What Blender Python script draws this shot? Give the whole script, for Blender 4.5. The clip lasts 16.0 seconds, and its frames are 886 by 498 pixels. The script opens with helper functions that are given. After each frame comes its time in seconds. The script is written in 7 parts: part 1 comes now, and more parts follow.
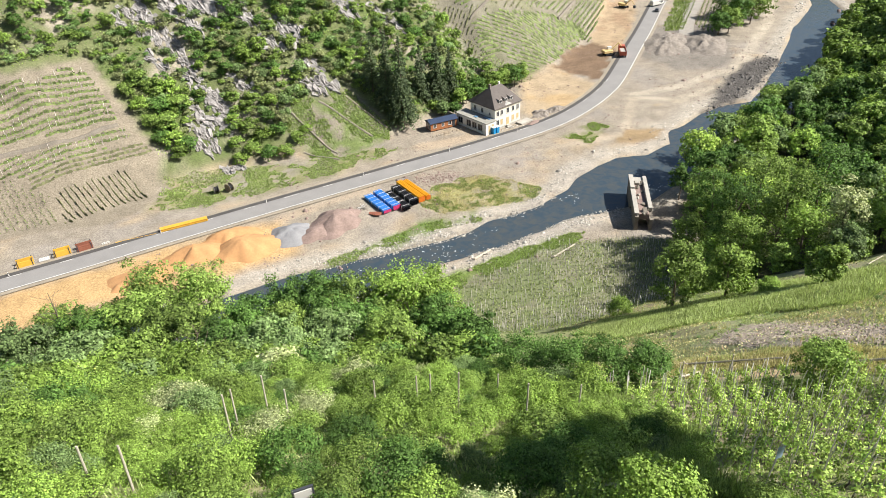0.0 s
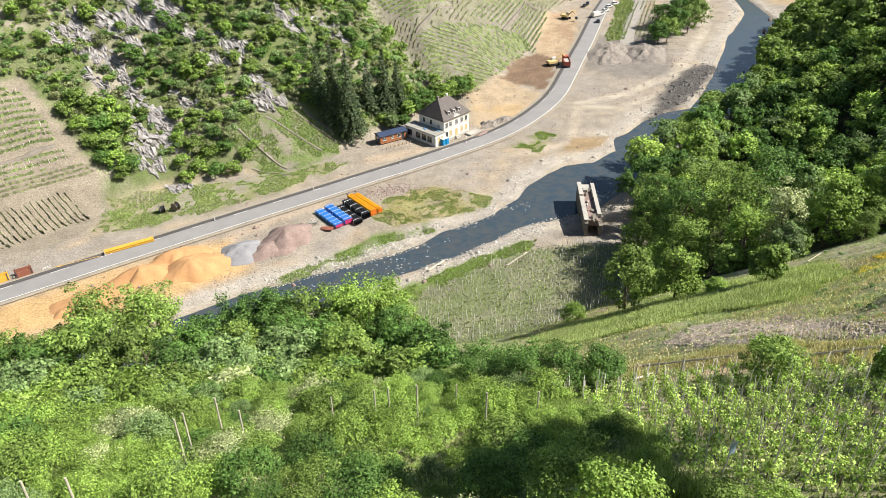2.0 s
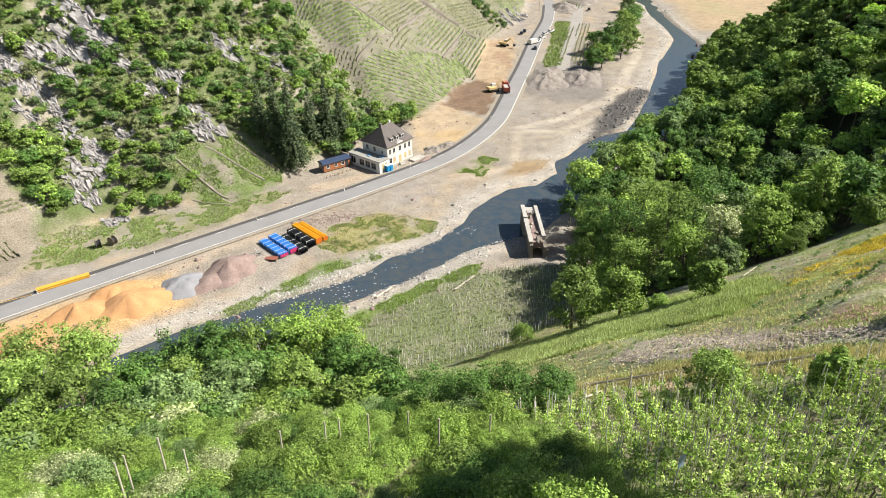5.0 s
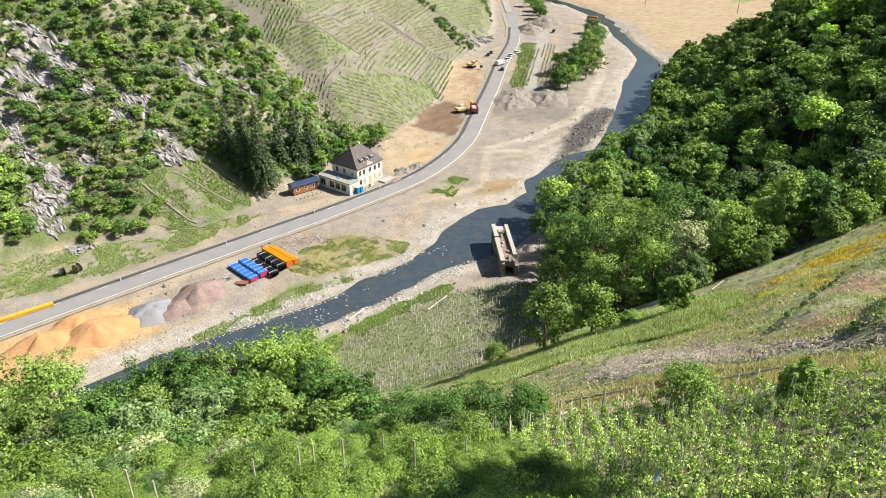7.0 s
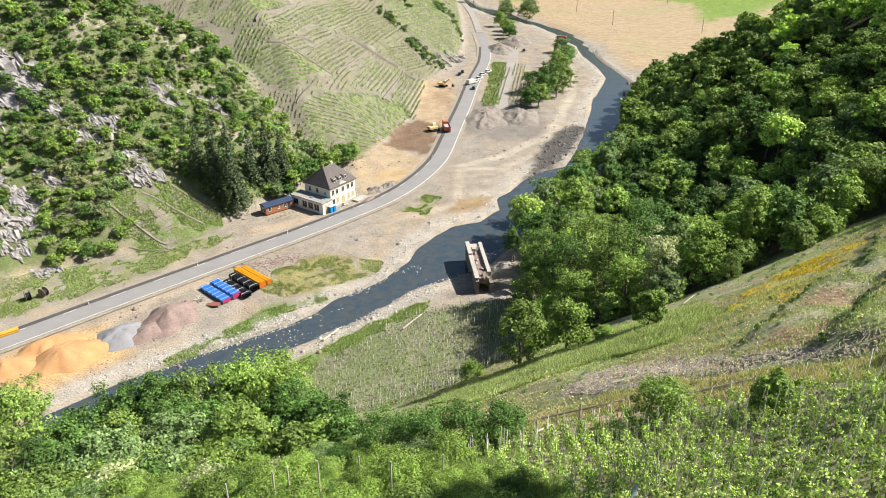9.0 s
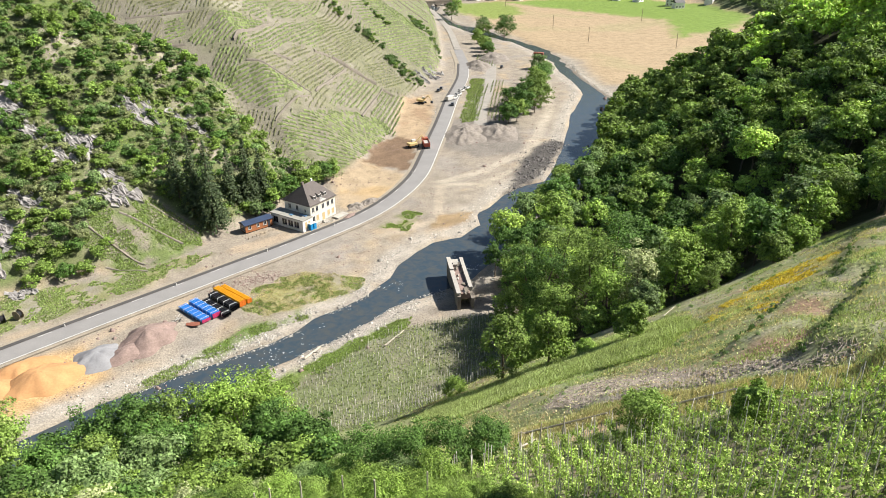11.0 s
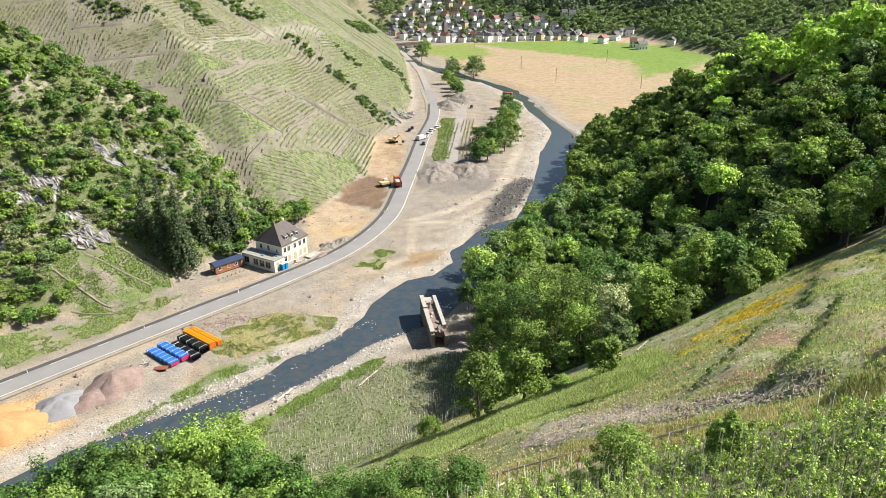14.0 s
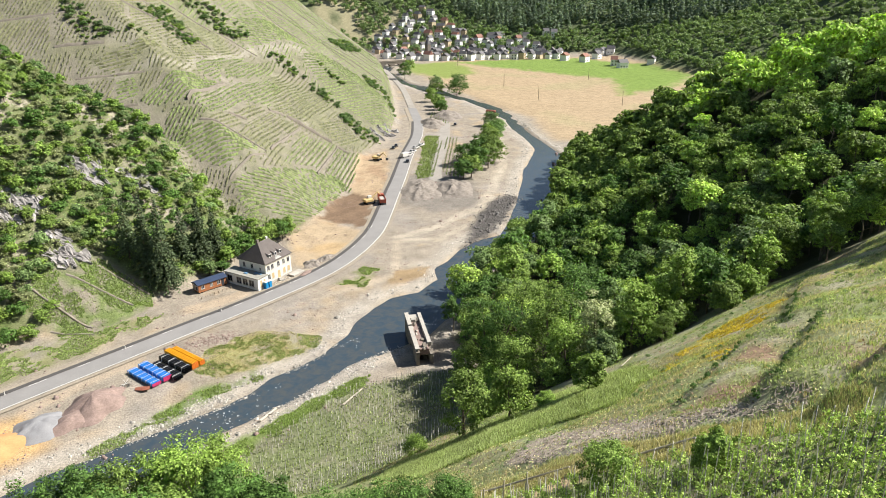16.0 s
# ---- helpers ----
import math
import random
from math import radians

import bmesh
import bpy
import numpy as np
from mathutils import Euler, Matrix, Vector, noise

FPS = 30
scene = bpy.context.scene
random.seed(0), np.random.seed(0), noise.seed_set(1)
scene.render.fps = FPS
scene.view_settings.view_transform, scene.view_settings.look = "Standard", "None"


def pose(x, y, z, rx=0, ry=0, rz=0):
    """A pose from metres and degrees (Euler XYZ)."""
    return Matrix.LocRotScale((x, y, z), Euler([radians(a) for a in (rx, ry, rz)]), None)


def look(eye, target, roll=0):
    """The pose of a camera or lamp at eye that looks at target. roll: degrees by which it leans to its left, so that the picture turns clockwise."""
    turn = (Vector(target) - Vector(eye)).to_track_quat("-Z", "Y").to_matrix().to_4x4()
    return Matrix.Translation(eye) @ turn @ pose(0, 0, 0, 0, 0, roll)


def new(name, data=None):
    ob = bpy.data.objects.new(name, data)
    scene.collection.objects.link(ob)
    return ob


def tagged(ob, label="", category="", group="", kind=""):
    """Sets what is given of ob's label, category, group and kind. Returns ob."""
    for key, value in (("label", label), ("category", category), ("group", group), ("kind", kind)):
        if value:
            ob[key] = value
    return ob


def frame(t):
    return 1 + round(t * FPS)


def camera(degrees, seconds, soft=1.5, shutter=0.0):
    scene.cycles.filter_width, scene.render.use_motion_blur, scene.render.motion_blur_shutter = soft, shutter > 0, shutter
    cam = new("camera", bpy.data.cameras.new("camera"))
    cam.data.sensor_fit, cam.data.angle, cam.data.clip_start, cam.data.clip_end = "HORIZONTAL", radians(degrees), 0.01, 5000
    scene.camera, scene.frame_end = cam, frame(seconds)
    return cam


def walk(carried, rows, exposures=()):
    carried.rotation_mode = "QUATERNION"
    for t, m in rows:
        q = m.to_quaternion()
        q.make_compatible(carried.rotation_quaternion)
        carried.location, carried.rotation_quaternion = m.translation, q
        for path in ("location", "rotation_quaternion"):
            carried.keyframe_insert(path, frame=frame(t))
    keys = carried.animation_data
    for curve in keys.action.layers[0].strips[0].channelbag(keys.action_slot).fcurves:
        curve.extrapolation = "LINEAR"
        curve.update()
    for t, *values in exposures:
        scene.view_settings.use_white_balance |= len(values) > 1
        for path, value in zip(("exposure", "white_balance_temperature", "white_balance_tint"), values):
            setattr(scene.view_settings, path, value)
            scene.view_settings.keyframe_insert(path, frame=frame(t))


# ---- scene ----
cam = camera(64.94, 16.0, soft=0.5)
EYE = (0.0, 0.0, 88.0)
# seconds, then the turn of the camera about x, y and z in degrees; it turns on the spot
TURNS = [
    (0.0, 56.975, 2.096, -1.362),
    (0.5, 57.151, 1.985, -2.449),
    (1.0, 57.336, 1.880, -3.563),
    (1.5, 57.555, 1.798, -4.684),
    (2.0, 57.802, 1.708, -5.654),
    (2.5, 58.087, 1.578, -6.606),
    (3.0, 58.364, 1.394, -7.434),
    (3.5, 58.636, 1.234, -8.207),
    (4.0, 58.930, 1.105, -8.912),
    (4.5, 59.316, 0.995, -9.594),
    (5.0, 59.785, 0.992, -10.319),
    (7.5, 61.779, 0.814, -13.497),
    (8.0, 62.148, 0.734, -14.051),
    (8.5, 62.528, 0.651, -14.612),
    (9.0, 62.877, 0.591, -15.177),
    (11.5, 64.589, 0.605, -17.318),
    (12.0, 65.114, 0.544, -17.717),
    (12.5, 65.665, 0.484, -18.121),
    (13.0, 66.213, 0.466, -18.530),
    (13.5, 66.750, 0.435, -18.921),
    (14.0, 67.249, 0.436, -19.294),
    (14.5, 67.648, 0.442, -19.637),
    (15.0, 68.040, 0.417, -19.988),
    (15.5, 68.368, 0.379, -20.330),
    (16.0, 68.646, 0.285, -20.612),
]
walk(cam, [(t, pose(*EYE, rx, ry, rz)) for t, rx, ry, rz in TURNS])

# ---- sky, sun and exposure ----
SUN = Vector((0.69, -0.12, 0.71)).normalized()
world = bpy.data.worlds.new("world")
scene.world = world
world.use_nodes = True
sky = world.node_tree.nodes.new("ShaderNodeTexSky")
sky.sky_type, sky.sun_disc = "NISHITA", False
sky.sun_elevation = math.asin(SUN.z)
sky.sun_rotation = math.atan2(SUN.x, SUN.y)
world.node_tree.nodes["Background"].inputs["Strength"].default_value = 0.056
world.node_tree.links.new(sky.outputs["Color"], world.node_tree.nodes["Background"].inputs["Color"])
sun = new("sun", bpy.data.lights.new("sun", "SUN"))
sun.data.energy, sun.data.angle, sun.data.color = 5.0, radians(0.55), (1.0, 0.95, 0.87)
sun.matrix_world = look((0, 0, 300), tuple(Vector((0, 0, 300)) - SUN))
scene.view_settings.exposure = 1.04


# ---- materials ----
def material(name, colour, rough_=0.85, grain=(8.0, 0.25), stain=(0.6, 0.25), bump=0.3, metal=0.0, vary=0.0, island=0.0, tint="", through_=0.0, spec=0.3, bump_scale=None):
    """A procedural surface: colour broken by fine grain and broad stains (scale in 1/m, amount), relief, and a change of tone from object to object or piece to piece."""
    m = bpy.data.materials.new(name)
    m.use_nodes = True
    nt = m.node_tree
    nodes, link = nt.nodes, nt.links.new
    bsdf, out = nodes["Principled BSDF"], nodes["Material Output"]
    bsdf.inputs["Roughness"].default_value, bsdf.inputs["Metallic"].default_value = rough_, metal
    bsdf.inputs["Specular IOR Level"].default_value = spec
    where = nodes.new("ShaderNodeNewGeometry")
    if tint:
        base = nodes.new("ShaderNodeAttribute")
        base.attribute_name = tint
        col = base.outputs["Color"]
    else:
        base = nodes.new("ShaderNodeRGB")
        base.outputs[0].default_value = (*colour, 1)
        col = base.outputs[0]
    factor = None

    def times(a, b):
        n = nodes.new("ShaderNodeMath")
        n.operation = "MULTIPLY"
        link(a, n.inputs[0])
        link(b, n.inputs[1])
        return n.outputs[0]

    def spread(value, amount, centred=0.5):
        n = nodes.new("ShaderNodeMapRange")
        n.inputs["From Min"].default_value, n.inputs["From Max"].default_value = centred - 0.28, centred + 0.28
        if centred == 0.5 and value.name == "Random":
            n.inputs["From Min"].default_value, n.inputs["From Max"].default_value = 0, 1
        n.inputs["To Min"].default_value, n.inputs["To Max"].default_value = 1 - amount, 1 + amount
        link(value, n.inputs["Value"])
        return n.outputs[0]
    grain_tex = None
    for scale, amount in (grain, stain):
        if amount:
            n = nodes.new("ShaderNodeTexNoise")
            n.inputs["Scale"].default_value, n.inputs["Detail"].default_value, n.inputs["Roughness"].default_value = scale, 5, 0.65
            link(where.outputs["Position"], n.inputs["Vector"])
            grain_tex = grain_tex or n
            v = spread(n.outputs["Fac"], amount)
            factor = times(factor, v) if factor else v
    if vary:
        n = nodes.new("ShaderNodeObjectInfo")
        v = spread(n.outputs["Random"], vary)
        factor = times(factor, v) if factor else v
    if island:
        v = spread(where.outputs["Random Per Island"], island)
        factor = times(factor, v) if factor else v
    if factor:
        n = nodes.new("ShaderNodeVectorMath")
        n.operation = "SCALE"
        link(col, n.inputs[0])
        link(factor, n.inputs["Scale"])
        col = n.outputs[0]
    link(col, bsdf.inputs["Base Color"])
    if bump and grain_tex:
        n = nodes.new("ShaderNodeBump")
        n.inputs["Strength"].default_value, n.inputs["Distance"].default_value = bump, 0.3 / grain[0] if bump_scale is None else bump_scale
        link(grain_tex.outputs["Fac"], n.inputs["Height"])
        link(n.outputs["Normal"], bsdf.inputs["Normal"])
    if through_:
        thin = nodes.new("ShaderNodeBsdfTranslucent")
        warm = nodes.new("ShaderNodeMix")
        warm.data_type, warm.blend_type = "RGBA", "MULTIPLY"
        warm.inputs["Factor"].default_value = 1.0
        link(col, warm.inputs[6])
        warm.inputs[7].default_value = (1.3, 1.45, 0.7, 1)
        link(warm.outputs[2], thin.inputs["Color"])
        mix = nodes.new("ShaderNodeMixShader")
        mix.inputs["Fac"].default_value = through_
        link(bsdf.outputs[0], mix.inputs[1])
        link(thin.outputs[0], mix.inputs[2])
        link(mix.outputs[0], out.inputs["Surface"])
    return m


def leaf_material(name, colour, vary=0.25, island=0.4, thin=0.2):
    return material(name, colour, 0.65, (2.5, 0.25), (0.15, 0.28), 0, vary=vary, island=island, through_=thin, spec=0.2)


M_GROUND = material("earth", (0.3, 0.25, 0.2), 0.95, (2.6, 0.55), (0.2, 0.28), 0.7, tint="tint", bump_scale=0.22, spec=0.15)
M_ASPHALT = material("pale worn asphalt", (0.216, 0.209, 0.202), 0.9, (3, 0.1), (0.15, 0.12), 0.1)
M_DARK_ASPHALT = material("dark asphalt strip", (0.072, 0.068, 0.065), 0.9, (3, 0.15), (0.2, 0.2), 0.1)
M_PAINT = material("white road paint", (0.54, 0.533, 0.504), 0.7, (6, 0.15), (0.5, 0.1), 0)
M_BARK = material("bark", (0.144, 0.115, 0.086), 0.95, (9, 0.4), (1, 0.3), 0.6)
M_LEAF = leaf_material("broadleaf green", (0.17, 0.25, 0.055))
M_LEAF_DARK = leaf_material("deep green leaves", (0.088, 0.165, 0.036))
M_LEAF_LIGHT = leaf_material("fresh yellow-green leaves", (0.205, 0.305, 0.06))
# leaf colour brightened to stand in for sunlight on the upper canopy
M_LEAF_SUNLIT = leaf_material("canopy leaves brightened as if sunlit", (0.33, 0.46, 0.09))
M_LEAF_GREY = leaf_material("grey-green leaves", (0.15, 0.22, 0.08))
M_LEAF_OLIVE = leaf_material("dull olive leaves", (0.20, 0.225, 0.10))
M_BLOSSOM = leaf_material("cream blossom and leaves", (0.36, 0.40, 0.20))
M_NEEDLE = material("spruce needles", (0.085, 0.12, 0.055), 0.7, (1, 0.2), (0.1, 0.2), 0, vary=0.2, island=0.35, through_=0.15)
# haze of distance is mixed into this needle colour, paler and bluer
M_SPRUCE_HAZE = material("far conifer wood paled for haze", (0.14, 0.19, 0.125), 0.8, (0.2, 0.1), (0.02, 0.25), 0, island=0.15, through_=0.3)
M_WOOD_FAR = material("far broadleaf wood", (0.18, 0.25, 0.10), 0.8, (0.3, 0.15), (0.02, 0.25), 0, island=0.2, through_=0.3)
M_ROCK = material("grey-lilac slate", (0.26, 0.245, 0.235), 0.85, (1.5, 0.35), (0.3, 0.3), 0.7, vary=0.15)
M_SAND = material("orange sand", (0.40, 0.222, 0.10), 0.95, (2.5, 0.12), (0.3, 0.18), 0.4)
M_GRAVEL = material("blue-grey gravel", (0.216, 0.216, 0.223), 0.95, (5, 0.2), (0.4, 0.12), 0.4)
M_RUBBLE = material("reddish-grey rubble", (0.216, 0.158, 0.137), 0.95, (2.5, 0.3), (0.4, 0.2), 0.6)
M_WHITE = material("white render", (0.66, 0.65, 0.62), 0.9, (2, 0.06), (0.35, 0.09), 0.1)
M_CREAM = material("cream render", (0.63, 0.59, 0.50), 0.9, (2, 0.07), (0.35, 0.1), 0.1)
M_SLATE = material("brown-grey roof slates", (0.097, 0.083, 0.076), 0.75, (6, 0.25), (0.5, 0.2), 0.3, island=0.2)
M_GLASS = material("dark window glass", (0.022, 0.025, 0.032), 0.12, (1, 0), (1, 0), 0, spec=0.6)
M_STONE = material("dry-stone wall", (0.18, 0.158, 0.13), 0.95, (3, 0.3), (0.4, 0.25), 0.7)
M_CONCRETE = material("pale concrete", (0.346, 0.324, 0.288), 0.9, (3, 0.15), (0.4, 0.2), 0.3)

# ---- plan of the valley: metres, x across, y up the valley, the floor at z = 0 ----
LEFT_BANK = [(-120, 84), (-75, 108), (-41.1, 125.3), (-33.1, 129.2), (-25.5, 131.9), (-19.9, 134.1), (-11.5, 136.5), (-5.2, 138.9), (1.3, 141.4), (6.8, 144.2), (11.5, 148.7), (18.9, 151.7), (25.5, 155.8), (29.4, 160.0), (33.5, 163.1), (38.1, 170.5), (44.6, 176.9),
             (51.1, 181.4), (60.0, 181.7), (69.0, 189.1), (71.1, 198.0), (76.5, 200.9), (84.8, 210.6), (94.9, 217.3), (104.5, 219.2), (113.9, 232.5), (124.4, 247.3), (136.9, 268.0), (153.4, 296.4), (169.3, 319.8), (180, 336), (187.0, 358.1), (193.0, 392), (200.5, 418), (204.5, 449.4), (207.8, 486),
             (205, 508), (194, 546), (187.2, 603.2), (189.4, 642.2), (193.5, 685.1), (206, 715), (195, 780), (150, 850), (60, 900)]
RIGHT_BANK = [(-112, 66), (-68, 92), (-36, 110), (-26, 116), (-17, 121), (-10.5, 125), (-5.0, 128.1), (-0.9, 130.8), (4.5, 132.8), (10.2, 135.7), (13.5, 136.7), (18.8, 139.9), (24.3, 143.1), (30.3, 147.0), (35.2, 149.3), (40.1, 150.9), (47, 153.3),
              (55, 156), (66, 166), (80, 184), (87, 191), (93, 196), (101, 203), (111, 210), (121, 216), (130, 227), (141, 243), (157, 268), (173, 294), (188.2, 322), (192.2, 349), (196.5, 372), (203.3, 402), (211, 430), (216, 460), (215.2, 484),
              (211.5, 507), (206, 566), (195.4, 607.4), (199.3, 650.8), (203.5, 692), (216, 722), (206, 786), (160, 862), (64, 912)]
ROAD = [(-170, 86), (-130, 110), (-99, 128), (-86, 135), (-67, 146), (-44, 159), (-20, 172), (-4, 181), (4, 185), (21, 195), (33, 202.5), (42, 210), (50, 219), (56, 227), (63, 238),
        (71, 256), (81, 279), (90, 299), (98, 318), (108, 342), (116, 359), (124, 376), (132, 394), (144, 430), (150, 455), (156, 480), (166, 520), (178, 570), (190, 640), (200, 700)]
FOOT_SPUR = [(-260, 120), (-160, 138), (-112, 153), (-94, 159), (-79, 170), (-64, 181), (-49, 187), (-29, 192), (-12, 203), (-2, 213), (11, 225), (34, 246), (44, 258), (30, 300), (-60, 380), (-300, 420)]
FOOT_TERRACE = [(-300, 300), (-60, 255), (20, 246), (44, 257), (60, 284), (72, 315), (84, 345), (107, 383), (128, 425), (150, 500), (168, 566), (186, 640), (196, 700), (186, 770), (110, 840), (-60, 900), (-500, 960)]
FOOT_FAR = [(1500, 300), (620, 330), (500, 420), (455, 520), (458, 600), (480, 680), (478, 735), (420, 765), (358, 800), (300, 840), (250, 868), (215, 900), (120, 940), (-100, 960), (-500, 980), (-500, 3400), (1500, 3400)]
RIDGE_WOOD = [(183, 306, 0), (190, 271, 14), (203, 222, 42), (211, 184, 58), (221, 150, 70), (250, 90, 84), (300, 0, 100), (420, -150, 120)]


def to_line(px, py, line):
    """The distance of each point from an open line, and how far along it (in points) its nearest place lies."""
    best, along = np.full(px.shape, 1e9), np.zeros(px.shape)
    for i, (a, b) in enumerate(zip(line[:-1], line[1:])):
        ex, ey = b[0] - a[0], b[1] - a[1]
        s = np.clip(((px - a[0]) * ex + (py - a[1]) * ey) / (ex * ex + ey * ey), 0, 1)
        d = np.hypot(px - a[0] - s * ex, py - a[1] - s * ey)
        along = np.where(d < best, i + s, along)
        best = np.minimum(best, d)
    return best, along


def inside(px, py, poly):
    """Metres inside a closed outline; negative outside."""
    d, _ = to_line(px, py, list(poly) + [poly[0]])
    odd = np.zeros(px.shape, bool)
    for a, b in zip(poly, list(poly[1:]) + [poly[0]]):
        if a[1] != b[1]:
            odd ^= ((a[1] > py) != (b[1] > py)) & (px < (b[0] - a[0]) * (py - a[1]) / (b[1] - a[1]) + a[0])
    return np.where(odd, d, -d)


def step(v, lo, hi):
    s = np.clip((v - lo) / (hi - lo), 0, 1)
    return s * s * (3 - 2 * s)


def waves(px, py, size, seed=0):
    """Smooth noise of about -1 to 1, on a lattice of that size."""
    gx, gy = px / size + seed * 17.3, py / size - seed * 9.1
    ix, iy = np.floor(gx), np.floor(gy)
    fx, fy = gx - ix, gy - iy
    fx, fy = fx * fx * (3 - 2 * fx), fy * fy * (3 - 2 * fy)

    def value(a, b):
        v = np.sin(a * 127.1 + b * 311.7 + seed * 74.7) * 43758.5453
        return 2 * (v - np.floor(v)) - 1
    return (value(ix, iy) * (1 - fx) + value(ix + 1, iy) * fx) * (1 - fy) + (value(ix, iy + 1) * (1 - fx) + value(ix + 1, iy + 1) * fx) * fy


def rough(px, py, size, seed=0):
    return waves(px, py, size, seed) + 0.5 * waves(px, py, size / 2.1, seed + 1) + 0.25 * waves(px, py, size / 4.3, seed + 2)


def soft_max(a, b, k):
    h = np.clip(0.5 + 0.5 * (a - b) / k, 0, 1)
    return b * (1 - h) + a * h + k * h * (1 - h)


RIVER = LEFT_BANK + RIGHT_BANK[::-1]
SPUR, TERRACE = FOOT_SPUR + [(-300, 300)], FOOT_TERRACE + [(-500, 300)]


def near_slope(px, py):
    """The steep vineyard slope below the lookout, which climbs towards the right."""
    side = np.maximum(px - 16, 0)
    rise = np.where(side < 8, side * side / 16, side - 4)
    z = 78.5 + 3.5 * step(-np.hypot(px, py), -8, 0) - 0.745 * py + 0.28 * np.minimum(rise, 130)
    crest = 84 + 0.1 * np.hypot(px, py)
    return np.minimum(z, crest) - 0.25 * np.maximum(-40 - px, 0)


def banks(px, py):
    """Low overgrown terrace steps that run across the sunny slope; the upper side stands higher."""
    z = np.zeros(np.shape(px))
    for ax, ay, bx, by, tall in ((38, 42, 58, 53.7, 1.2), (35.5, 32, 58, 46, 1.3), (33, 25, 48, 30, 1.2), (56.4, 48.3, 86.4, 73.2, 1.5)):
        long = math.hypot(bx - ax, by - ay)
        c, s = (bx - ax) / long, (by - ay) / long
        u, w = (px - ax) * c + (py - ay) * s, (px - ax) * s - (py - ay) * c
        w = w + 0.5 * np.sin(u * 0.9) * 0.6
        z = z + tall * step(w, -0.4, 0.7) * (1 - step(w, 1.5, 9)) * step(u, -2, 3) * (1 - step(u, long - 3, long + 2))
    return z


def height(px, py):
    px, py = np.asarray(px, float), np.asarray(py, float)
    z = 0.35 * rough(px, py, 14, 3)
    road, _ = to_line(px, py, ROAD)
    z = z * step(road, 4, 12)
    river = inside(px, py, RIVER)
    z = z - 1.9 * step(river, -1.3, 2.2) - 0.5 * step(river, -14, -2) * (1 - step(-road, -12, -5))
    bumps = rough(px, py, 22, 5)
    back = ((px + 24) * 0.74 + (py - 273) * 0.67)
    ridge = 52 - ((px + 24) * 0.67 - (py - 273) * 0.74) * 0.9 - 0.8 * np.maximum(back, 0)
    spur = np.minimum(0.84 * inside(px, py, SPUR), ridge + 30 * step(-back, 0, 60)) + bumps * 1.6 * step(inside(px, py, SPUR), 3, 25)
    z = soft_max(z, np.minimum(spur, 170), 2.0)
    t_in = inside(px, py, TERRACE)
    terrace = np.minimum(0.74 * t_in, 60 + 0.45 * t_in) + rough(px, py, 60, 8) * 3.0 * step(t_in, 5, 60) + 9 * step(t_in, 0, 9) * step(py, 390, 440)
    z = soft_max(z, np.minimum(terrace, 230), 2.0)
    d, along = to_line(px, py, [p[:2] for p in RIDGE_WOOD])
    wood = np.interp(along, range(len(RIDGE_WOOD)), [p[2] for p in RIDGE_WOOD]) - 0.52 * d + rough(px, py, 35, 11) * 2.0
    z = soft_max(z, wood, 4.0)
    z = soft_max(z, near_slope(px, py) + 0.5 * rough(px, py, 9, 13) + banks(px, py), 5.0)
    f_in = inside(px, py, FOOT_FAR)
    far = np.minimum(0.42 * f_in, 60 + 0.3 * f_in) + rough(px, py, 180, 17) * 16 * step(f_in, 20, 200)
    return soft_max(z, np.minimum(far, 420), 4.0)


def ground_at(x, y):
    return float(height(np.array([x]), np.array([y]))[0])


# ---- building helpers ----
def arrays(name, verts, faces, mat, smooth=False):
    """A mesh from number arrays; faces all of one size."""
    me = bpy.data.meshes.new(name)
    verts, faces = np.asarray(verts, np.float32), np.asarray(faces, np.int32)
    n, k = faces.shape
    me.vertices.add(len(verts))
    me.vertices.foreach_set("co", verts.ravel())
    me.loops.add(n * k)
    me.loops.foreach_set("vertex_index", faces.ravel())
    me.polygons.add(n)
    me.polygons.foreach_set("loop_start", np.arange(0, n * k, k, dtype=np.int32))
    me.polygons.foreach_set("loop_total", np.full(n, k, np.int32))
    me.update(calc_edges=True)
    if smooth:
        me.polygons.foreach_set("use_smooth", np.ones(n, bool))
    me.materials.append(mat)
    return me


def thing(name, label, category, at=(0, 0, 0), turn=0.0, group="", kind="", size=1.0):
    ob = new(name)
    ob.empty_display_size = 0.3
    ob.matrix_world = pose(*at, 0, 0, turn) @ Matrix.Diagonal((size, size, size, 1))
    return tagged(ob, label, category, group, kind)


def part(name, bm, mat, parent, label=""):
    """Links a bmesh or a mesh as one part of a thing."""
    if isinstance(bm, bmesh.types.BMesh):
        me = bpy.data.meshes.new(name)
        bm.to_mesh(me)
        bm.free()
        me.materials.append(mat)
    else:
        me = bm
    ob = new(name, me)
    ob.parent = parent
    return tagged(ob, label)


def box(bm, x0, y0, z0, x1, y1, z1, m=None, bevel=0.0):
    made = bmesh.ops.create_cube(bm, size=1, matrix=(m or Matrix()) @ Matrix.Translation(((x0 + x1) / 2, (y0 + y1) / 2, (z0 + z1) / 2)) @ Matrix.Diagonal((x1 - x0, y1 - y0, z1 - z0, 1)))
    if bevel:
        edges = list({e for v in made["verts"] for e in v.link_edges})
        bmesh.ops.bevel(bm, geom=edges, offset=bevel, segments=1, affect="EDGES")
    return bm


def boxes(*rows, bevel=0.0):
    bm = bmesh.new()
    for r in rows:
        box(bm, *r, bevel=bevel)
    return bm


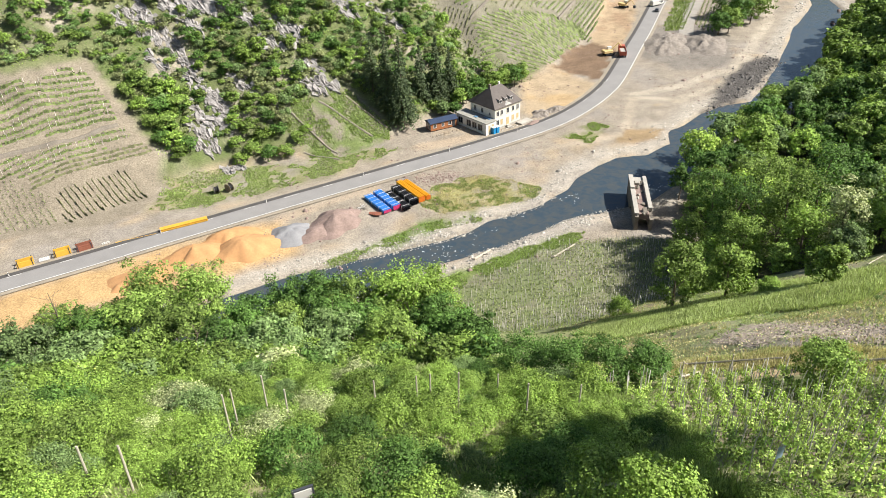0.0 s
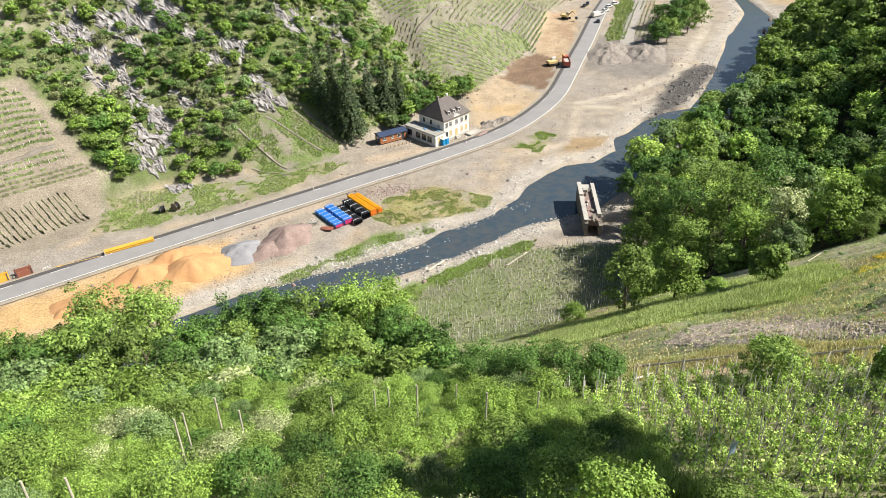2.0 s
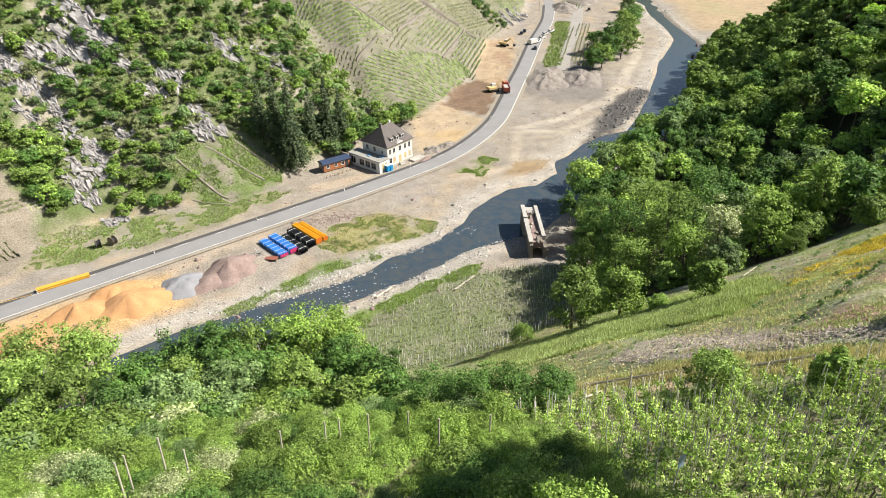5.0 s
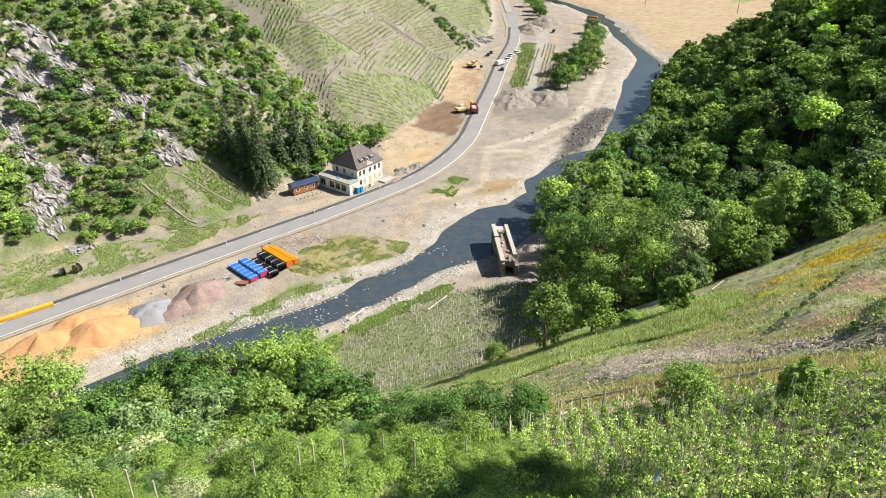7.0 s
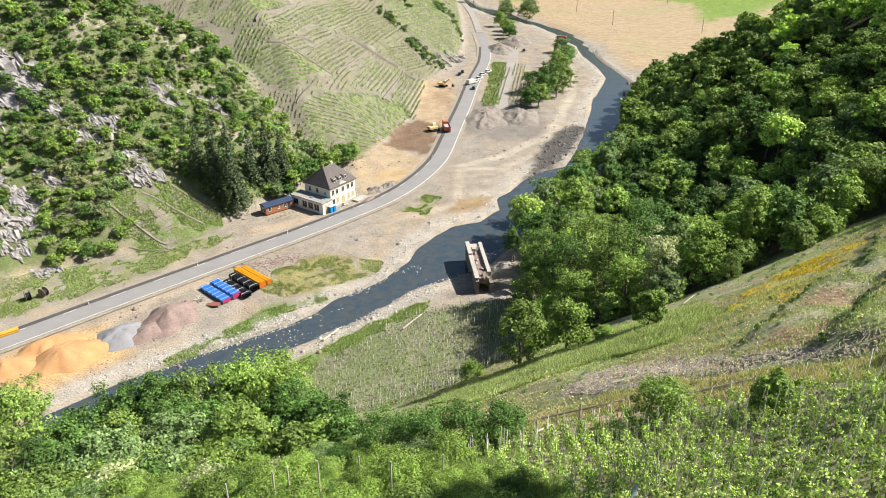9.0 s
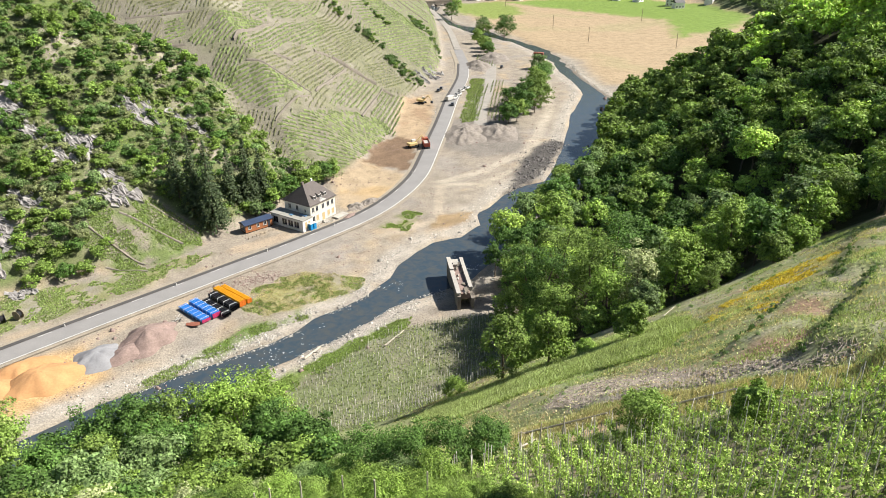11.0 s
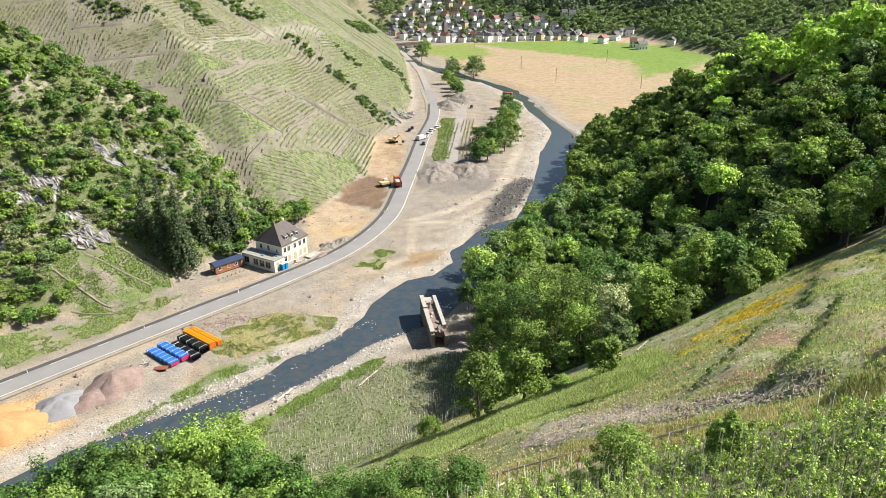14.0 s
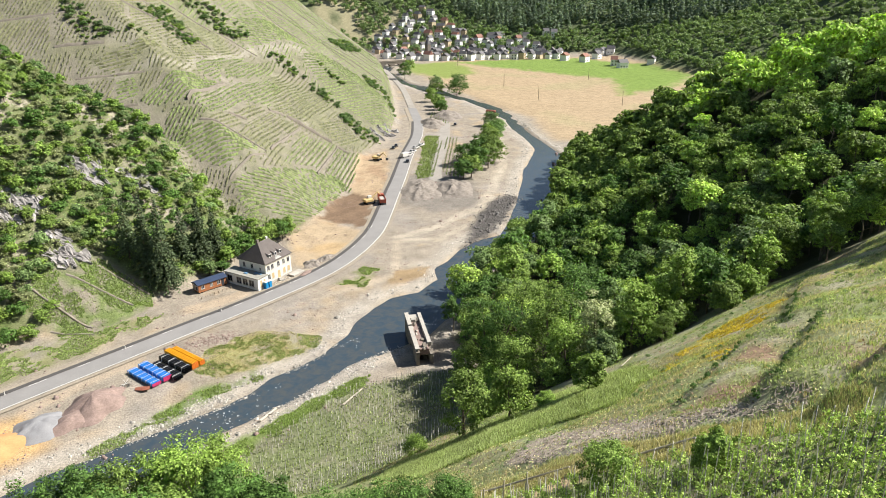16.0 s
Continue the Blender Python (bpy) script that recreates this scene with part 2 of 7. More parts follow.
def tube(bm, a, b, r0, r1=None, sides=8, caps=True):
    a, b = Vector(a), Vector(b)
    d = b - a
    m = Matrix.Translation((a + b) / 2) @ d.to_track_quat("Z", "Y").to_matrix().to_4x4()
    bmesh.ops.create_cone(bm, cap_ends=caps, segments=sides, radius1=r0, radius2=r0 if r1 is None else r1, depth=d.length, matrix=m)
    return bm


def ribbon(name, line, left, right, mat, lift, follow=True, fine=3.0):
    """A strip along a line, from left to right of it in metres (left is positive)."""
    pts = smooth_line(line, fine)
    tang = np.gradient(pts, axis=0)
    tang /= np.linalg.norm(tang, axis=1)[:, None]
    side = np.stack([-tang[:, 1], tang[:, 0]], 1)
    a, b = pts + side * left, pts + side * right
    za = height(pts[:, 0], pts[:, 1]) * follow + lift
    v = np.concatenate([np.column_stack([a, za]), np.column_stack([b, za])])
    n = len(pts)
    i = np.arange(n - 1)
    return arrays(name, v, np.stack([i, i + n, i + n + 1, i + 1], 1)[:, ::1], mat)


def smooth_line(line, fine):
    p = np.array([q[:2] for q in line], float)
    for _ in range(2):
        cut = np.empty((2 * len(p), 2))
        cut[0::2][:-1], cut[1::2][:-1] = 0.75 * p[:-1] + 0.25 * p[1:], 0.25 * p[:-1] + 0.75 * p[1:]
        p = np.concatenate([p[:1], cut[:-2], p[-1:]])
    s = np.concatenate([[0], np.cumsum(np.hypot(*np.diff(p, axis=0).T))])
    q = np.arange(0, s[-1], fine)
    return np.column_stack([np.interp(q, s, p[:, 0]), np.interp(q, s, p[:, 1])])


# ---- leaves, trees and shrubs ----
def leaf_quads(rng, centres, out, size, lift=0.5, tri=False):
    """One small folded leaf spray at each centre, facing roughly along out. Returns vertices and quads."""
    n = len(centres)
    nor = out + rng.normal(0, 0.55, (n, 3))
    nor[:, 2] += lift
    nor /= np.linalg.norm(nor, axis=1)[:, None] + 1e-9
    u = np.cross(nor, rng.normal(0, 1, (n, 3)))
    u /= np.linalg.norm(u, axis=1)[:, None] + 1e-9
    v = np.cross(nor, u)
    s = size * rng.uniform(0.6, 1.35, (n, 1))
    a, b = u * s, v * s * rng.uniform(0.5, 0.8, (n, 1))
    if tri:
        return np.stack([centres - a - b * 0.8, centres + a - b * 0.8, centres + b * 1.3], 1).reshape(-1, 3), np.arange(3 * n).reshape(n, 3)
    quad = np.stack([centres - a, centres - b - nor * s * 0.15, centres + a, centres + b - nor * s * 0.15], 1)
    return quad.reshape(-1, 3), np.arange(4 * n).reshape(n, 4)


def crown_points(rng, count, clumps, radius, tall, base, ragged=0.25, clump=0.42, hollow=0.35):
    """Leaf places in clumps spread over an uneven crown: centres and outward directions."""
    d = rng.normal(0, 1, (clumps, 3))
    d /= np.linalg.norm(d, axis=1)[:, None]
    d[:, 2] = np.where(d[:, 2] < -0.55, -d[:, 2], d[:, 2])
    reach = rng.uniform(1 - hollow, 1, (clumps, 1)) * (1 + ragged * rng.normal(0, 0.5, (clumps, 1)))
    hub = d * reach * np.array([radius * 0.8, radius * 0.8, tall * 0.42]) + [0, 0, base + tall * 0.5]
    which = rng.integers(0, clumps, count)
    e = rng.normal(0, 1, (count, 3))
    e /= np.linalg.norm(e, axis=1)[:, None]
    size = radius * clump * rng.uniform(0.6, 1.2, clumps)[which][:, None]
    spot = hub[which] + e * size * rng.uniform(0.45, 1.0, (count, 1)) * [1.05, 1.05, 0.58]
    return spot, e * 0.7 + d[which] * 0.5


def crown_mesh(name, seed, mat, count, clumps, radius, tall, base, leaf, tri=False, **more):
    rng = np.random.default_rng(seed)
    v, q = leaf_quads(rng, *crown_points(rng, count, clumps, radius, tall, base, **more), leaf, tri=tri)
    return arrays(name, v, q, mat)


def trunk_mesh(name, seed, tall, girth, limbs, reach, lean=0.06, fork=0.35):
    rng = random.Random(seed)
    bm = bmesh.new()
    spine = [Vector((0, 0, -0.6))]
    for i in range(1, 6):
        spine.append(Vector((rng.uniform(-lean, lean) * tall * i / 5, rng.uniform(-lean, lean) * tall * i / 5, tall * i / 5)))
    for i in range(5):
        tube(bm, spine[i], spine[i + 1], girth * (1 - i * 0.18), girth * (1 - (i + 1) * 0.18), 7, False)
    for i in range(limbs):
        f = fork + (0.95 - fork) * i / max(1, limbs - 1)
        k = min(4, int(f * 5))
        a = spine[k].lerp(spine[k + 1], f * 5 - k)
        ang = i * 2.4 + rng.uniform(-0.4, 0.4)
        r = reach * (1.1 - f * 0.7) * rng.uniform(0.7, 1.1)
        mid = a + Vector((math.cos(ang) * r * 0.5, math.sin(ang) * r * 0.5, r * 0.35))
        tip = a + Vector((math.cos(ang) * r, math.sin(ang) * r, r * rng.uniform(0.5, 0.9)))
        tube(bm, a, mid, girth * 0.38 * (1.15 - f), girth * 0.25 * (1.15 - f), 5, False)
        tube(bm, mid, tip, girth * 0.25 * (1.15 - f), girth * 0.08, 5, False)
    me = bpy.data.meshes.new(name)
    bm.to_mesh(me)
    bm.free()
    me.materials.append(M_BARK)
    return me


def spruce_mesh(name, seed, mat, tall, radius, tiers, sprays, leaf):
    """Drooping needle sprays in whorls round a straight stem."""
    rng = np.random.default_rng(seed)
    spots, outs = [], []
    for i in range(tiers):
        f = i / tiers
        z = tall * (0.10 + 0.9 * f)
        r = radius * (1 - f) ** 0.85 + 0.15
        n = max(5, int(sprays * (1 - f) + 4))
        for arm in range(n):
            ang = rng.uniform(0, 6.283)
            rr = r * rng.uniform(0.65, 1.1)
            m = max(3, int(rr * 3.2))
            s = rng.uniform(0.15, 1, m)
            p = np.stack([np.cos(ang) * rr * s, np.sin(ang) * rr * s, z - rr * s * s * 0.35 + rng.normal(0, 0.12, m)], 1)
            spots.append(p + rng.normal(0, 0.12, p.shape))
            outs.append(np.stack([np.cos(ang) * s * 0.5, np.sin(ang) * s * 0.5, np.full(m, 0.6)], 1))
    v, q = leaf_quads(rng, np.concatenate(spots), np.concatenate(outs), leaf, 0.1)
    return arrays(name, v, q, mat)


def scatter(rng, outline, gap, tries=30000, keep=None):
    """Places inside an outline at least gap apart."""
    xs, ys = [p[0] for p in outline], [p[1] for p in outline]
    p = np.column_stack([rng.uniform(min(xs), max(xs), tries), rng.uniform(min(ys), max(ys), tries)])
    ok = inside(p[:, 0], p[:, 1], outline) > 0
    if keep is not None:
        ok &= keep(p[:, 0], p[:, 1])
    cells, out = {}, []
    for x, y in p[ok]:
        c = (int(x // gap), int(y // gap))
        if all((x - u) ** 2 + (y - v) ** 2 > gap * gap for i in (-1, 0, 1) for j in (-1, 0, 1) for u, v in cells.get((c[0] + i, c[1] + j), ())):
            cells.setdefault(c, []).append((x, y))
            out.append((x, y))
    return np.array(out).reshape(-1, 2)


def gather(name, rng, kinds, spots, size, sink=0.0, mat=None):
    """Many alike plants joined into one mesh: kinds are meshes of quads, spots their places."""
    vs, stock, sides = [], [], len(kinds[0].polygons[0].vertices)
    for me in kinds:
        v = np.empty(len(me.vertices) * 3, np.float32)
        me.vertices.foreach_get("co", v)
        stock.append(v.reshape(-1, 3))
    z = height(spots[:, 0], spots[:, 1])
    for (x, y), h in zip(spots, z):
        v = stock[rng.integers(len(stock))]
        a, s = rng.uniform(0, 6.283), rng.uniform(*size)
        c, k = math.cos(a) * s, math.sin(a) * s
        vs.append(np.column_stack([v[:, 0] * c - v[:, 1] * k + x, v[:, 0] * k + v[:, 1] * c + y, v[:, 2] * s * rng.uniform(0.85, 1.15) + h - sink]))
    v = np.concatenate(vs)
    return arrays(name, v, np.arange(len(v)).reshape(-1, sides), mat or kinds[0].materials[0])


# ---- the ground ----
LEFT_VINEYARD = [(-160.0, 150.0), (-150.1, 200.2), (-117.2, 186.2), (-109.7, 190.5), (-99.2, 199.4), (-91.0, 191.9), (-84.3, 186.3), (-78.0, 178.6), (-77.0, 164.1), (-83.1, 154.2), (-110.1, 149.1)]
SLOPE_PLOT = [(-44, 203), (-27, 210), (-15, 204), (-16, 196), (-29, 185), (-40, 189), (-47, 197)]
EXC_ORANGE = [(30, 246), (46, 259), (58, 240), (56, 226), (46, 217), (34, 208), (27, 216)]
EXC_BROWN = [(48, 264), (56, 276), (65, 290), (73, 276), (66, 258), (60, 244), (49, 252)]
EXC_UP = [(64, 288), (72, 315), (84, 350), (102, 358), (86, 300), (72, 270)]
MEADOW = [(-2, 167), (11, 172), (27, 164), (24, 159), (14, 155), (-1, 151), (-6, 158)]
BANK_GRASS = [(-34, 127), (-19, 139), (-5, 148), (8, 152), (10, 149.5), (-4, 143.5), (-16, 136), (-28, 129)]
VERGE = [(-76.7, 174.9), (-61.7, 182.1), (-48.0, 184.1), (-30.0, 187.0), (-15.0, 195.1), (-12.0, 190.1), (-28.0, 178.1), (-50.0, 166.1), (-66.1, 159.2), (-76.0, 160.1)]
SAND_AREA = [(-120, 112), (-97, 124.5), (-83, 131), (-53, 149), (-40, 152), (-34, 137), (-47, 129), (-60, 122), (-74, 118), (-95, 105)]
GRASS_TWO = [(37, 196), (49, 206), (54, 201), (45, 190)]
POOL = [(52, 190), (58, 199), (70, 200), (67, 192)]
# outline of the wood's shadow on the left bank, painted into the ground tint
WASH_SHADE = [(86, 211), (97, 228), (112, 250), (127, 262), (132, 258), (114, 234), (99, 218)]
SPOIL = [(80, 268), (94, 305), (110, 312), (124, 300), (118, 270), (108, 250), (90, 250)]
LOW_VINEYARD = [(-2, 116.5), (5.8, 123.0), (13.7, 127.3), (22.5, 133.4), (31.4, 136.8), (47.8, 136.1), (56, 134), (52, 116), (44, 106), (30, 97), (10, 97), (0, 106)]
RIGHT_BANK_GRASS = [(-8, 117), (-4.1, 122.5), (1.7, 125.1), (7.9, 128.9), (14.7, 133.4), (21.3, 135.7), (28.8, 140.0), (34, 140.5), (31.4, 136.8), (22.5, 133.4), (13.7, 127.3), (5.8, 123.0), (-2, 116.5)]
FIELD_GREEN = [(286, 736), (350, 735), (430, 720), (470, 640), (455, 540), (400, 500), (330, 470), (373, 557), (330, 640)]
FIELD_TWO = [(217, 700), (240, 740), (290, 740), (286, 685), (274, 642), (234, 615), (222, 650)]
PLAIN = [(214, 480), (220, 420), (200, 350), (230, 320), (420, 330), (470, 560), (480, 720), (300, 760), (222, 720)]
WOOD = [(60, 141), (55, 120), (49, 106), (53, 102), (56, 92), (65, 88), (72, 83), (88, 90), (103, 89), (110, 86), (125, 87), (190, 112), (240, 138), (228, 185), (215, 230), (204, 280), (189, 312),
        (175, 291), (152, 259), (138, 234), (124, 216), (105, 203), (90, 192), (68, 167), (58, 150)]
YELLOW = [(52, 61), (61, 68), (66, 68.7), (74, 73.5), (81, 72), (71, 61.5), (61, 59.5), (51, 50.5)]
RED_WEEDS = [[(37, 34), (42, 37), (40, 40), (36, 38)], [(46, 40), (50, 43), (50, 47), (46, 45)], [(56, 52), (62, 55), (60, 59), (54, 56)]]
LONG_GRASS = [(25, 65), (20, 84), (26, 92), (37, 86), (46, 90), (56, 84), (58, 72), (50, 60), (42, 57), (37, 65)]
NEAR_VINEYARD = [(8, 38), (12, 39), (17, 38), (24, 36), (27, 29.5), (30, 25), (33, 19), (27, 10), (20, 12), (14, 13), (9.8, 16.5), (11, 20), (11.6, 23.6), (11.5, 28), (11, 32), (9, 36)]
SLASH = [(32, 58), (37, 49), (34, 38), (38, 29), (35, 27), (32, 32.5), (27, 42), (26, 52)]
BARE_PATH = [(17, 40), (23.5, 37.5), (27, 33), (29.5, 29), (31.5, 24.5), (33, 25.5), (31.3, 30), (28.5, 35), (24, 43), (20, 45)]

WHEEL_TRACKS = [([(68, 228), (84, 232), (104, 247), (121, 265), (148, 310), (168, 355), (186, 410)], 3.0, (0.50, 0.44, 0.35)), ([(66, 224), (82, 221), (100, 234), (121, 262)], 2.2, (0.49, 0.43, 0.34)),
                ([(29, 187), (42, 190), (57, 196), (66, 224)], 2.0, (0.47, 0.40, 0.31)), ([(8, 168), (22, 174), (36, 180), (44, 182)], 2.0, (0.36, 0.30, 0.23)), ([(5, 164), (24, 170), (34, 173)], 1.4, (0.34, 0.29, 0.23)),
                ([(30, 145), (44, 142), (60, 143)], 2.6, (0.24, 0.21, 0.18)), ([(-5, 192), (10, 197)], 3.5, (0.48, 0.38, 0.27)), ([(-20, 166), (-40, 153)], 2.4, (0.47, 0.38, 0.28)), ([(98, 290), (108, 312), (128, 356), (150, 400)], 3.0, (0.36, 0.33, 0.29))]


def ground_tint(px, py, z):
    wob = rough(px, py, 6, 21) * 1.3 + rough(px, py, 1.9, 22) * 0.6
    tone = np.ones(px.shape + (3,)) * [0.345, 0.30, 0.24]

    def lay(poly, colour, soft=1.5, amount=1.0, patchy=0.0, wobble=1.0):
        w = step(inside(px, py, poly) + wob * wobble, -soft, soft) * amount
        if patchy:
            w = w * step(rough(px, py, 4.5, 31) + 0.6 * rough(px, py, 1.7, 32), -patchy, patchy * 0.6)
        tone[:] = tone * (1 - w[..., None]) + np.array(colour) * w[..., None]

    def blend(w, colour):
        tone[:] = tone * (1 - w[..., None]) + np.array(colour) * w[..., None]
    blend(step(rough(px, py, 13, 41), 0.1, 0.9) * 0.6, (0.33, 0.30, 0.27))
    blend(step(rough(px, py, 9, 43), 0.35, 1.0) * 0.55, (0.46, 0.35, 0.22))
    for line, half, colour in WHEEL_TRACKS:
        d, _ = to_line(px, py, line)
        blend((1 - step(np.abs(d + wob * 0.3), half * 0.5, half)) * 0.75, colour)
    river = inside(px, py, RIVER)
    blend(step(river, -9, -4) * (1 - step(river, -2, 0)) * 0.7, (0.45, 0.41, 0.35))
    lay(PLAIN, (0.43, 0.33, 0.21), 6)
    blend(step(inside(px, py, PLAIN), 0, 20) * step(rough(px, py, 40, 44), 0.2, 0.9) * 0.5, (0.36, 0.33, 0.18))
    lay(FIELD_GREEN, (0.20, 0.29, 0.065), 8, wobble=4)
    lay(FIELD_TWO, (0.24, 0.30, 0.08), 6, wobble=3)
    lay(SAND_AREA, (0.55, 0.37, 0.18), 3)
    s_in, t_in = inside(px, py, SPUR), inside(px, py, TERRACE)
    blend(step(s_in, 0, 4), (0.175, 0.195, 0.09))
    blend(step(s_in, 1, 5) * step(rough(px, py, 6, 49), 0.0, 0.7) * 0.8, (0.13, 0.175, 0.055))
    blend(step(s_in, 2, 6) * step(rough(px, py, 7, 45), 0.1, 0.8), (0.38, 0.335, 0.265))
    on_terrace = np.where(s_in > 0, step((px + 24) * 0.74 + (py - 273) * 0.67, 2, 8) * step(t_in, 0, 4), step(t_in, 0, 4))
    blend(on_terrace, (0.255, 0.235, 0.178))
    blend(on_terrace * step(rough(px, py, 16, 46), 0.0, 0.6) * 0.6, (0.215, 0.22, 0.125))
    blend(on_terrace * step(rough(px, py, 7, 61), 0.3, 0.9) * 0.5, (0.32, 0.295, 0.24))
    blend(on_terrace * step(py, 330, 420) * step(rough(px, py, 30, 62), -0.3, 0.5) * 0.45, (0.20, 0.22, 0.11))
    d, _ = to_line(px, py, [(-23, 319), (5, 330), (9, 346), (39, 405), (75, 437)])
    blend(on_terrace * (1 - step(d, 1.0, 2.4)) * 0.7, (0.36, 0.335, 0.27))
    f_in = inside(px, py, FOOT_FAR)
    blend(step(f_in, 0, 12), (0.11, 0.14, 0.065))
    blend(step(f_in, 10, 30) * step(px, 330, 300) * step(rough(px, py, 60, 47), -0.2, 0.1), (0.36, 0.33, 0.20))
    lay(VERGE, (0.235, 0.245, 0.10), 3, 0.9, 1.2)
    lay(LEFT_VINEYARD, (0.29, 0.25, 0.19), 1.0, wobble=0.5)
    lay(SLOPE_PLOT, (0.30, 0.265, 0.21), 1.5)
    lay(SLOPE_PLOT, (0.15, 0.22, 0.05), 1.5, 0.8, 0.5)
    lay(EXC_ORANGE, (0.46, 0.36, 0.24), 2.5)
    blend(step(inside(px, py, EXC_ORANGE), 0, 3) * step(rough(px, py, 9, 71), 0.0, 0.8) * 0.7, (0.50, 0.35, 0.18))
    lay(EXC_UP, (0.45, 0.34, 0.22), 2)
    blend(step(inside(px, py, EXC_UP), 0, 3) * step(rough(px, py, 6, 72), 0.1, 0.8) * 0.7, (0.33, 0.22, 0.14))
    lay(EXC_BROWN, (0.21, 0.14, 0.09), 1.5, 0.95, 0, 2.2)
    lay(MEADOW, (0.31, 0.29, 0.12), 1.5, 0.95, 1.2)
    lay(BANK_GRASS, (0.13, 0.20, 0.045), 0.8, 1.0, 1.2)
    lay(GRASS_TWO, (0.20, 0.23, 0.08), 1.2, 0.9, 1.0)
    lay(POOL, (0.33, 0.24, 0.14), 1)
    # near-black tone painted in for the wooded ridge's cast shadow
    lay(WASH_SHADE, (0.10, 0.092, 0.085), 2.0)
    lay(SPOIL, (0.245, 0.22, 0.19), 3.0)
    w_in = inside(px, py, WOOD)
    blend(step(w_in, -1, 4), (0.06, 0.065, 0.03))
    slope = step(near_slope(px, py) - 1.0, 0, 4) * (1 - step(w_in, -1, 4)) * step(-s_in, 0, 3) * step(px, -90, -80) * step(150 - py, 0, 10)
    blend(slope, (0.31, 0.34, 0.15))
    blend(slope * step(rough(px, py, 8, 48), 0.1, 0.9) * 0.7, (0.42, 0.36, 0.22))
    lay(RIGHT_BANK_GRASS, (0.15, 0.21, 0.05), 1.2)
    lay(LOW_VINEYARD, (0.24, 0.24, 0.15), 1.2)
    lay(LOW_VINEYARD, (0.16, 0.20, 0.08), 1.5, 0.7, 0.6)
    lay(NEAR_VINEYARD, (0.36, 0.30, 0.22), 1.2)
    lay(NEAR_VINEYARD, (0.25, 0.28, 0.11), 1.2, 0.9, 0.5)
    lay(SLASH, (0.35, 0.315, 0.27), 1.0, 0.9, 1.0)
    lay(BARE_PATH, (0.66, 0.47, 0.29), 0.8, 0.9, 0.9)
    up = slope * step(px, 24, 34)
    for m, (size, seed, a, b, colour) in enumerate(((7, 52, 0.0, 0.7, (0.46, 0.40, 0.28)), (5, 53, 0.3, 0.9, (0.30, 0.38, 0.14)), (4, 54, 0.5, 1.0, (0.42, 0.27, 0.20)), (2.2, 55, 0.2, 0.9, (0.50, 0.46, 0.34)), (1.6, 56, 0.4, 1.0, (0.18, 0.22, 0.09)))):
        blend(up * step(rough(px, py, size, seed), a, b) * 0.75, colour)
    for poly in RED_WEEDS:
        lay(poly, (0.40, 0.24, 0.18), 1.5, 0.8, 0.6)
    lay(LONG_GRASS, (0.36, 0.42, 0.17), 2.0)
    lay(YELLOW, (0.56, 0.45, 0.08), 2.0, 0.8, 0.5)
    return tone * 0.72


def ticks(*stretches):
    return np.concatenate([np.arange(a, b, s) for a, b, s in stretches])


def build_ground():
    gx = ticks((-1500, -420, 60), (-420, -140, 8), (-140, 30, 1.7), (30, 62, 0.8), (62, 200, 1.7), (200, 520, 5), (520, 900, 14), (900, 2401, 60))
    gy = ticks((-600, -80, 40), (-80, 0, 5), (0, 22, 1.7), (22, 58, 0.8), (58, 290, 1.6), (290, 460, 3.0), (460, 960, 6), (960, 3201, 32))
    px, py = np.meshgrid(gx, gy)
    z = height(px, py)
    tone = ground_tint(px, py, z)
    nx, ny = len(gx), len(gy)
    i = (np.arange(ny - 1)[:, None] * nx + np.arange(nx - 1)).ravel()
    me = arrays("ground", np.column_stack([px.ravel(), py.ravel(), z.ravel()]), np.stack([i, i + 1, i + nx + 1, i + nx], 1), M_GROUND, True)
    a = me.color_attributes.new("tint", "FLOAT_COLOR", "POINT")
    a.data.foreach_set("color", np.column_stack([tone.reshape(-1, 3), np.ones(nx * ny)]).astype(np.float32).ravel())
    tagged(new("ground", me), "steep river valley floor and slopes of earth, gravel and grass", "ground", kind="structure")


build_ground()


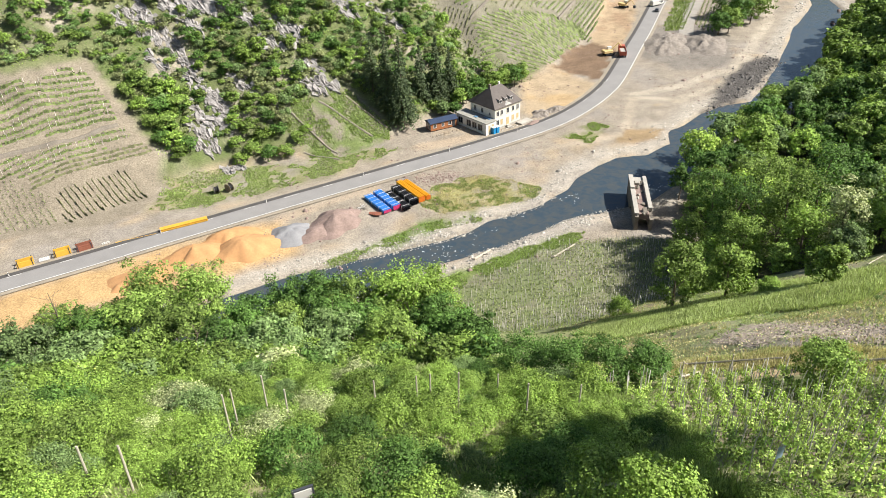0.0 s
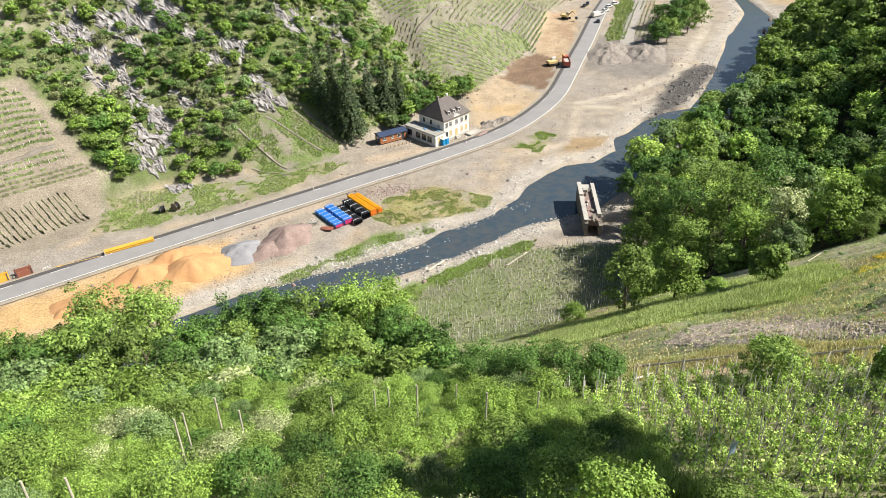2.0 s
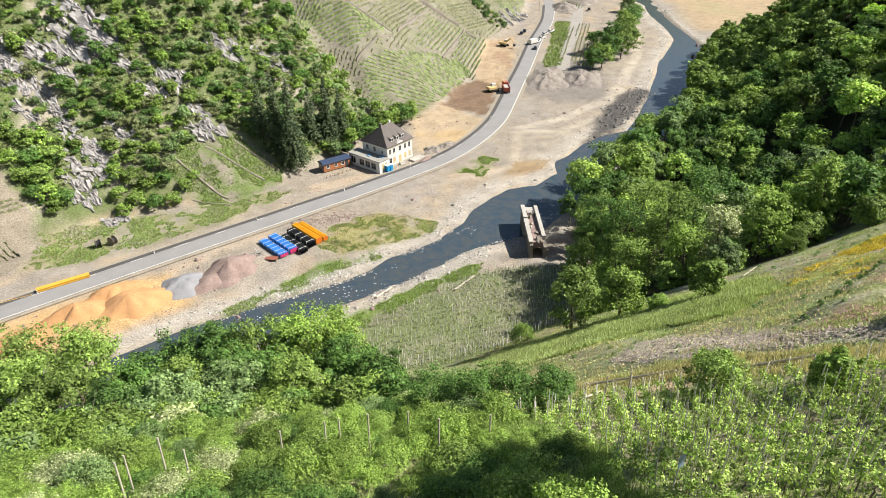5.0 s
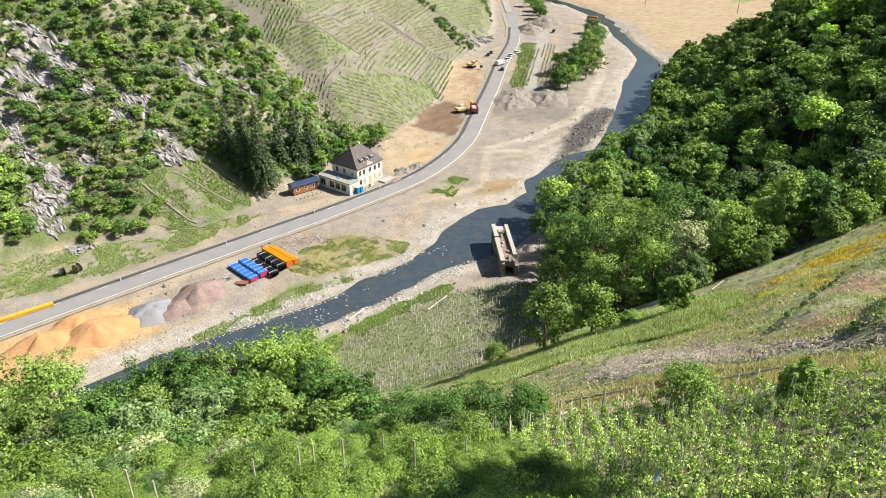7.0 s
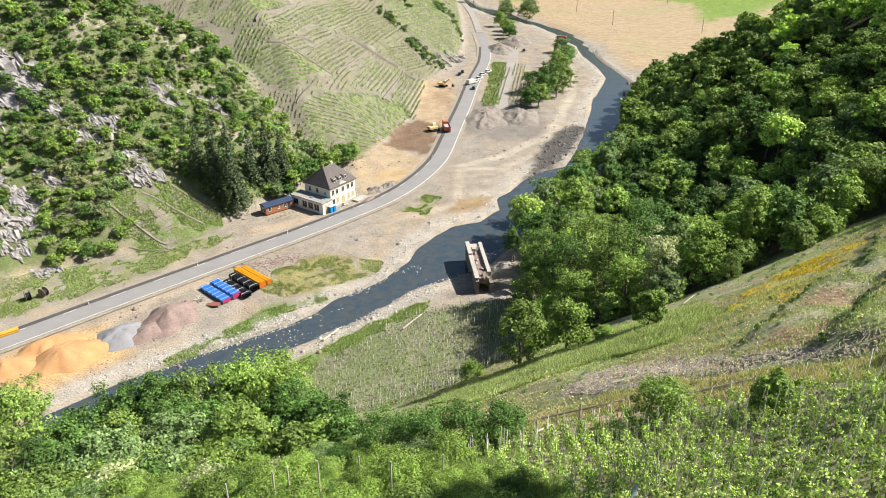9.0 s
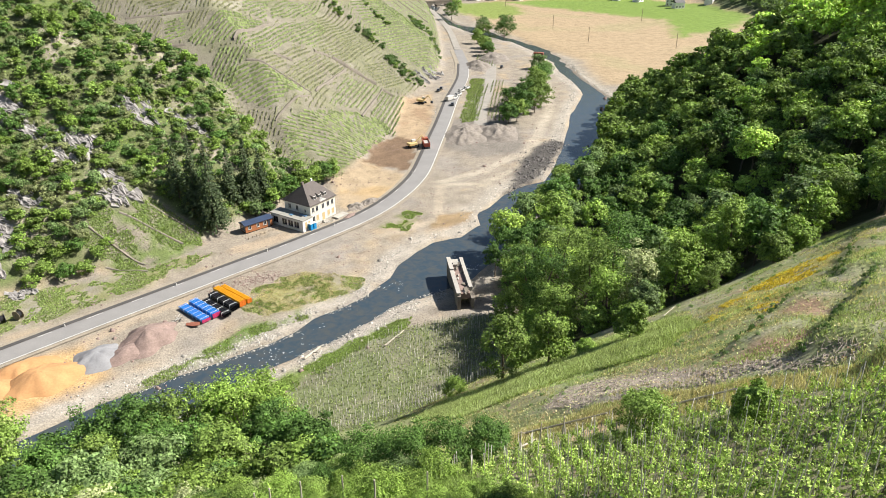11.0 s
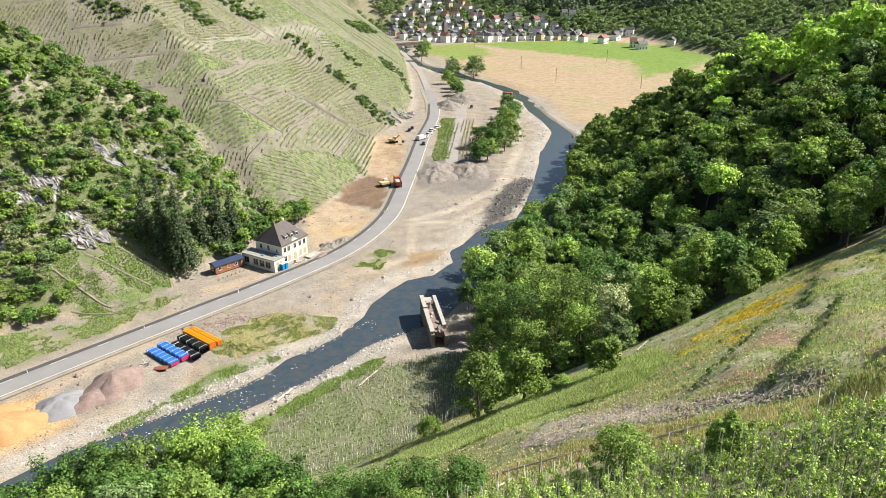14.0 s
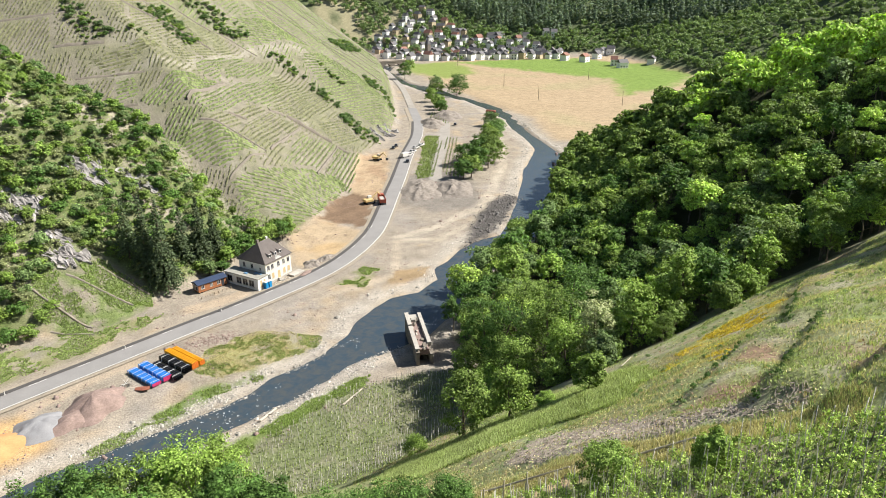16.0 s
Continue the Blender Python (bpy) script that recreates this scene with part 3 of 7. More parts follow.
# ---- the river ----
def build_water():
    m = bpy.data.materials.new("murky river water")
    m.use_nodes = True
    nodes, link = m.node_tree.nodes, m.node_tree.links.new
    b = nodes["Principled BSDF"]
    b.inputs["Roughness"].default_value, b.inputs["IOR"].default_value = 0.08, 1.33
    where = nodes.new("ShaderNodeNewGeometry")
    n = nodes.new("ShaderNodeTexNoise")
    n.inputs["Scale"].default_value, n.inputs["Detail"].default_value = 0.9, 4
    link(where.outputs["Position"], n.inputs["Vector"])
    silt = nodes.new("ShaderNodeTexNoise")
    silt.inputs["Scale"].default_value, silt.inputs["Detail"].default_value, silt.inputs["Distortion"].default_value = 0.5, 5, 0.6
    link(where.outputs["Position"], silt.inputs["Vector"])
    ramp = nodes.new("ShaderNodeValToRGB")
    ramp.color_ramp.elements[0].position, ramp.color_ramp.elements[0].color = 0.35, (0.036, 0.054, 0.070, 1)
    ramp.color_ramp.elements[1].position, ramp.color_ramp.elements[1].color = 0.7, (0.060, 0.066, 0.066, 1)
    link(silt.outputs["Fac"], ramp.inputs["Fac"])
    link(ramp.outputs["Color"], b.inputs["Base Color"])
    bump = nodes.new("ShaderNodeBump")
    bump.inputs["Strength"].default_value, bump.inputs["Distance"].default_value = 0.35, 0.12
    link(n.outputs["Fac"], bump.inputs["Height"])
    link(bump.outputs["Normal"], b.inputs["Normal"])
    a, c = np.array(LEFT_BANK, float), np.array(RIGHT_BANK, float)
    mid = (a + c) / 2
    a, c = mid + (a - mid) * 1.35, mid + (c - mid) * 1.35
    n_ = len(a)
    v = np.concatenate([np.column_stack([a, np.full(n_, -1.15)]), np.column_stack([c, np.full(n_, -1.15)])])
    i = np.arange(n_ - 1)
    tagged(new("water", arrays("water", v, np.stack([i, i + n_, i + n_ + 1, i + 1], 1), m)), "dark murky river water with small riffles", "river", kind="structure")


build_water()

# ---- the road ----
M_ROAD_DUST = material("dusty grey road surface", (0.27, 0.25, 0.22), 0.95, (2, 0.2), (0.2, 0.2), 0.2)
M_ROAD_GRAVEL = material("tan road gravel", (0.26, 0.225, 0.175), 0.95, (3, 0.3), (0.3, 0.2), 0.4)
tagged(new("road", ribbon("road", ROAD[:26], 2.9, -3.1, M_ASPHALT, 0.32, False)), "pale worn asphalt country road along the river", "road", kind="structure")
tagged(new("road_end", ribbon("road_end", ROAD[25:], 2.4, -2.4, M_ROAD_DUST, 0.33, False)), "dusty gravelled road towards the village", "road", kind="structure")
tagged(new("road_shoulder", ribbon("road_shoulder", ROAD[:24], 4.3, 2.9, M_DARK_ASPHALT, 0.36, False)), "dark asphalt strip along the road edge", "road shoulder", kind="structure")
tagged(new("road_bed", ribbon("road_bed", ROAD[:26], 5.6, -4.3, M_ROAD_GRAVEL, 0.22, False)), "pale gravel bed under the road", "road bed", kind="structure")
tagged(new("edge_line", ribbon("edge_line", ROAD[:24], -2.75, -3.0, M_PAINT, 0.34, False)), "white painted line along the road edge", "road marking", kind="structure")

for k in range(24):
    line = smooth_line(ROAD, 1.0)
    i = 40 + k * 11
    if k != 23:
        tagged(new("lane_dash", ribbon("lane_dash", line[i:i + 5], 2.72, 2.55, M_PAINT, 0.335, False, 1.0)), "white painted dash on the road", "road marking", kind="structure")


# ---- trees ----
def tree_kind(name, seed, mat, tall, radius, count, clumps, leaf, bole=0.25, girth=0.02, **more):
    crown = crown_mesh("crown", seed, mat, count, clumps, radius, tall * (1 - bole), tall * bole, leaf, **more)
    return crown, trunk_mesh("trunk", seed, tall * 0.8, tall * girth, 7, radius * 0.8)


def plant(name, kind, at, label, category="tree", group="", size=1.0, turn=0.0, sink=0.2):
    ob = thing(name, label, category, (at[0], at[1], ground_at(*at[:2]) - sink), turn, group, size=size)
    part("trunk", kind[1], None, ob, "")
    part("crown", kind[0], None, ob, "")
    return ob


rng = np.random.default_rng(5)
# bushes on the near slope and trees along the wood's edge: x, y, height, radius, kind
# the five trees of 24 to 29 m are added to shade the low vineyard
BUSHES = [(6.2, 41.5, 5.4, 2.9, 1), (9.0, 38.6, 5.6, 2.7, 1), (11.8, 38.0, 5.2, 2.7, 1), (14.4, 37.6, 4.4, 2.4, 1), (23.3, 31.4, 4.2, 2.2, 0), (26.0, 25.3, 3.3, 1.4, 3), (30.2, 95.3, 4.0, 2.4, 3), (63, 90, 7.5, 3.2, 2), (62, 100.5, 15.5, 5.0, 3), (54.2, 104.8, 16.0, 5.2, 0),
          (65, 147, 14, 4.6, 0), (82, 94.3, 19.5, 3.2, 3), (72, 93.6, 15.5, 4.6, 3), (77, 95, 14.5, 4.2, 3), (69.8, 102.5, 17, 4.8, 4), (76.7, 152, 15, 3.2, 2), (57, 118, 17, 5.2, 0), (50, 108, 12.5, 4.4, 3), (85, 86, 6, 3.2, 0), (91, 88, 7, 3.4, 3), (65, 118, 20, 5.4, 0),
          (72.3, 86, 5.9, 2.6, 0), (53, 126, 14, 4.6, 0), (60, 132, 16, 4.8, 3), (98, 92, 13, 3.8, 3), (106, 96, 15, 4.4, 0), (113, 92, 14, 4.0, 3), (90, 103, 17, 4.6, 3), (121, 98, 15, 4.4, 3), (46, 101, 6.5, 2.8, 3), (37, 89.5, 14, 4.6, 0), (42, 83, 10.3, 3.8, 3), (50.5, 74.5, 7, 2.8, 0), (46, 79, 3.0, 1.8, 3), (79, 110, 18, 4.8, 2), (60, 121, 27, 6.4, 1), (67, 127, 29, 6.6, 0), (58, 130, 24, 5.8, 1), (71, 113, 28, 6.4, 1), (64, 111, 25, 6.0, 0), (46, 105, 9, 3.4, 0), (47, 98, 5.5, 2.8, 0), (52, 99.5, 6.5, 3.0, 3), (58, 97, 6.5, 3.0, 0), (44, 101, 5.5, 2.6, 3), (66, 92, 6.5, 3.0, 0), (78, 90, 7, 3.2, 0)]
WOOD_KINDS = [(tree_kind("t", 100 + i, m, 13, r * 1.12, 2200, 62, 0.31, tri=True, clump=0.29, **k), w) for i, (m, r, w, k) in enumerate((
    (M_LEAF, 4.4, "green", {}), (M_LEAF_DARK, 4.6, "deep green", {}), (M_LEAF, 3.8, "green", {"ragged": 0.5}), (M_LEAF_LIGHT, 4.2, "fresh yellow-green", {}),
    (M_LEAF_DARK, 4.0, "deep green", {"ragged": 0.5}), (M_LEAF_GREY, 3.9, "grey-green", {"ragged": 0.5}), (M_LEAF_SUNLIT, 4.8, "bright yellow-green", {})))]


def apart(x, y):
    """Clear of the trees along the wood's edge."""
    return np.min([np.hypot(x - bx, y - by) - 0.75 * br for bx, by, _, br, _ in BUSHES], axis=0) > 3.0


def build_wood():
    spots = scatter(rng, WOOD, 5.2, keep=lambda x, y: (np.hypot(x - 47, y - 150) > 13) & apart(x, y))
    order = np.argsort(np.hypot(spots[:, 0] - 70, spots[:, 1] - 90))
    near, rest = spots[order[:290]], spots[order[290:]]
    for x, y in near:
        # the share of sun-brightened crowns grows with height up the slope
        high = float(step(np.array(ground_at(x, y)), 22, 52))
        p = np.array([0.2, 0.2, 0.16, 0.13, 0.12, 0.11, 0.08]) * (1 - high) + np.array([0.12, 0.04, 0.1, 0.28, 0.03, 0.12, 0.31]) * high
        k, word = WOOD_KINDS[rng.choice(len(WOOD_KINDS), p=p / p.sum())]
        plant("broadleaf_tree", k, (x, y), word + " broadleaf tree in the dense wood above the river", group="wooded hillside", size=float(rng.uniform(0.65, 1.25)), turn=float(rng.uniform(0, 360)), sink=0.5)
    for j, (m, w) in enumerate(((M_LEAF_SUNLIT, "fresh yellow-green"), (M_LEAF, "green"))):
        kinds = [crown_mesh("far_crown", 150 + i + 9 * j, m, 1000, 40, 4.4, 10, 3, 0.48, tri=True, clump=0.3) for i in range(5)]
        # high ground gets the crowns whose colour is brightened as if sunlit
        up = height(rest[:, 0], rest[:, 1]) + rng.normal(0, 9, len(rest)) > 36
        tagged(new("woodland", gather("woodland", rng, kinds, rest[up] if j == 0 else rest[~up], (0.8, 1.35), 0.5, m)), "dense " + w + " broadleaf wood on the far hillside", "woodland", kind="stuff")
    print("wood", len(spots))


build_wood()

# the row of trees at the slope's foot: x, y, height, radius, kind
HEROES = [(-51.8, 66, 10.5, 4.2, 2), (-52.4, 75.6, 13, 4.4, 0), (-47.3, 76.5, 12, 4.2, 0), (-41.4, 80, 16.2, 5.0, 0), (-35.7, 82.6, 16.8, 4.8, 0), (-32.8, 66.3, 9.6, 4.2, 0), (-27.3, 75.2, 9.5, 4.2, 1), (-24.6, 86.6, 13.2, 4.6, 1),
          (-19.2, 86, 13.8, 4.8, 1), (-13.7, 83, 12.6, 4.6, 0), (-7.8, 83.6, 14.6, 5.0, 3), (-3.0, 86, 15.4, 5.2, 3), (0.6, 72, 6.8, 4.2, 1), (3.8, 68, 5.0, 3.4, 1), (-6.8, 65.7, 6.4, 3.6, 0), (-14.4, 66.5, 6.6, 3.8, 2),
          (-20.3, 60.7, 6.0, 3.8, 2), (-26, 60.6, 5.8, 3.8, 1), (-37.7, 54.2, 6.4, 3.8, 2), (-33, 54.8, 5.6, 3.6, 0), (-44, 68, 10, 4.0, 1), (-16, 77, 10, 4.2, 1), (-1.5, 77, 9, 4.0, 1), (-10.5, 75, 8, 4, 1), (-22, 74, 9, 4, 0), (-39, 70, 12, 4.2, 0)]
HERO_MATS = [(M_LEAF, "green"), (M_LEAF_DARK, "deep green"), (M_LEAF_GREY, "grey-green"), (M_LEAF_LIGHT, "fresh light green"), (M_BLOSSOM, "cream-blossoming")]
for n, (x, y, tall, r, k) in enumerate(HEROES):
    kind = tree_kind("t", 300 + n, HERO_MATS[k][0], tall * 1.08, r * 1.15, 9000, 80, 0.18, bole=0.03, clump=0.27, ragged=0.4, hollow=0.5, tri=True)
    plant("broadleaf_tree", kind, (x, y), HERO_MATS[k][1] + " broadleaf tree at the foot of the slope", group="trees below the vineyard")

stems = [trunk_mesh("stem", 340 + k, 11 + k % 3, 0.11, 3, 1.6, 0.05, 0.6) for k in range(4)]
M_PALE_BARK = material("pale grey bark", (0.302, 0.266, 0.202), 0.9, (7, 0.3), (1, 0.2), 0.4)
for me in stems:
    me.materials[0] = M_PALE_BARK
for k in range(9):
    ob = thing("sapling", "slender pale-barked stems in the thicket", "young tree", (-6.5 + 1.1 * (k % 5) + 0.3 * (k // 5), 79.5 + 1.2 * (k // 5), ground_at(-5, 80) - 0.4), k * 77, "thicket stems")
    part("trunk", stems[k % 4], None, ob)
    part("crown", crown_mesh("crown", 350 + k, M_LEAF_LIGHT, 220, 12, 1.7, 3.2, 9.4, 0.2), None, ob)
ob = thing("ivy_clad_tree", "dead tree with bare branches and a column of bright ivy", "tree", (-49.2, 70.5, ground_at(-49.2, 70.5) - 0.3), 0)
part("trunk", trunk_mesh("trunk", 360, 15.5, 0.28, 14, 4.0, 0.03, 0.6), None, ob, "bare grey branching trunk")
part("ivy", crown_mesh("ivy", 361, M_LEAF_LIGHT, 1500, 40, 1.1, 11, 1.5, 0.16, clump=0.6), None, ob, "bright yellow-green ivy")
ob = thing("dead_tree", "small bare grey tree among the shrubs", "tree", (-26.5, 57, ground_at(-26.5, 57) - 0.3), 40)
part("trunk", trunk_mesh("trunk", 362, 6.5, 0.14, 16, 3.2, 0.08, 0.25), None, ob, "bare grey branching trunk")

for n, (x, y, tall, r, k) in enumerate(BUSHES):
    kind = tree_kind("t", 400 + n, HERO_MATS[k][0], tall, r, 8500 if tall < 6 else 5200, 85, 0.075 if tall < 6 else 0.2, bole=-0.16, clump=0.28, tri=True)
    plant("bush" if tall < 6 else "broadleaf_tree", kind, (x, y), HERO_MATS[k][1] + (" rounded bush on the vineyard slope" if tall < 6 else " broadleaf tree at the edge of the wood"), "bush" if tall < 6 else "tree")

# the scrub below the lookout
SCRUB = [(-58, 58), (-36, 62), (-10, 60), (5, 48), (5.5, 41), (9, 35.5), (10.4, 31), (11.2, 23.6), (9.6, 17.5), (10.5, 12), (-4, 11), (-16, 12), (-34, 22), (-50, 38)]
SCRUB_LOOKS = ((M_LEAF_LIGHT, "fresh yellow-green"), (M_LEAF, "green"), (M_LEAF_LIGHT, "fresh yellow-green"), (M_LEAF_GREY, "grey-green"), (M_BLOSSOM, "cream-flowering"), (M_LEAF_DARK, "deep green"))
SCRUB_KINDS = [(crown_mesh("foliage", 500 + i, m, 5200, 30, 1.5, 2.1, 0.0, 0.047, clump=0.34), w) for i, (m, w) in enumerate(SCRUB_LOOKS)]
SCRUB_FAR = [(crown_mesh("foliage", 520 + i, m, 1500, 20, 1.55, 2.1, 0.0, 0.095, clump=0.36, tri=True), w) for i, (m, w) in enumerate(SCRUB_LOOKS)]


def build_scrub():
    spots = scatter(rng, SCRUB, 1.8)
    print("scrub", len(spots))
    order = np.argsort(np.hypot(spots[:, 0] + 3, spots[:, 1] - 5))
    patch = rough(spots[:, 0], spots[:, 1], 9, 51)
    for i in order[:280]:
        x, y = spots[i]
        k, w = SCRUB_KINDS[int(rng.choice(6, p=[0.36, 0.26, 0.2, 0.08, 0.03, 0.07] if patch[i] > -0.1 else [0.12, 0.44, 0.12, 0.14, 0.02, 0.16]))]
        s = float(rng.choice([rng.uniform(0.5, 0.9), rng.uniform(0.9, 1.4)])) * (1 + 0.35 * float(step(np.array(-x), 6, 26)))
        ob = tagged(new("shrub", k), w + " leafy shrub on the overgrown slope", "shrub", "overgrown slope")
        ob.matrix_world = pose(x, y, ground_at(x, y) - 0.3, 0, 0, rng.uniform(0, 360)) @ Matrix.Diagonal((s, s, s * float(rng.uniform(0.8, 1.2)), 1))
    rest = spots[order[280:]]
    for (me, w), pick in zip(SCRUB_FAR, np.array_split(rng.permutation(len(rest)), [int(len(rest) * f) for f in (0.28, 0.5, 0.7, 0.82, 0.88)])):
        tagged(new("slope_scrub", gather("slope_scrub", rng, [me], rest[pick], (0.7, 2.0), 0.3)), w + " scrub covering the lower slope", "scrub", kind="stuff")


build_scrub()

# the rocky spur: shrubs, trees and spruces
SPUR_GREEN = [(-150, 206), (-118, 188), (-104, 198), (-98, 199), (-86, 192), (-78, 181), (-64, 190), (-49, 194), (-30, 214), (-14, 208), (-2, 216), (12, 228), (36, 248), (10, 262), (-30, 302), (-62, 300), (-95, 262), (-135, 238)]
OUTCROPS = [(-82.6, 222.7, 5), (-90.6, 215.8, 4), (-84.6, 212.6, 4), (-88.7, 219.4, 4.5), (-92.5, 212.4, 3.6), (-74.9, 236.5, 6), (-69.3, 235.6, 6.5), (-73.0, 229.9, 7), (-66.3, 230.6, 7), (-69.9, 223.6, 6.5), (-62.4, 229.8, 5), (-75.8, 224.5, 6), (-30.0, 238.0, 6), (-27.0, 241.1, 5), (-49.7, 216.9, 5), (-45.9, 222.3, 5.5), (-42.9, 222.6, 4.5), (-38.0, 213.8, 4.5), (-34.0, 210.2, 5), (-38.9, 207.7, 4), (-59.4, 204.9, 4), (-66.8, 193.4, 5), (-62.9, 193.8, 4), (-56.5, 204.2, 3.5), (-18.0, 242.0, 4.5), (-13.0, 241.2, 4.5), (-82.6, 205.5, 4), (-57.6, 224.4, 4), (104, 386, 5), (112, 395, 6), (118, 404, 5), (-78.3, 211.2, 4), (-75.6, 207.9, 4.5), (-72, 204.2, 4.5), (-66.9, 201.4, 4.5), (-64.9, 197.6, 4), (-70.2, 195, 4), (-69.8, 190.1, 4), (-66.7, 189.4, 3.5), (-67.2, 185.7, 3.5), (-64.7, 186.8, 3), (-80.2, 214, 4), (-60.3, 181.2, 3), (-57.5, 182.3, 2.6), (-66, 199.5, 4), (-63.6, 197.6, 3.5), (-35.8, 208.0, 3.5), (-79.9, 222.5, 5), (-73.8, 218.5, 5), (-65, 228.5, 5), (-83.6, 212.3, 4), (-85.5, 218.1, 5), (-48.8, 222.4, 4.5)]


def off_rocks(x, y):
    return np.min([np.hypot(x - rx, y - ry) - 0.55 * rs for rx, ry, rs in OUTCROPS], axis=0) > 0


SHRUB_KINDS = [crown_mesh("foliage", 600 + i, m, 700, 16, 2.3, 3.0, 0.0, 0.22, clump=0.42, tri=True) for i, m in enumerate((M_LEAF, M_LEAF_DARK, M_LEAF_OLIVE, M_LEAF_LIGHT, M_LEAF_OLIVE, M_LEAF_GREY))]


def build_spur_green():
    spots = scatter(rng, SPUR_GREEN, 1.75, 60000, lambda x, y: (inside(x, y, SLOPE_PLOT) < 1) & (rough(x, y, 9, 45) < 0.75) & off_rocks(x, y) & ((x + 24) * 0.74 + (y - 273) * 0.67 < 10))
    print("spur", len(spots))
    order = np.argsort(np.hypot(spots[:, 0] + 40, spots[:, 1] - 200) + rng.normal(0, 25, len(spots)))
    for x, y in spots[order[:270]]:
        s = float(rng.uniform(0.4, 1.3))
        ob = tagged(new("bush", SHRUB_KINDS[rng.integers(6)]), "dense green bush on the rocky hillside", "bush", "rocky hillside")
        ob.matrix_world = pose(x, y, ground_at(x, y) - 0.5, 0, 0, rng.uniform(0, 360)) @ Matrix.Diagonal((s, s, s, 1))
    rest = spots[order[270:]]
    for i, (m, w) in enumerate(((M_LEAF, "green"), (M_LEAF_OLIVE, "dull olive"), (M_LEAF_GREY, "grey-green"), (M_LEAF_DARK, "deep green"))):
        kinds = [crown_mesh("foliage", 640 + i * 4 + j, m, 360, 12, 1.8, 2.0, 0.0, 0.2, clump=0.42, tri=True) for j in range(4)]
        pick = rest[np.arange(len(rest)) % 8 // 2 == i] if i < 3 else rest[np.arange(len(rest)) % 8 // 2 == 3][::2]
        tagged(new("hillside_scrub", gather("hillside_scrub", rng, kinds, pick, (0.45, 1.35), 0.4)), w + " scrub covering the rocky hillside", "scrub", kind="stuff")
    for m, w, seed in ((M_LEAF_GREY, "grey-green", 57), (M_LEAF_OLIVE, "dull olive", 58), (M_LEAF_LIGHT, "yellow-green", 59)):
        p = np.column_stack([rng.uniform(-135, 36, 60000), rng.uniform(178, 302, 60000)])
        p = p[(inside(p[:, 0], p[:, 1], SPUR_GREEN) > -1) & (inside(p[:, 0], p[:, 1], SLOPE_PLOT) < 0) & (rough(p[:, 0], p[:, 1], 5, seed) > 0.1) & off_rocks(p[:, 0], p[:, 1])][:14000]
        v, q = leaf_quads(rng, np.column_stack([p, height(p[:, 0], p[:, 1]) + 0.2]), np.tile([0.2, -0.4, 0.5], (len(p), 1)), 0.2, tri=True)
        tagged(new("ground_cover", arrays("ground_cover", v, q, m)), "low " + w + " ground cover on the rocky hillside", "ground cover", kind="stuff")
    tops = scatter(rng, SPUR_GREEN, 4.9, 12000, lambda x, y: off_rocks(x, y) & (inside(x, y, SLOPE_PLOT) < -2) & (rough(x, y, 14, 63) > -0.2 - 0.7 * step(x + 0.4 * (y - 200), -60, -20)) & (inside(x, y, SPUR_GREEN) > 4))
    small = [(tree_kind("t", 660 + i, HERO_MATS[i][0], 6.0, 2.7, 900, 40, 0.28, bole=0.15, clump=0.3, tri=True), HERO_MATS[i][1]) for i in range(4)]
    for x, y in tops:
        k, w = small[int(rng.choice(4, p=[0.4, 0.3, 0.1, 0.2]))]
        plant("small_tree", k, (x, y), w + " small tree on the rocky hillside", "tree", "rocky hillside trees", float(rng.uniform(0.5, 1.15)), float(rng.uniform(0, 360)), 0.5)
    print("spur trees", len(tops))


build_spur_green()

# unseen trees added on the crest beside the lookout to shade the scrub below
for n, (x, y, top, r, bole) in enumerate(((33, 13.5, 99, 3.6, 0.6), (33.5, 18.3, 91, 2.9, 0.65))):
    tall = top - ground_at(x, y)
    plant("broadleaf_tree", tree_kind("t", 684 + n, M_LEAF, tall, r, 5200, 70, 0.34, bole=bole, clump=0.42, tri=True), (x, y), "unseen tall green broadleaf tree added beside the lookout for its shadow", group="trees beside the lookout")

# the thick bushes between the young vineyard and the crags
for n, (x, y, size) in enumerate(((-88.1, 192.5, 1.0), (-84.1, 189.4, 1.1), (-81.9, 194.9, 1.3), (-79.3, 191.1, 1.2), (-76.8, 187.7, 1.3), (-75, 184, 1.2), (-73.2, 181.5, 1.0), (-77.7, 183.6, 1.0), (-74.6, 193.7, 1.3), (-78, 197.2, 1.3), (-80.8, 186.5, 1.0), (-71.5, 184.2, 1.1), (-85.5, 196.5, 1.2), (-57.3, 184.5, 0.9), (-53.9, 187.6, 1.1), (-49.3, 187.2, 1.1), (-45, 188.1, 1.0), (-51.7, 191.8, 1.1), (-56.2, 192.5, 1.1), (-47.2, 193.8, 1.0), (-42, 193, 0.8), (-39.6, 195.6, 0.7), (-56.3, 197.9, 1.0), (-50.2, 197.0, 0.9), (-58.8, 188.4, 0.9), (-60, 194, 0.9))):
    kind = crown_mesh("foliage", 670 + n % 4, (M_LEAF, M_LEAF_LIGHT, M_LEAF, M_LEAF_DARK)[n % 4], 1100, 40, 3.0, 4.6, 0.0, 0.24, clump=0.33, tri=True)
    ob = tagged(new("bush", kind), "large dense green bush beside the young vineyard", "bush", "bushes beside the young vineyard")
    ob.matrix_world = pose(x, y, ground_at(x, y) - 0.5, 0, 0, n * 70) @ Matrix.Diagonal((size, size, size, 1))
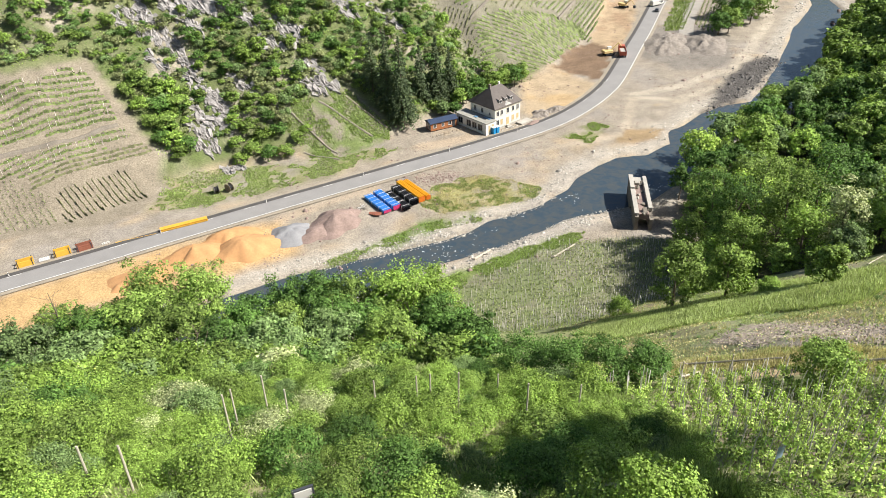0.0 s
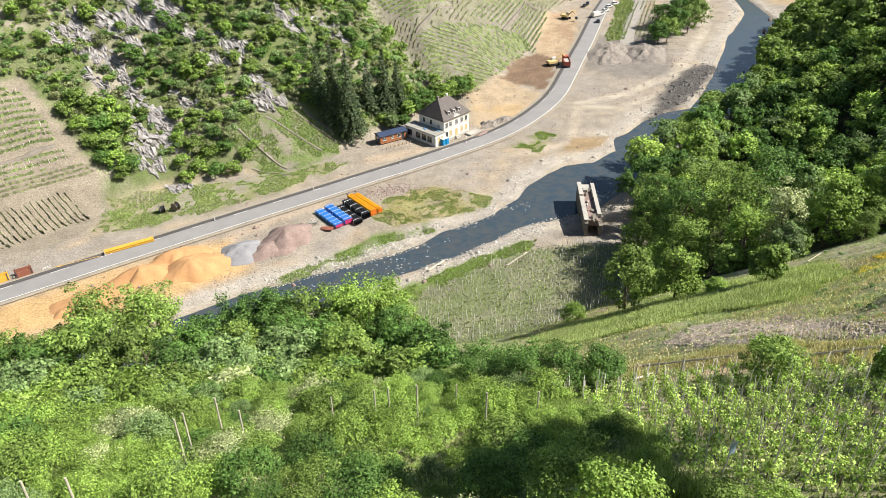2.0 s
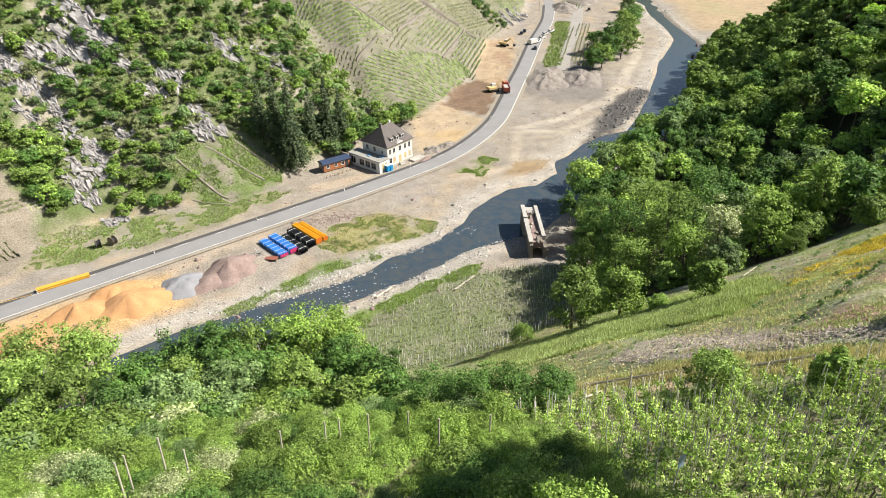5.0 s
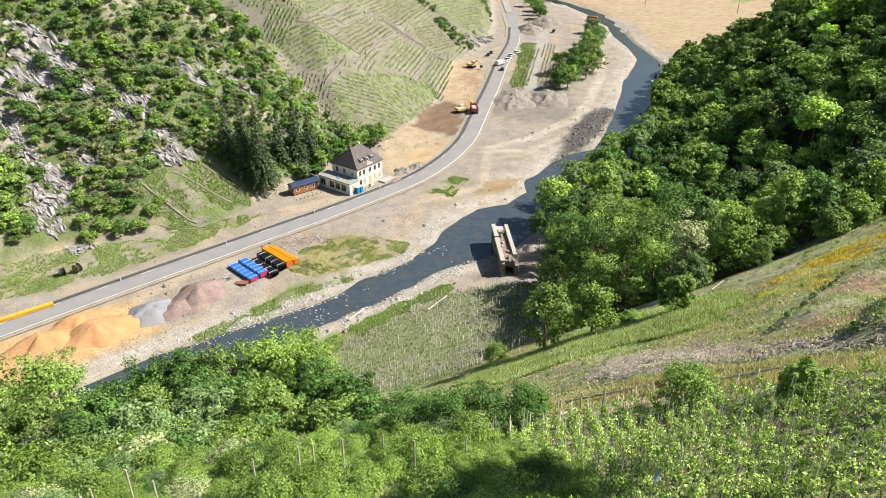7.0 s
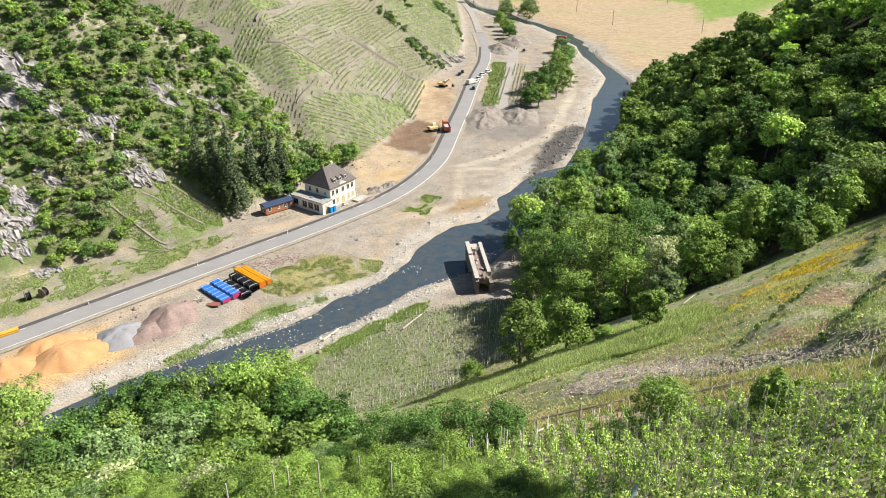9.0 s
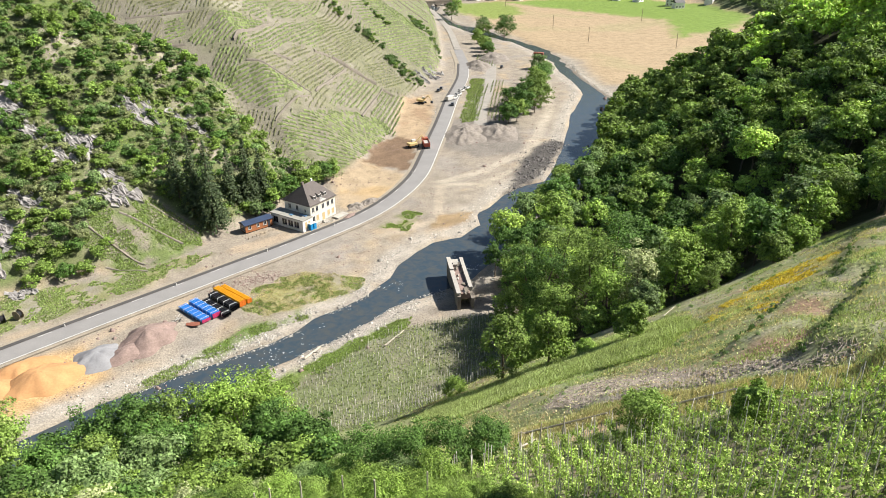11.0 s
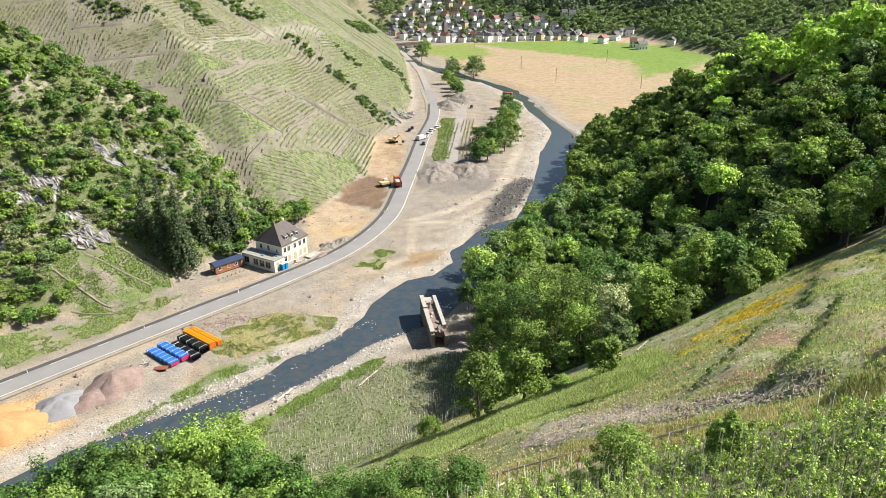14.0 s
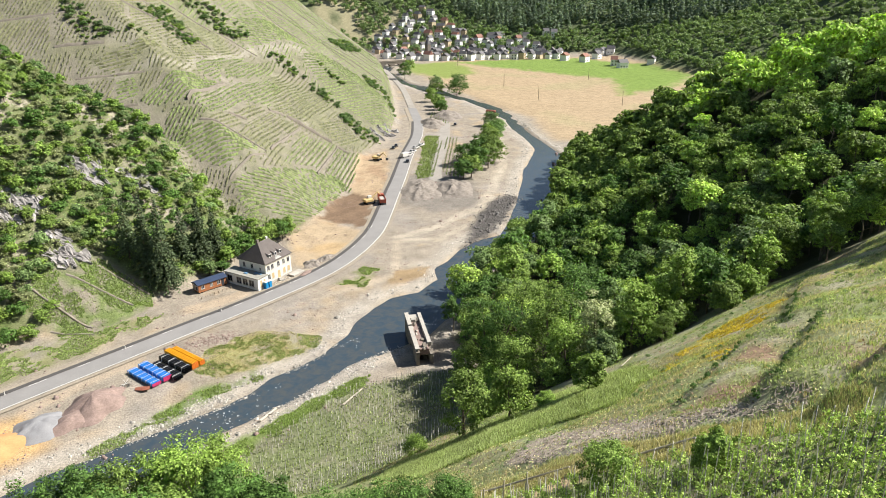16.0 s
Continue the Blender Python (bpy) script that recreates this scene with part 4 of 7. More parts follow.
# trees out of view past the wood's edge, added to shade the upper slope
for n, (x, y, tall) in enumerate(((114, 69, 17), (119, 75, 18), (122, 82, 18), (118, 63, 16), (127, 88, 18), (112, 60, 14), (126, 70, 19))):
    plant("broadleaf_tree", tree_kind("t", 692 + n % 3, M_LEAF, tall, 4.6, 2400, 60, 0.36, bole=0.1, clump=0.34, tri=True), (x, y), "unseen green broadleaf tree added above the slope for its shadow", group="upper edge of the slope")


# ---- more materials ----
M_ORANGE_PIPE = material("orange plastic pipe", (0.54, 0.144, 0.022), 0.4, (1, 0.05), (0.3, 0.08), 0, vary=0.06)
M_YELLOW_PIPE = material("yellow-orange plastic pipe", (0.619, 0.302, 0.014), 0.4, (1, 0.05), (0.3, 0.08), 0, vary=0.06)
M_BLUE_PIPE = material("blue plastic pipe", (0.025, 0.20, 0.58), 0.4, (1, 0.05), (0.3, 0.08), 0, vary=0.08)
M_BLACK_PIPE = material("black plastic pipe", (0.014, 0.014, 0.016), 0.4, (1, 0.1), (0.3, 0.1), 0, vary=0.1)
M_MAGENTA = material("magenta end caps", (0.432, 0.036, 0.115), 0.5, (2, 0.05), (0.3, 0.05), 0)
M_STRAP = material("white strapping", (0.576, 0.576, 0.562), 0.6, (3, 0.05), (0.5, 0.05), 0)
M_TIMBER = material("weathered timber", (0.216, 0.173, 0.122), 0.85, (8, 0.3), (0.8, 0.2), 0.3)
M_CLADDING = material("orange-brown timber cladding", (0.302, 0.122, 0.054), 0.8, (4, 0.15), (0.5, 0.12), 0.2)
M_BLUE_ROOF = material("dark blue metal roof", (0.032, 0.047, 0.086), 0.45, (2, 0.1), (0.3, 0.1), 0)
M_YELLOW = material("yellow machine paint", (0.58, 0.34, 0.05), 0.45, (2, 0.08), (0.5, 0.15), 0)
M_RUST = material("rusty red steel", (0.216, 0.079, 0.05), 0.8, (4, 0.25), (0.6, 0.2), 0.2)
M_RED = material("red vehicle paint", (0.36, 0.085, 0.05), 0.4, (2, 0.06), (0.5, 0.1), 0)
M_PALE = material("off-white vehicle paint", (0.518, 0.504, 0.475), 0.35, (2, 0.05), (0.5, 0.08), 0)
M_GREY_PAINT = material("dark grey vehicle paint", (0.043, 0.047, 0.054), 0.3, (2, 0.05), (0.5, 0.08), 0)
M_TYRE = material("black rubber", (0.018, 0.018, 0.019), 0.9, (8, 0.2), (1, 0.1), 0.1)
M_TOILET = material("bright blue plastic cabin", (0.014, 0.202, 0.432), 0.4, (2, 0.05), (0.5, 0.05), 0)
M_TARP = material("faded blue tarpaulin", (0.10, 0.19, 0.30), 0.6, (2, 0.15), (0.5, 0.1), 0.1)
M_OCHRE = material("ochre boards", (0.45, 0.345, 0.18), 0.8, (4, 0.15), (0.6, 0.12), 0.1)
M_FLAT_ROOF = material("pale bitumen flat roof", (0.259, 0.252, 0.223), 0.9, (2, 0.15), (0.4, 0.25), 0.1)
M_STAKE = material("pale galvanised and wooden stakes", (0.44, 0.42, 0.37), 0.7, (5, 0.2), (0.6, 0.2), 0, island=0.35)
M_VINE = leaf_material("young vine leaves", (0.36, 0.47, 0.13), 0.2, 0.5, 0.28)
M_VINE_FAR = material("vine rows", (0.15, 0.19, 0.068), 0.8, (0.5, 0.2), (0.05, 0.25), 0, island=0.3, through_=0.2)
M_VINE_DRY = material("vine rows in bare soil", (0.15, 0.155, 0.078), 0.85, (0.5, 0.2), (0.05, 0.2), 0, island=0.3, through_=0.2)
M_GRASS = leaf_material("long meadow grass", (0.33, 0.385, 0.165), 0.1, 0.45, 0.28)
M_TURF = leaf_material("green turf", (0.25, 0.32, 0.11), 0.1, 0.45, 0.28)
M_GRASS_DRY = leaf_material("dry seeding grass", (0.50, 0.44, 0.25), 0.1, 0.35, 0.28)
M_RED_WEED = leaf_material("reddish-brown weeds", (0.30, 0.19, 0.13), 0.1, 0.4)
# stone colour darkened to look shaded
M_SHADED_STONE = material("stone darkened as in shade", (0.085, 0.078, 0.072), 0.6, (3, 0.25), (0.4, 0.2), 0.4, island=0.3)
M_PALE_WOOD = material("pale weathered wood", (0.42, 0.38, 0.31), 0.9, (6, 0.25), (0.8, 0.15), 0.2)
M_FLOWER = material("yellow broom flowers", (0.70, 0.55, 0.05), 0.7, (2, 0.1), (0.3, 0.1), 0, island=0.3)
M_STICK = material("dry cut wood", (0.21, 0.18, 0.15), 0.9, (6, 0.3), (0.8, 0.2), 0.2, island=0.3)
M_PEBBLE = material("river cobbles", (0.331, 0.31, 0.274), 0.9, (4, 0.2), (0.5, 0.1), 0.2, island=0.35)
M_FOAM = material("white water riffle", (0.504, 0.526, 0.526), 0.5, (3, 0.2), (0.6, 0.1), 0.3)
ROOFS = [material("slate grey roof", (0.094, 0.09, 0.094), 0.7, (1, 0.15), (0.2, 0.1), 0, vary=0.25), material("red tiled roof", (0.20, 0.10, 0.075), 0.8, (1, 0.15), (0.2, 0.1), 0, vary=0.25)]
WALLS = [material("village white render", (0.74, 0.73, 0.70), 0.9, (0.5, 0.06), (0.1, 0.06), 0, vary=0.12), material("village cream render", (0.475, 0.389, 0.259), 0.9, (0.5, 0.06), (0.1, 0.06), 0, vary=0.15)]


# ---- the white house by the road ----
def hip_roof(x0, y0, x1, y1, z0, z1, ridge0, ridge1, over=0.45, thick=0.18):
    bm = bmesh.new()
    x0, y0, x1, y1 = x0 - over, y0 - over, x1 + over, y1 + over
    ym = (y0 + y1) / 2
    low = [bm.verts.new((x, y, z0)) for x, y in ((x0, y0), (x1, y0), (x1, y1), (x0, y1))]
    up = [bm.verts.new((x, y, z0 + thick)) for x, y in ((x0, y0), (x1, y0), (x1, y1), (x0, y1))]
    a, b = bm.verts.new((ridge0, ym, z1)), bm.verts.new((ridge1, ym, z1))
    bm.faces.new(low[::-1])
    for i in range(4):
        bm.faces.new((low[i], low[(i + 1) % 4], up[(i + 1) % 4], up[i]))
    bm.faces.new((up[0], up[1], b, a))
    bm.faces.new((up[1], up[2], b))
    bm.faces.new((up[2], up[3], a, b))
    bm.faces.new((up[3], up[0], a))
    return bm


def window_on(parent, side, along, z, wide, tall, face, fill=None, proud=0.05):
    """A window on a wall: side 'y' looks to -y, side 'x' to -x; face is the wall's plane."""
    def put(a0, a1, z0, z1, d0, d1):
        return (a0, face - d1, z0, a1, face - d0, z1) if side == "y" else (face - d1, a0, z0, face - d0, a1, z1)
    a0, a1 = along - wide / 2, along + wide / 2
    w = part("window", boxes(put(a0 - 0.1, a1 + 0.1, z - 0.08, z, -0.1, proud), put(a0 - 0.1, a1 + 0.1, z + tall, z + tall + 0.1, -0.1, proud), put(a0 - 0.1, a0, z, z + tall, -0.1, proud), put(a1, a1 + 0.1, z, z + tall, -0.1, proud)), M_PALE, parent)
    part("pane" if fill is None else "shutter", boxes(put(a0, a1, z, z + tall, -0.08, 0.012)), fill or M_GLASS, w)
    if fill is None:
        part("glazing_bar", boxes(put(along - 0.035, along + 0.035, z, z + tall, 0.0, 0.035)), M_PALE, w)
    part("sill", boxes(put(a0 - 0.15, a1 + 0.15, z - 0.16, z - 0.08, -0.1, 0.16)), M_CONCRETE, w)


def build_house():
    ob = thing("house", "white two-storey house with a steep brown-grey hip roof beside the road", "house", (17.7, 201.4, 0.1), 39.4)
    part("wall", boxes((0, 0, -0.6, 11.2, 11.0, 6.9)), M_WHITE, ob)
    part("front_wall_coat", boxes((-0.004, -0.03, 0.7, 11.204, 0.0, 6.9)), M_CREAM, ob, "cream front wall")
    part("plinth", boxes((-0.06, -0.09, -0.6, 11.26, 0.05, 0.7)), M_CONCRETE, ob)
    part("cornice", boxes((-0.15, -0.2, 6.72, 11.35, 11.15, 6.9)), M_PALE, ob)
    roof = part("roof", hip_roof(0, 0, 11.2, 11.0, 6.9, 12.0, 3.2, 8.0), M_SLATE, ob)
    for x in (3.3, 5.6, 7.9):
        d = part("dormer", boxes((x - 0.55, 0.75, 8.0, x + 0.55, 2.6, 9.05)), M_PALE, roof)
        part("pane", boxes((x - 0.38, 0.72, 8.2, x + 0.38, 0.76, 8.9)), M_GLASS, roof)
        bm = bmesh.new()
        box(bm, -0.7, -1.3, -0.05, 0.7, 1.0, 0.07, Matrix.Translation((x, 1.9, 9.2)) @ Matrix.Rotation(radians(14), 4, "X"))
        part("dormer_roof", bm, M_SLATE, roof)
    bm = bmesh.new()
    vs = [bm.verts.new(p) for p in ((4.3, -0.3, 6.9), (6.9, -0.3, 6.9), (6.9, -0.3, 7.4), (5.6, -0.3, 8.1), (4.3, -0.3, 7.4))]
    f = bm.faces.new(vs)
    ext = bmesh.ops.extrude_face_region(bm, geom=[f])
    bmesh.ops.translate(bm, verts=[v for v in ext["geom"] if isinstance(v, bmesh.types.BMVert)], vec=(0, 0.9, 0))
    bmesh.ops.recalc_face_normals(bm, faces=bm.faces)
    part("gable_ornament", bm, M_PALE, ob)
    part("chimney", boxes((3.1, 5.4, 11.2, 3.7, 6.0, 12.7), (3.04, 5.34, 12.6, 3.76, 6.06, 12.75)), M_STONE, ob)
    part("chimney", boxes((7.2, 5.6, 11.0, 7.7, 6.1, 12.6)), M_WHITE, ob)
    for x in (1.2, 2.9, 5.6, 7.9, 9.9):
        window_on(ob, "y", x, 4.6, 0.95, 1.5, -0.03)
    for i, x in enumerate((1.2, 2.9, 7.9, 9.9)):
        window_on(ob, "y", x, 1.5, 1.0, 1.7, -0.03, M_OCHRE if i else None)
    part("door", boxes((5.0, -0.08, 0.7, 6.1, 0.02, 3.1)), M_OCHRE, ob)
    part("step", boxes((4.6, -1.2, -0.3, 6.5, -0.09, 0.35), (4.8, -0.8, 0.35, 6.3, -0.09, 0.7)), M_CONCRETE, ob)
    for y in (2.2, 5.6, 8.8):
        window_on(ob, "x", y, 4.7, 0.9 if y > 3 else 0.5, 1.4 if y > 3 else 0.7, 0.0)
    wing = part("annex", boxes((-4.3, -0.6, -0.6, -0.01, 13.0, 3.7)), M_WHITE, ob, "low flat-roofed wing")
    part("flat_roof", boxes((-4.55, -0.85, 3.7, -0.01, 13.2, 3.95)), M_FLAT_ROOF, wing)
    part("skylight", boxes((-1.6, 0.8, 3.95, -0.7, 3.4, 4.1), (-3.2, 5.0, 3.95, -2.0, 6.2, 4.12)), M_TARP, wing, "blue tarpaulin sheet")
    for y in (2.0, 4.6, 7.2, 11.0):
        window_on(ob, "x", y, 1.0, 1.9, 1.9, -4.3)
    window_on(ob, "y", -2.9, 0.9, 0.8, 2.0, -0.6, M_OCHRE)
    window_on(ob, "y", -1.5, 0.9, 0.8, 2.0, -0.6, M_OCHRE)
    part("terrace", boxes((9.0, -3.0, -0.6, 14.0, -0.4, 0.5)), M_CONCRETE, ob)


build_house()


def build_cabin():
    ob = thing("mobile_home", "orange-brown timber cabin with a dark blue pitched roof", "cabin", (-2.1, 202.4, 0.15), 25.5)
    part("wall", boxes((0, 0, 0.3, 9.2, 3.6, 2.7)), M_CLADDING, ob)
    part("base", boxes((0.2, 0.2, -0.5, 9.0, 3.4, 0.3)), M_TYRE, ob)
    bm = bmesh.new()
    vs = [bm.verts.new(p) for p in ((-0.3, -0.3, 2.65), (-0.3, 3.9, 2.65), (-0.3, 3.9, 2.8), (-0.3, 1.8, 3.55), (-0.3, -0.3, 2.8))]
    f = bm.faces.new(vs)
    ext = bmesh.ops.extrude_face_region(bm, geom=[f])
    bmesh.ops.translate(bm, verts=[v for v in ext["geom"] if isinstance(v, bmesh.types.BMVert)], vec=(9.8, 0, 0))
    bmesh.ops.recalc_face_normals(bm, faces=bm.faces)
    part("roof", bm, M_BLUE_ROOF, ob)
    for x, w in ((1.4, 0.9), (4.2, 0.7), (6.6, 1.0)):
        window_on(ob, "y", x, 1.3, w, 1.0, 0.0)
    part("door", boxes((7.5, -0.04, 0.4, 8.4, 0.02, 2.4)), M_GREY_PAINT, ob)
    window_on(ob, "x", 1.0, 0.9, 1.0, 1.5, 0.0)
    window_on(ob, "x", 2.5, 0.9, 1.0, 1.5, 0.0)


build_cabin()


def build_toilet(x, y, turn):
    ob = thing("portable_toilet", "bright blue portable toilet cabin beside the house", "toilet cabin", (x, y, 0.05), turn, "portable toilets")
    part("body", boxes((-0.55, -0.55, 0, 0.55, 0.55, 2.1), bevel=0.04), M_TOILET, ob)
    part("roof", boxes((-0.6, -0.6, 2.1, 0.6, 0.6, 2.28), bevel=0.06), M_PALE, ob)
    part("door", boxes((-0.4, -0.58, 0.1, 0.4, -0.55, 1.95)), M_TOILET, ob)


for n in range(9):
    px_, py_ = -1.6 + 1.25 * n, 198.6 + 0.62 * n
    ob = thing("garden_post", "short dark wooden post on the bank before the cabin", "post", (px_, py_, ground_at(px_, py_)), 20, "posts before the cabin")
    part("shaft", tube(bmesh.new(), (0, 0, -0.2), (0.04, 0, 0.7), 0.12, 0.1, 7), M_TIMBER, ob)


build_toilet(17.2, 199.4, 39)
build_toilet(18.3, 200.1, 36)


# ---- mounds of sand and gravel ----
def mound(name, label, at, rx, ry, tall, mat, turn=0.0, seed=0, bite=0.0):
    n, rings = 48, 14
    a = np.linspace(0, 2 * math.pi, n, endpoint=False)
    v, q = [], []
    for i in range(rings + 1):
        f = i / rings
        wob = 1 + 0.12 * np.sin(2 * a + seed) + 0.08 * np.sin(5 * a + seed * 2) + 0.05 * np.sin(9 * a + seed * 3)
        x, y = rx * f * np.cos(a) * wob, ry * f * np.sin(a) * wob
        u = np.clip((1 - f) * 1.35, 0, 1.35)
        z = tall * (u - 0.5 * max(0.0, u - 0.65) ** 2 / 0.7 if u > 0.65 else u) * 0.88
        z = z + (0.7 if mat.name.endswith("spoil") else 0.22) * rough(x + seed * 9, y, 2.2, 60 + seed) * min(1, 3 * (1 - f)) - bite * tall * np.clip(np.cos(a - 3.4) - 0.55, 0, 1) * (1 - f) * f * 4
        v.append(np.column_stack([x, y, np.maximum(z, 0) - 0.25]))
    for i in range(rings):
        for j in range(n):
            q.append((i * n + j, (i + 1) * n + j, (i + 1) * n + (j + 1) % n, i * n + (j + 1) % n))
    ob = tagged(new(name, arrays(name, np.concatenate(v), q, mat, True)), label, "mound")
    ob.matrix_world = pose(*at, max(-0.2, ground_at(*at)), 0, 0, turn)


mound("sand_mound", "tall mound of bright orange sand beside the road", (-47, 139.3), 9.0, 6.5, 3.9, M_SAND, 20, 1, 0.4)
mound("sand_mound", "mound of orange sand beside the road", (-51.5, 145), 7.5, 4.2, 2.9, M_SAND, 28, 2)
mound("sand_mound", "low mound of orange sand dug into", (-58, 137), 8, 5, 3.2, M_SAND, 30, 3, 0.6)
mound("sand_mound", "low spread mound of orange sand", (-68, 129), 9, 5, 2.6, M_SAND, 30, 4)
mound("gravel_mound", "round mound of blue-grey gravel", (-36.6, 145.3), 7.0, 5.2, 2.4, M_GRAVEL, 25, 5)
mound("rubble_mound", "mound of reddish-grey rubble", (-26.6, 149.5), 8.0, 6.0, 3.5, M_RUBBLE, 30, 6, 0.5)
mound("rubble_mound", "spread of reddish-grey rubble", (-30, 145.5), 6.5, 4.0, 2.0, M_RUBBLE, 25, 7)
M_SPOIL = material("grey-brown spoil", (0.20, 0.175, 0.15), 0.95, (1.2, 0.4), (0.25, 0.25), 0.9)
mound("spoil_mound", "long bank of grey-brown rubble at the old track's end", (95, 282), 8.5, 20, 3.0, M_SPOIL, -22, 8)
mound("spoil_mound", "bank of grey-brown rubble beside the old track", (110, 279), 8.5, 17, 2.6, M_SPOIL, -22, 9)
mound("spoil_mound", "grey-brown earth mound where the road bends", (150, 420), 9, 16, 4.0, M_SPOIL, -20, 10)
mound("spoil_mound", "grey-brown earth mound where the road bends", (168, 440), 12, 14, 4.5, M_SPOIL, -20, 11)
mound("spoil_mound", "heap of brown earth by the house", (34, 213), 5, 3.5, 1.5, M_SPOIL, 35, 12)
mound("spoil_mound", "heap of brown earth by the house", (39.5, 217), 4, 3.2, 1.4, M_SPOIL, 35, 14)
mound("spoil_mound", "heap of rubble by the house", (30.5, 206.5), 4.5, 2.0, 1.2, M_RUBBLE, 35, 13)


# ---- pipe stacks ----
def pipe_stack(label, at, turn, mat, cap, rows, radius, length, straps, closed):
    ob = thing("pipe_stack", label, "pipe stack", at, turn, "pipes beside the road")
    r = radius
    k = 0
    for layer, count in enumerate(rows):
        for i in range(count):
            z = r + 0.12 + layer * r * 1.78
            x = (i - (count - 1) / 2) * 2.03 * r
            bm = bmesh.new()
            tube(bm, (x, 0.02 * (k % 3), z), (x, length, z), r, r, 10, False)
            tube(bm, (x, 0.02 * (k % 3), z), (x, length, z), r * 0.9, r * 0.9, 10, False)
            p = part("pipe", bm, mat, ob)
            if closed:
                bm = bmesh.new()
                tube(bm, (x, -0.05, z), (x, 0.03, z), r * 1.03, r * 1.03, 10)
                part("end_cap", bm, cap, p, "magenta end cap" if cap == M_MAGENTA else "orange end cap")
            k += 1
    wide, tall = rows[0] * r * 1.02 + 0.05, 2 * r + (len(rows) - 1) * 1.78 * r + 0.15
    for s in straps:
        part("strap", boxes((-wide, s, 0.0, -wide + 0.06, s + 0.1, tall), (wide - 0.06, s, 0.0, wide, s + 0.1, tall), (-wide, s, tall, wide, s + 0.1, tall + 0.06)), M_STRAP, ob)
        part("bearer", boxes((-wide, s - 0.05, 0.0, wide, s + 0.2, 0.12)), M_TIMBER, ob)


pipe_stack("stack of blue plastic pipes in white strapping, magenta ends", (-13.6, 153.2, 0.1), 33, M_BLUE_PIPE, M_MAGENTA, (5, 5), 0.22, 10.4, (0.7, 2.5, 4.3, 6.1, 7.9, 9.7), True)
pipe_stack("stack of blue plastic pipes in white strapping, magenta ends", (-11.2, 154.7, 0.1), 33, M_BLUE_PIPE, M_MAGENTA, (5, 5, 5), 0.22, 10.4, (0.7, 2.5, 4.3, 6.1, 7.9, 9.7), True)
pipe_stack("stack of black plastic pipes in pale strapping", (-8.6, 154.0, 0.1), 33, M_BLACK_PIPE, M_BLACK_PIPE, (4, 4), 0.25, 10.4, (1.0, 3.6, 6.2, 9.2), False)
pipe_stack("tall stack of black plastic pipes in pale strapping", (-6.6, 156.6, 0.1), 33, M_BLACK_PIPE, M_BLACK_PIPE, (4, 4, 4), 0.25, 10.4, (1.0, 3.6, 6.2, 9.2), False)
pipe_stack("stack of yellow-orange plastic pipes with orange ends", (-4.9, 158.0, 0.1), 33, M_YELLOW_PIPE, M_ORANGE_PIPE, (4, 4, 4, 4), 0.22, 11.4, (), True)
pipe_stack("low stack of yellow-orange plastic pipes with orange ends", (-3.2, 159.2, 0.1), 33, M_YELLOW_PIPE, M_ORANGE_PIPE, (3, 3, 3), 0.22, 11.4, (), True)


# ---- steel shoring boxes, beams, reels by the road ----
def shoring_box(at, turn, mat, label):
    ob = thing("trench_box", label, "trench box", at, turn, "trench boxes beside the road")
    part("side_plate", boxes((0, 0, 0, 3.6, 0.14, 1.5), bevel=0.03), mat, ob)
    part("side_plate", boxes((0, 1.7, 0, 3.6, 1.84, 1.5), bevel=0.03), mat, ob)
    for x in (0.25, 3.3):
        for z in (0.4, 1.15):
            bm = bmesh.new()
            tube(bm, (x, 0.14, z), (x, 1.7, z), 0.07, 0.07, 8)
            part("strut", bm, M_GREY_PAINT, ob)
        part("rail", boxes((x - 0.1, -0.04, 0, x + 0.1, 0.0, 1.65), (x - 0.1, 1.84, 0, x + 0.1, 1.88, 1.65)), M_GREY_PAINT, ob)


shoring_box((-98.3, 134.6, 0.1), 29, M_YELLOW, "yellow steel trench shoring box standing open on bare earth")
shoring_box((-91.4, 138.6, 0.1), 29, M_YELLOW, "yellow steel trench shoring box standing open on bare earth")
shoring_box((-86.9, 140.6, 0.1), 31, M_RUST, "rusty red steel trench shoring box on bare earth")
ob = thing("steel_plate", "pale steel plate lying on bare earth", "steel plate", (-94.6, 137.2, 0.1), 27)
part("plate", boxes((0, 0, 0, 2.3, 1.6, 0.12), bevel=0.02), M_PALE, ob)
for k in range(4):
    part("lifting_lug", boxes((0.3 + k * 0.5, 0.7, 0.12, 0.4 + k * 0.5, 0.9, 0.22)), M_GREY_PAINT, ob)
ob = thing("steel_rack", "small pale steel rack lying on the ground", "rack", (-82.0, 143.3, 0.1), 28)
for k in range(4):
    part("bar", boxes((k * 0.5, 0, 0, k * 0.5 + 0.1, 0.9, 0.3)), M_PALE, ob)
part("rail", boxes((-0.1, 0.1, 0.3, 1.8, 0.2, 0.4), (-0.1, 0.7, 0.3, 1.8, 0.8, 0.4)), M_PALE, ob)


def beam_pile(at, turn, length, rows, label):
    ob = thing("beam_stack", label, "steel beams", at, turn)
    for i in range(rows):
        for j in range(2):
            part("beam", boxes((0, i * 0.5, j * 0.5, length, i * 0.5 + 0.4, j * 0.5 + 0.06), (0, i * 0.5 + 0.17, j * 0.5 + 0.06, length, i * 0.5 + 0.23, j * 0.5 + 0.4), (0, i * 0.5, j * 0.5 + 0.4, length, i * 0.5 + 0.4, j * 0.5 + 0.46)), M_YELLOW, ob)


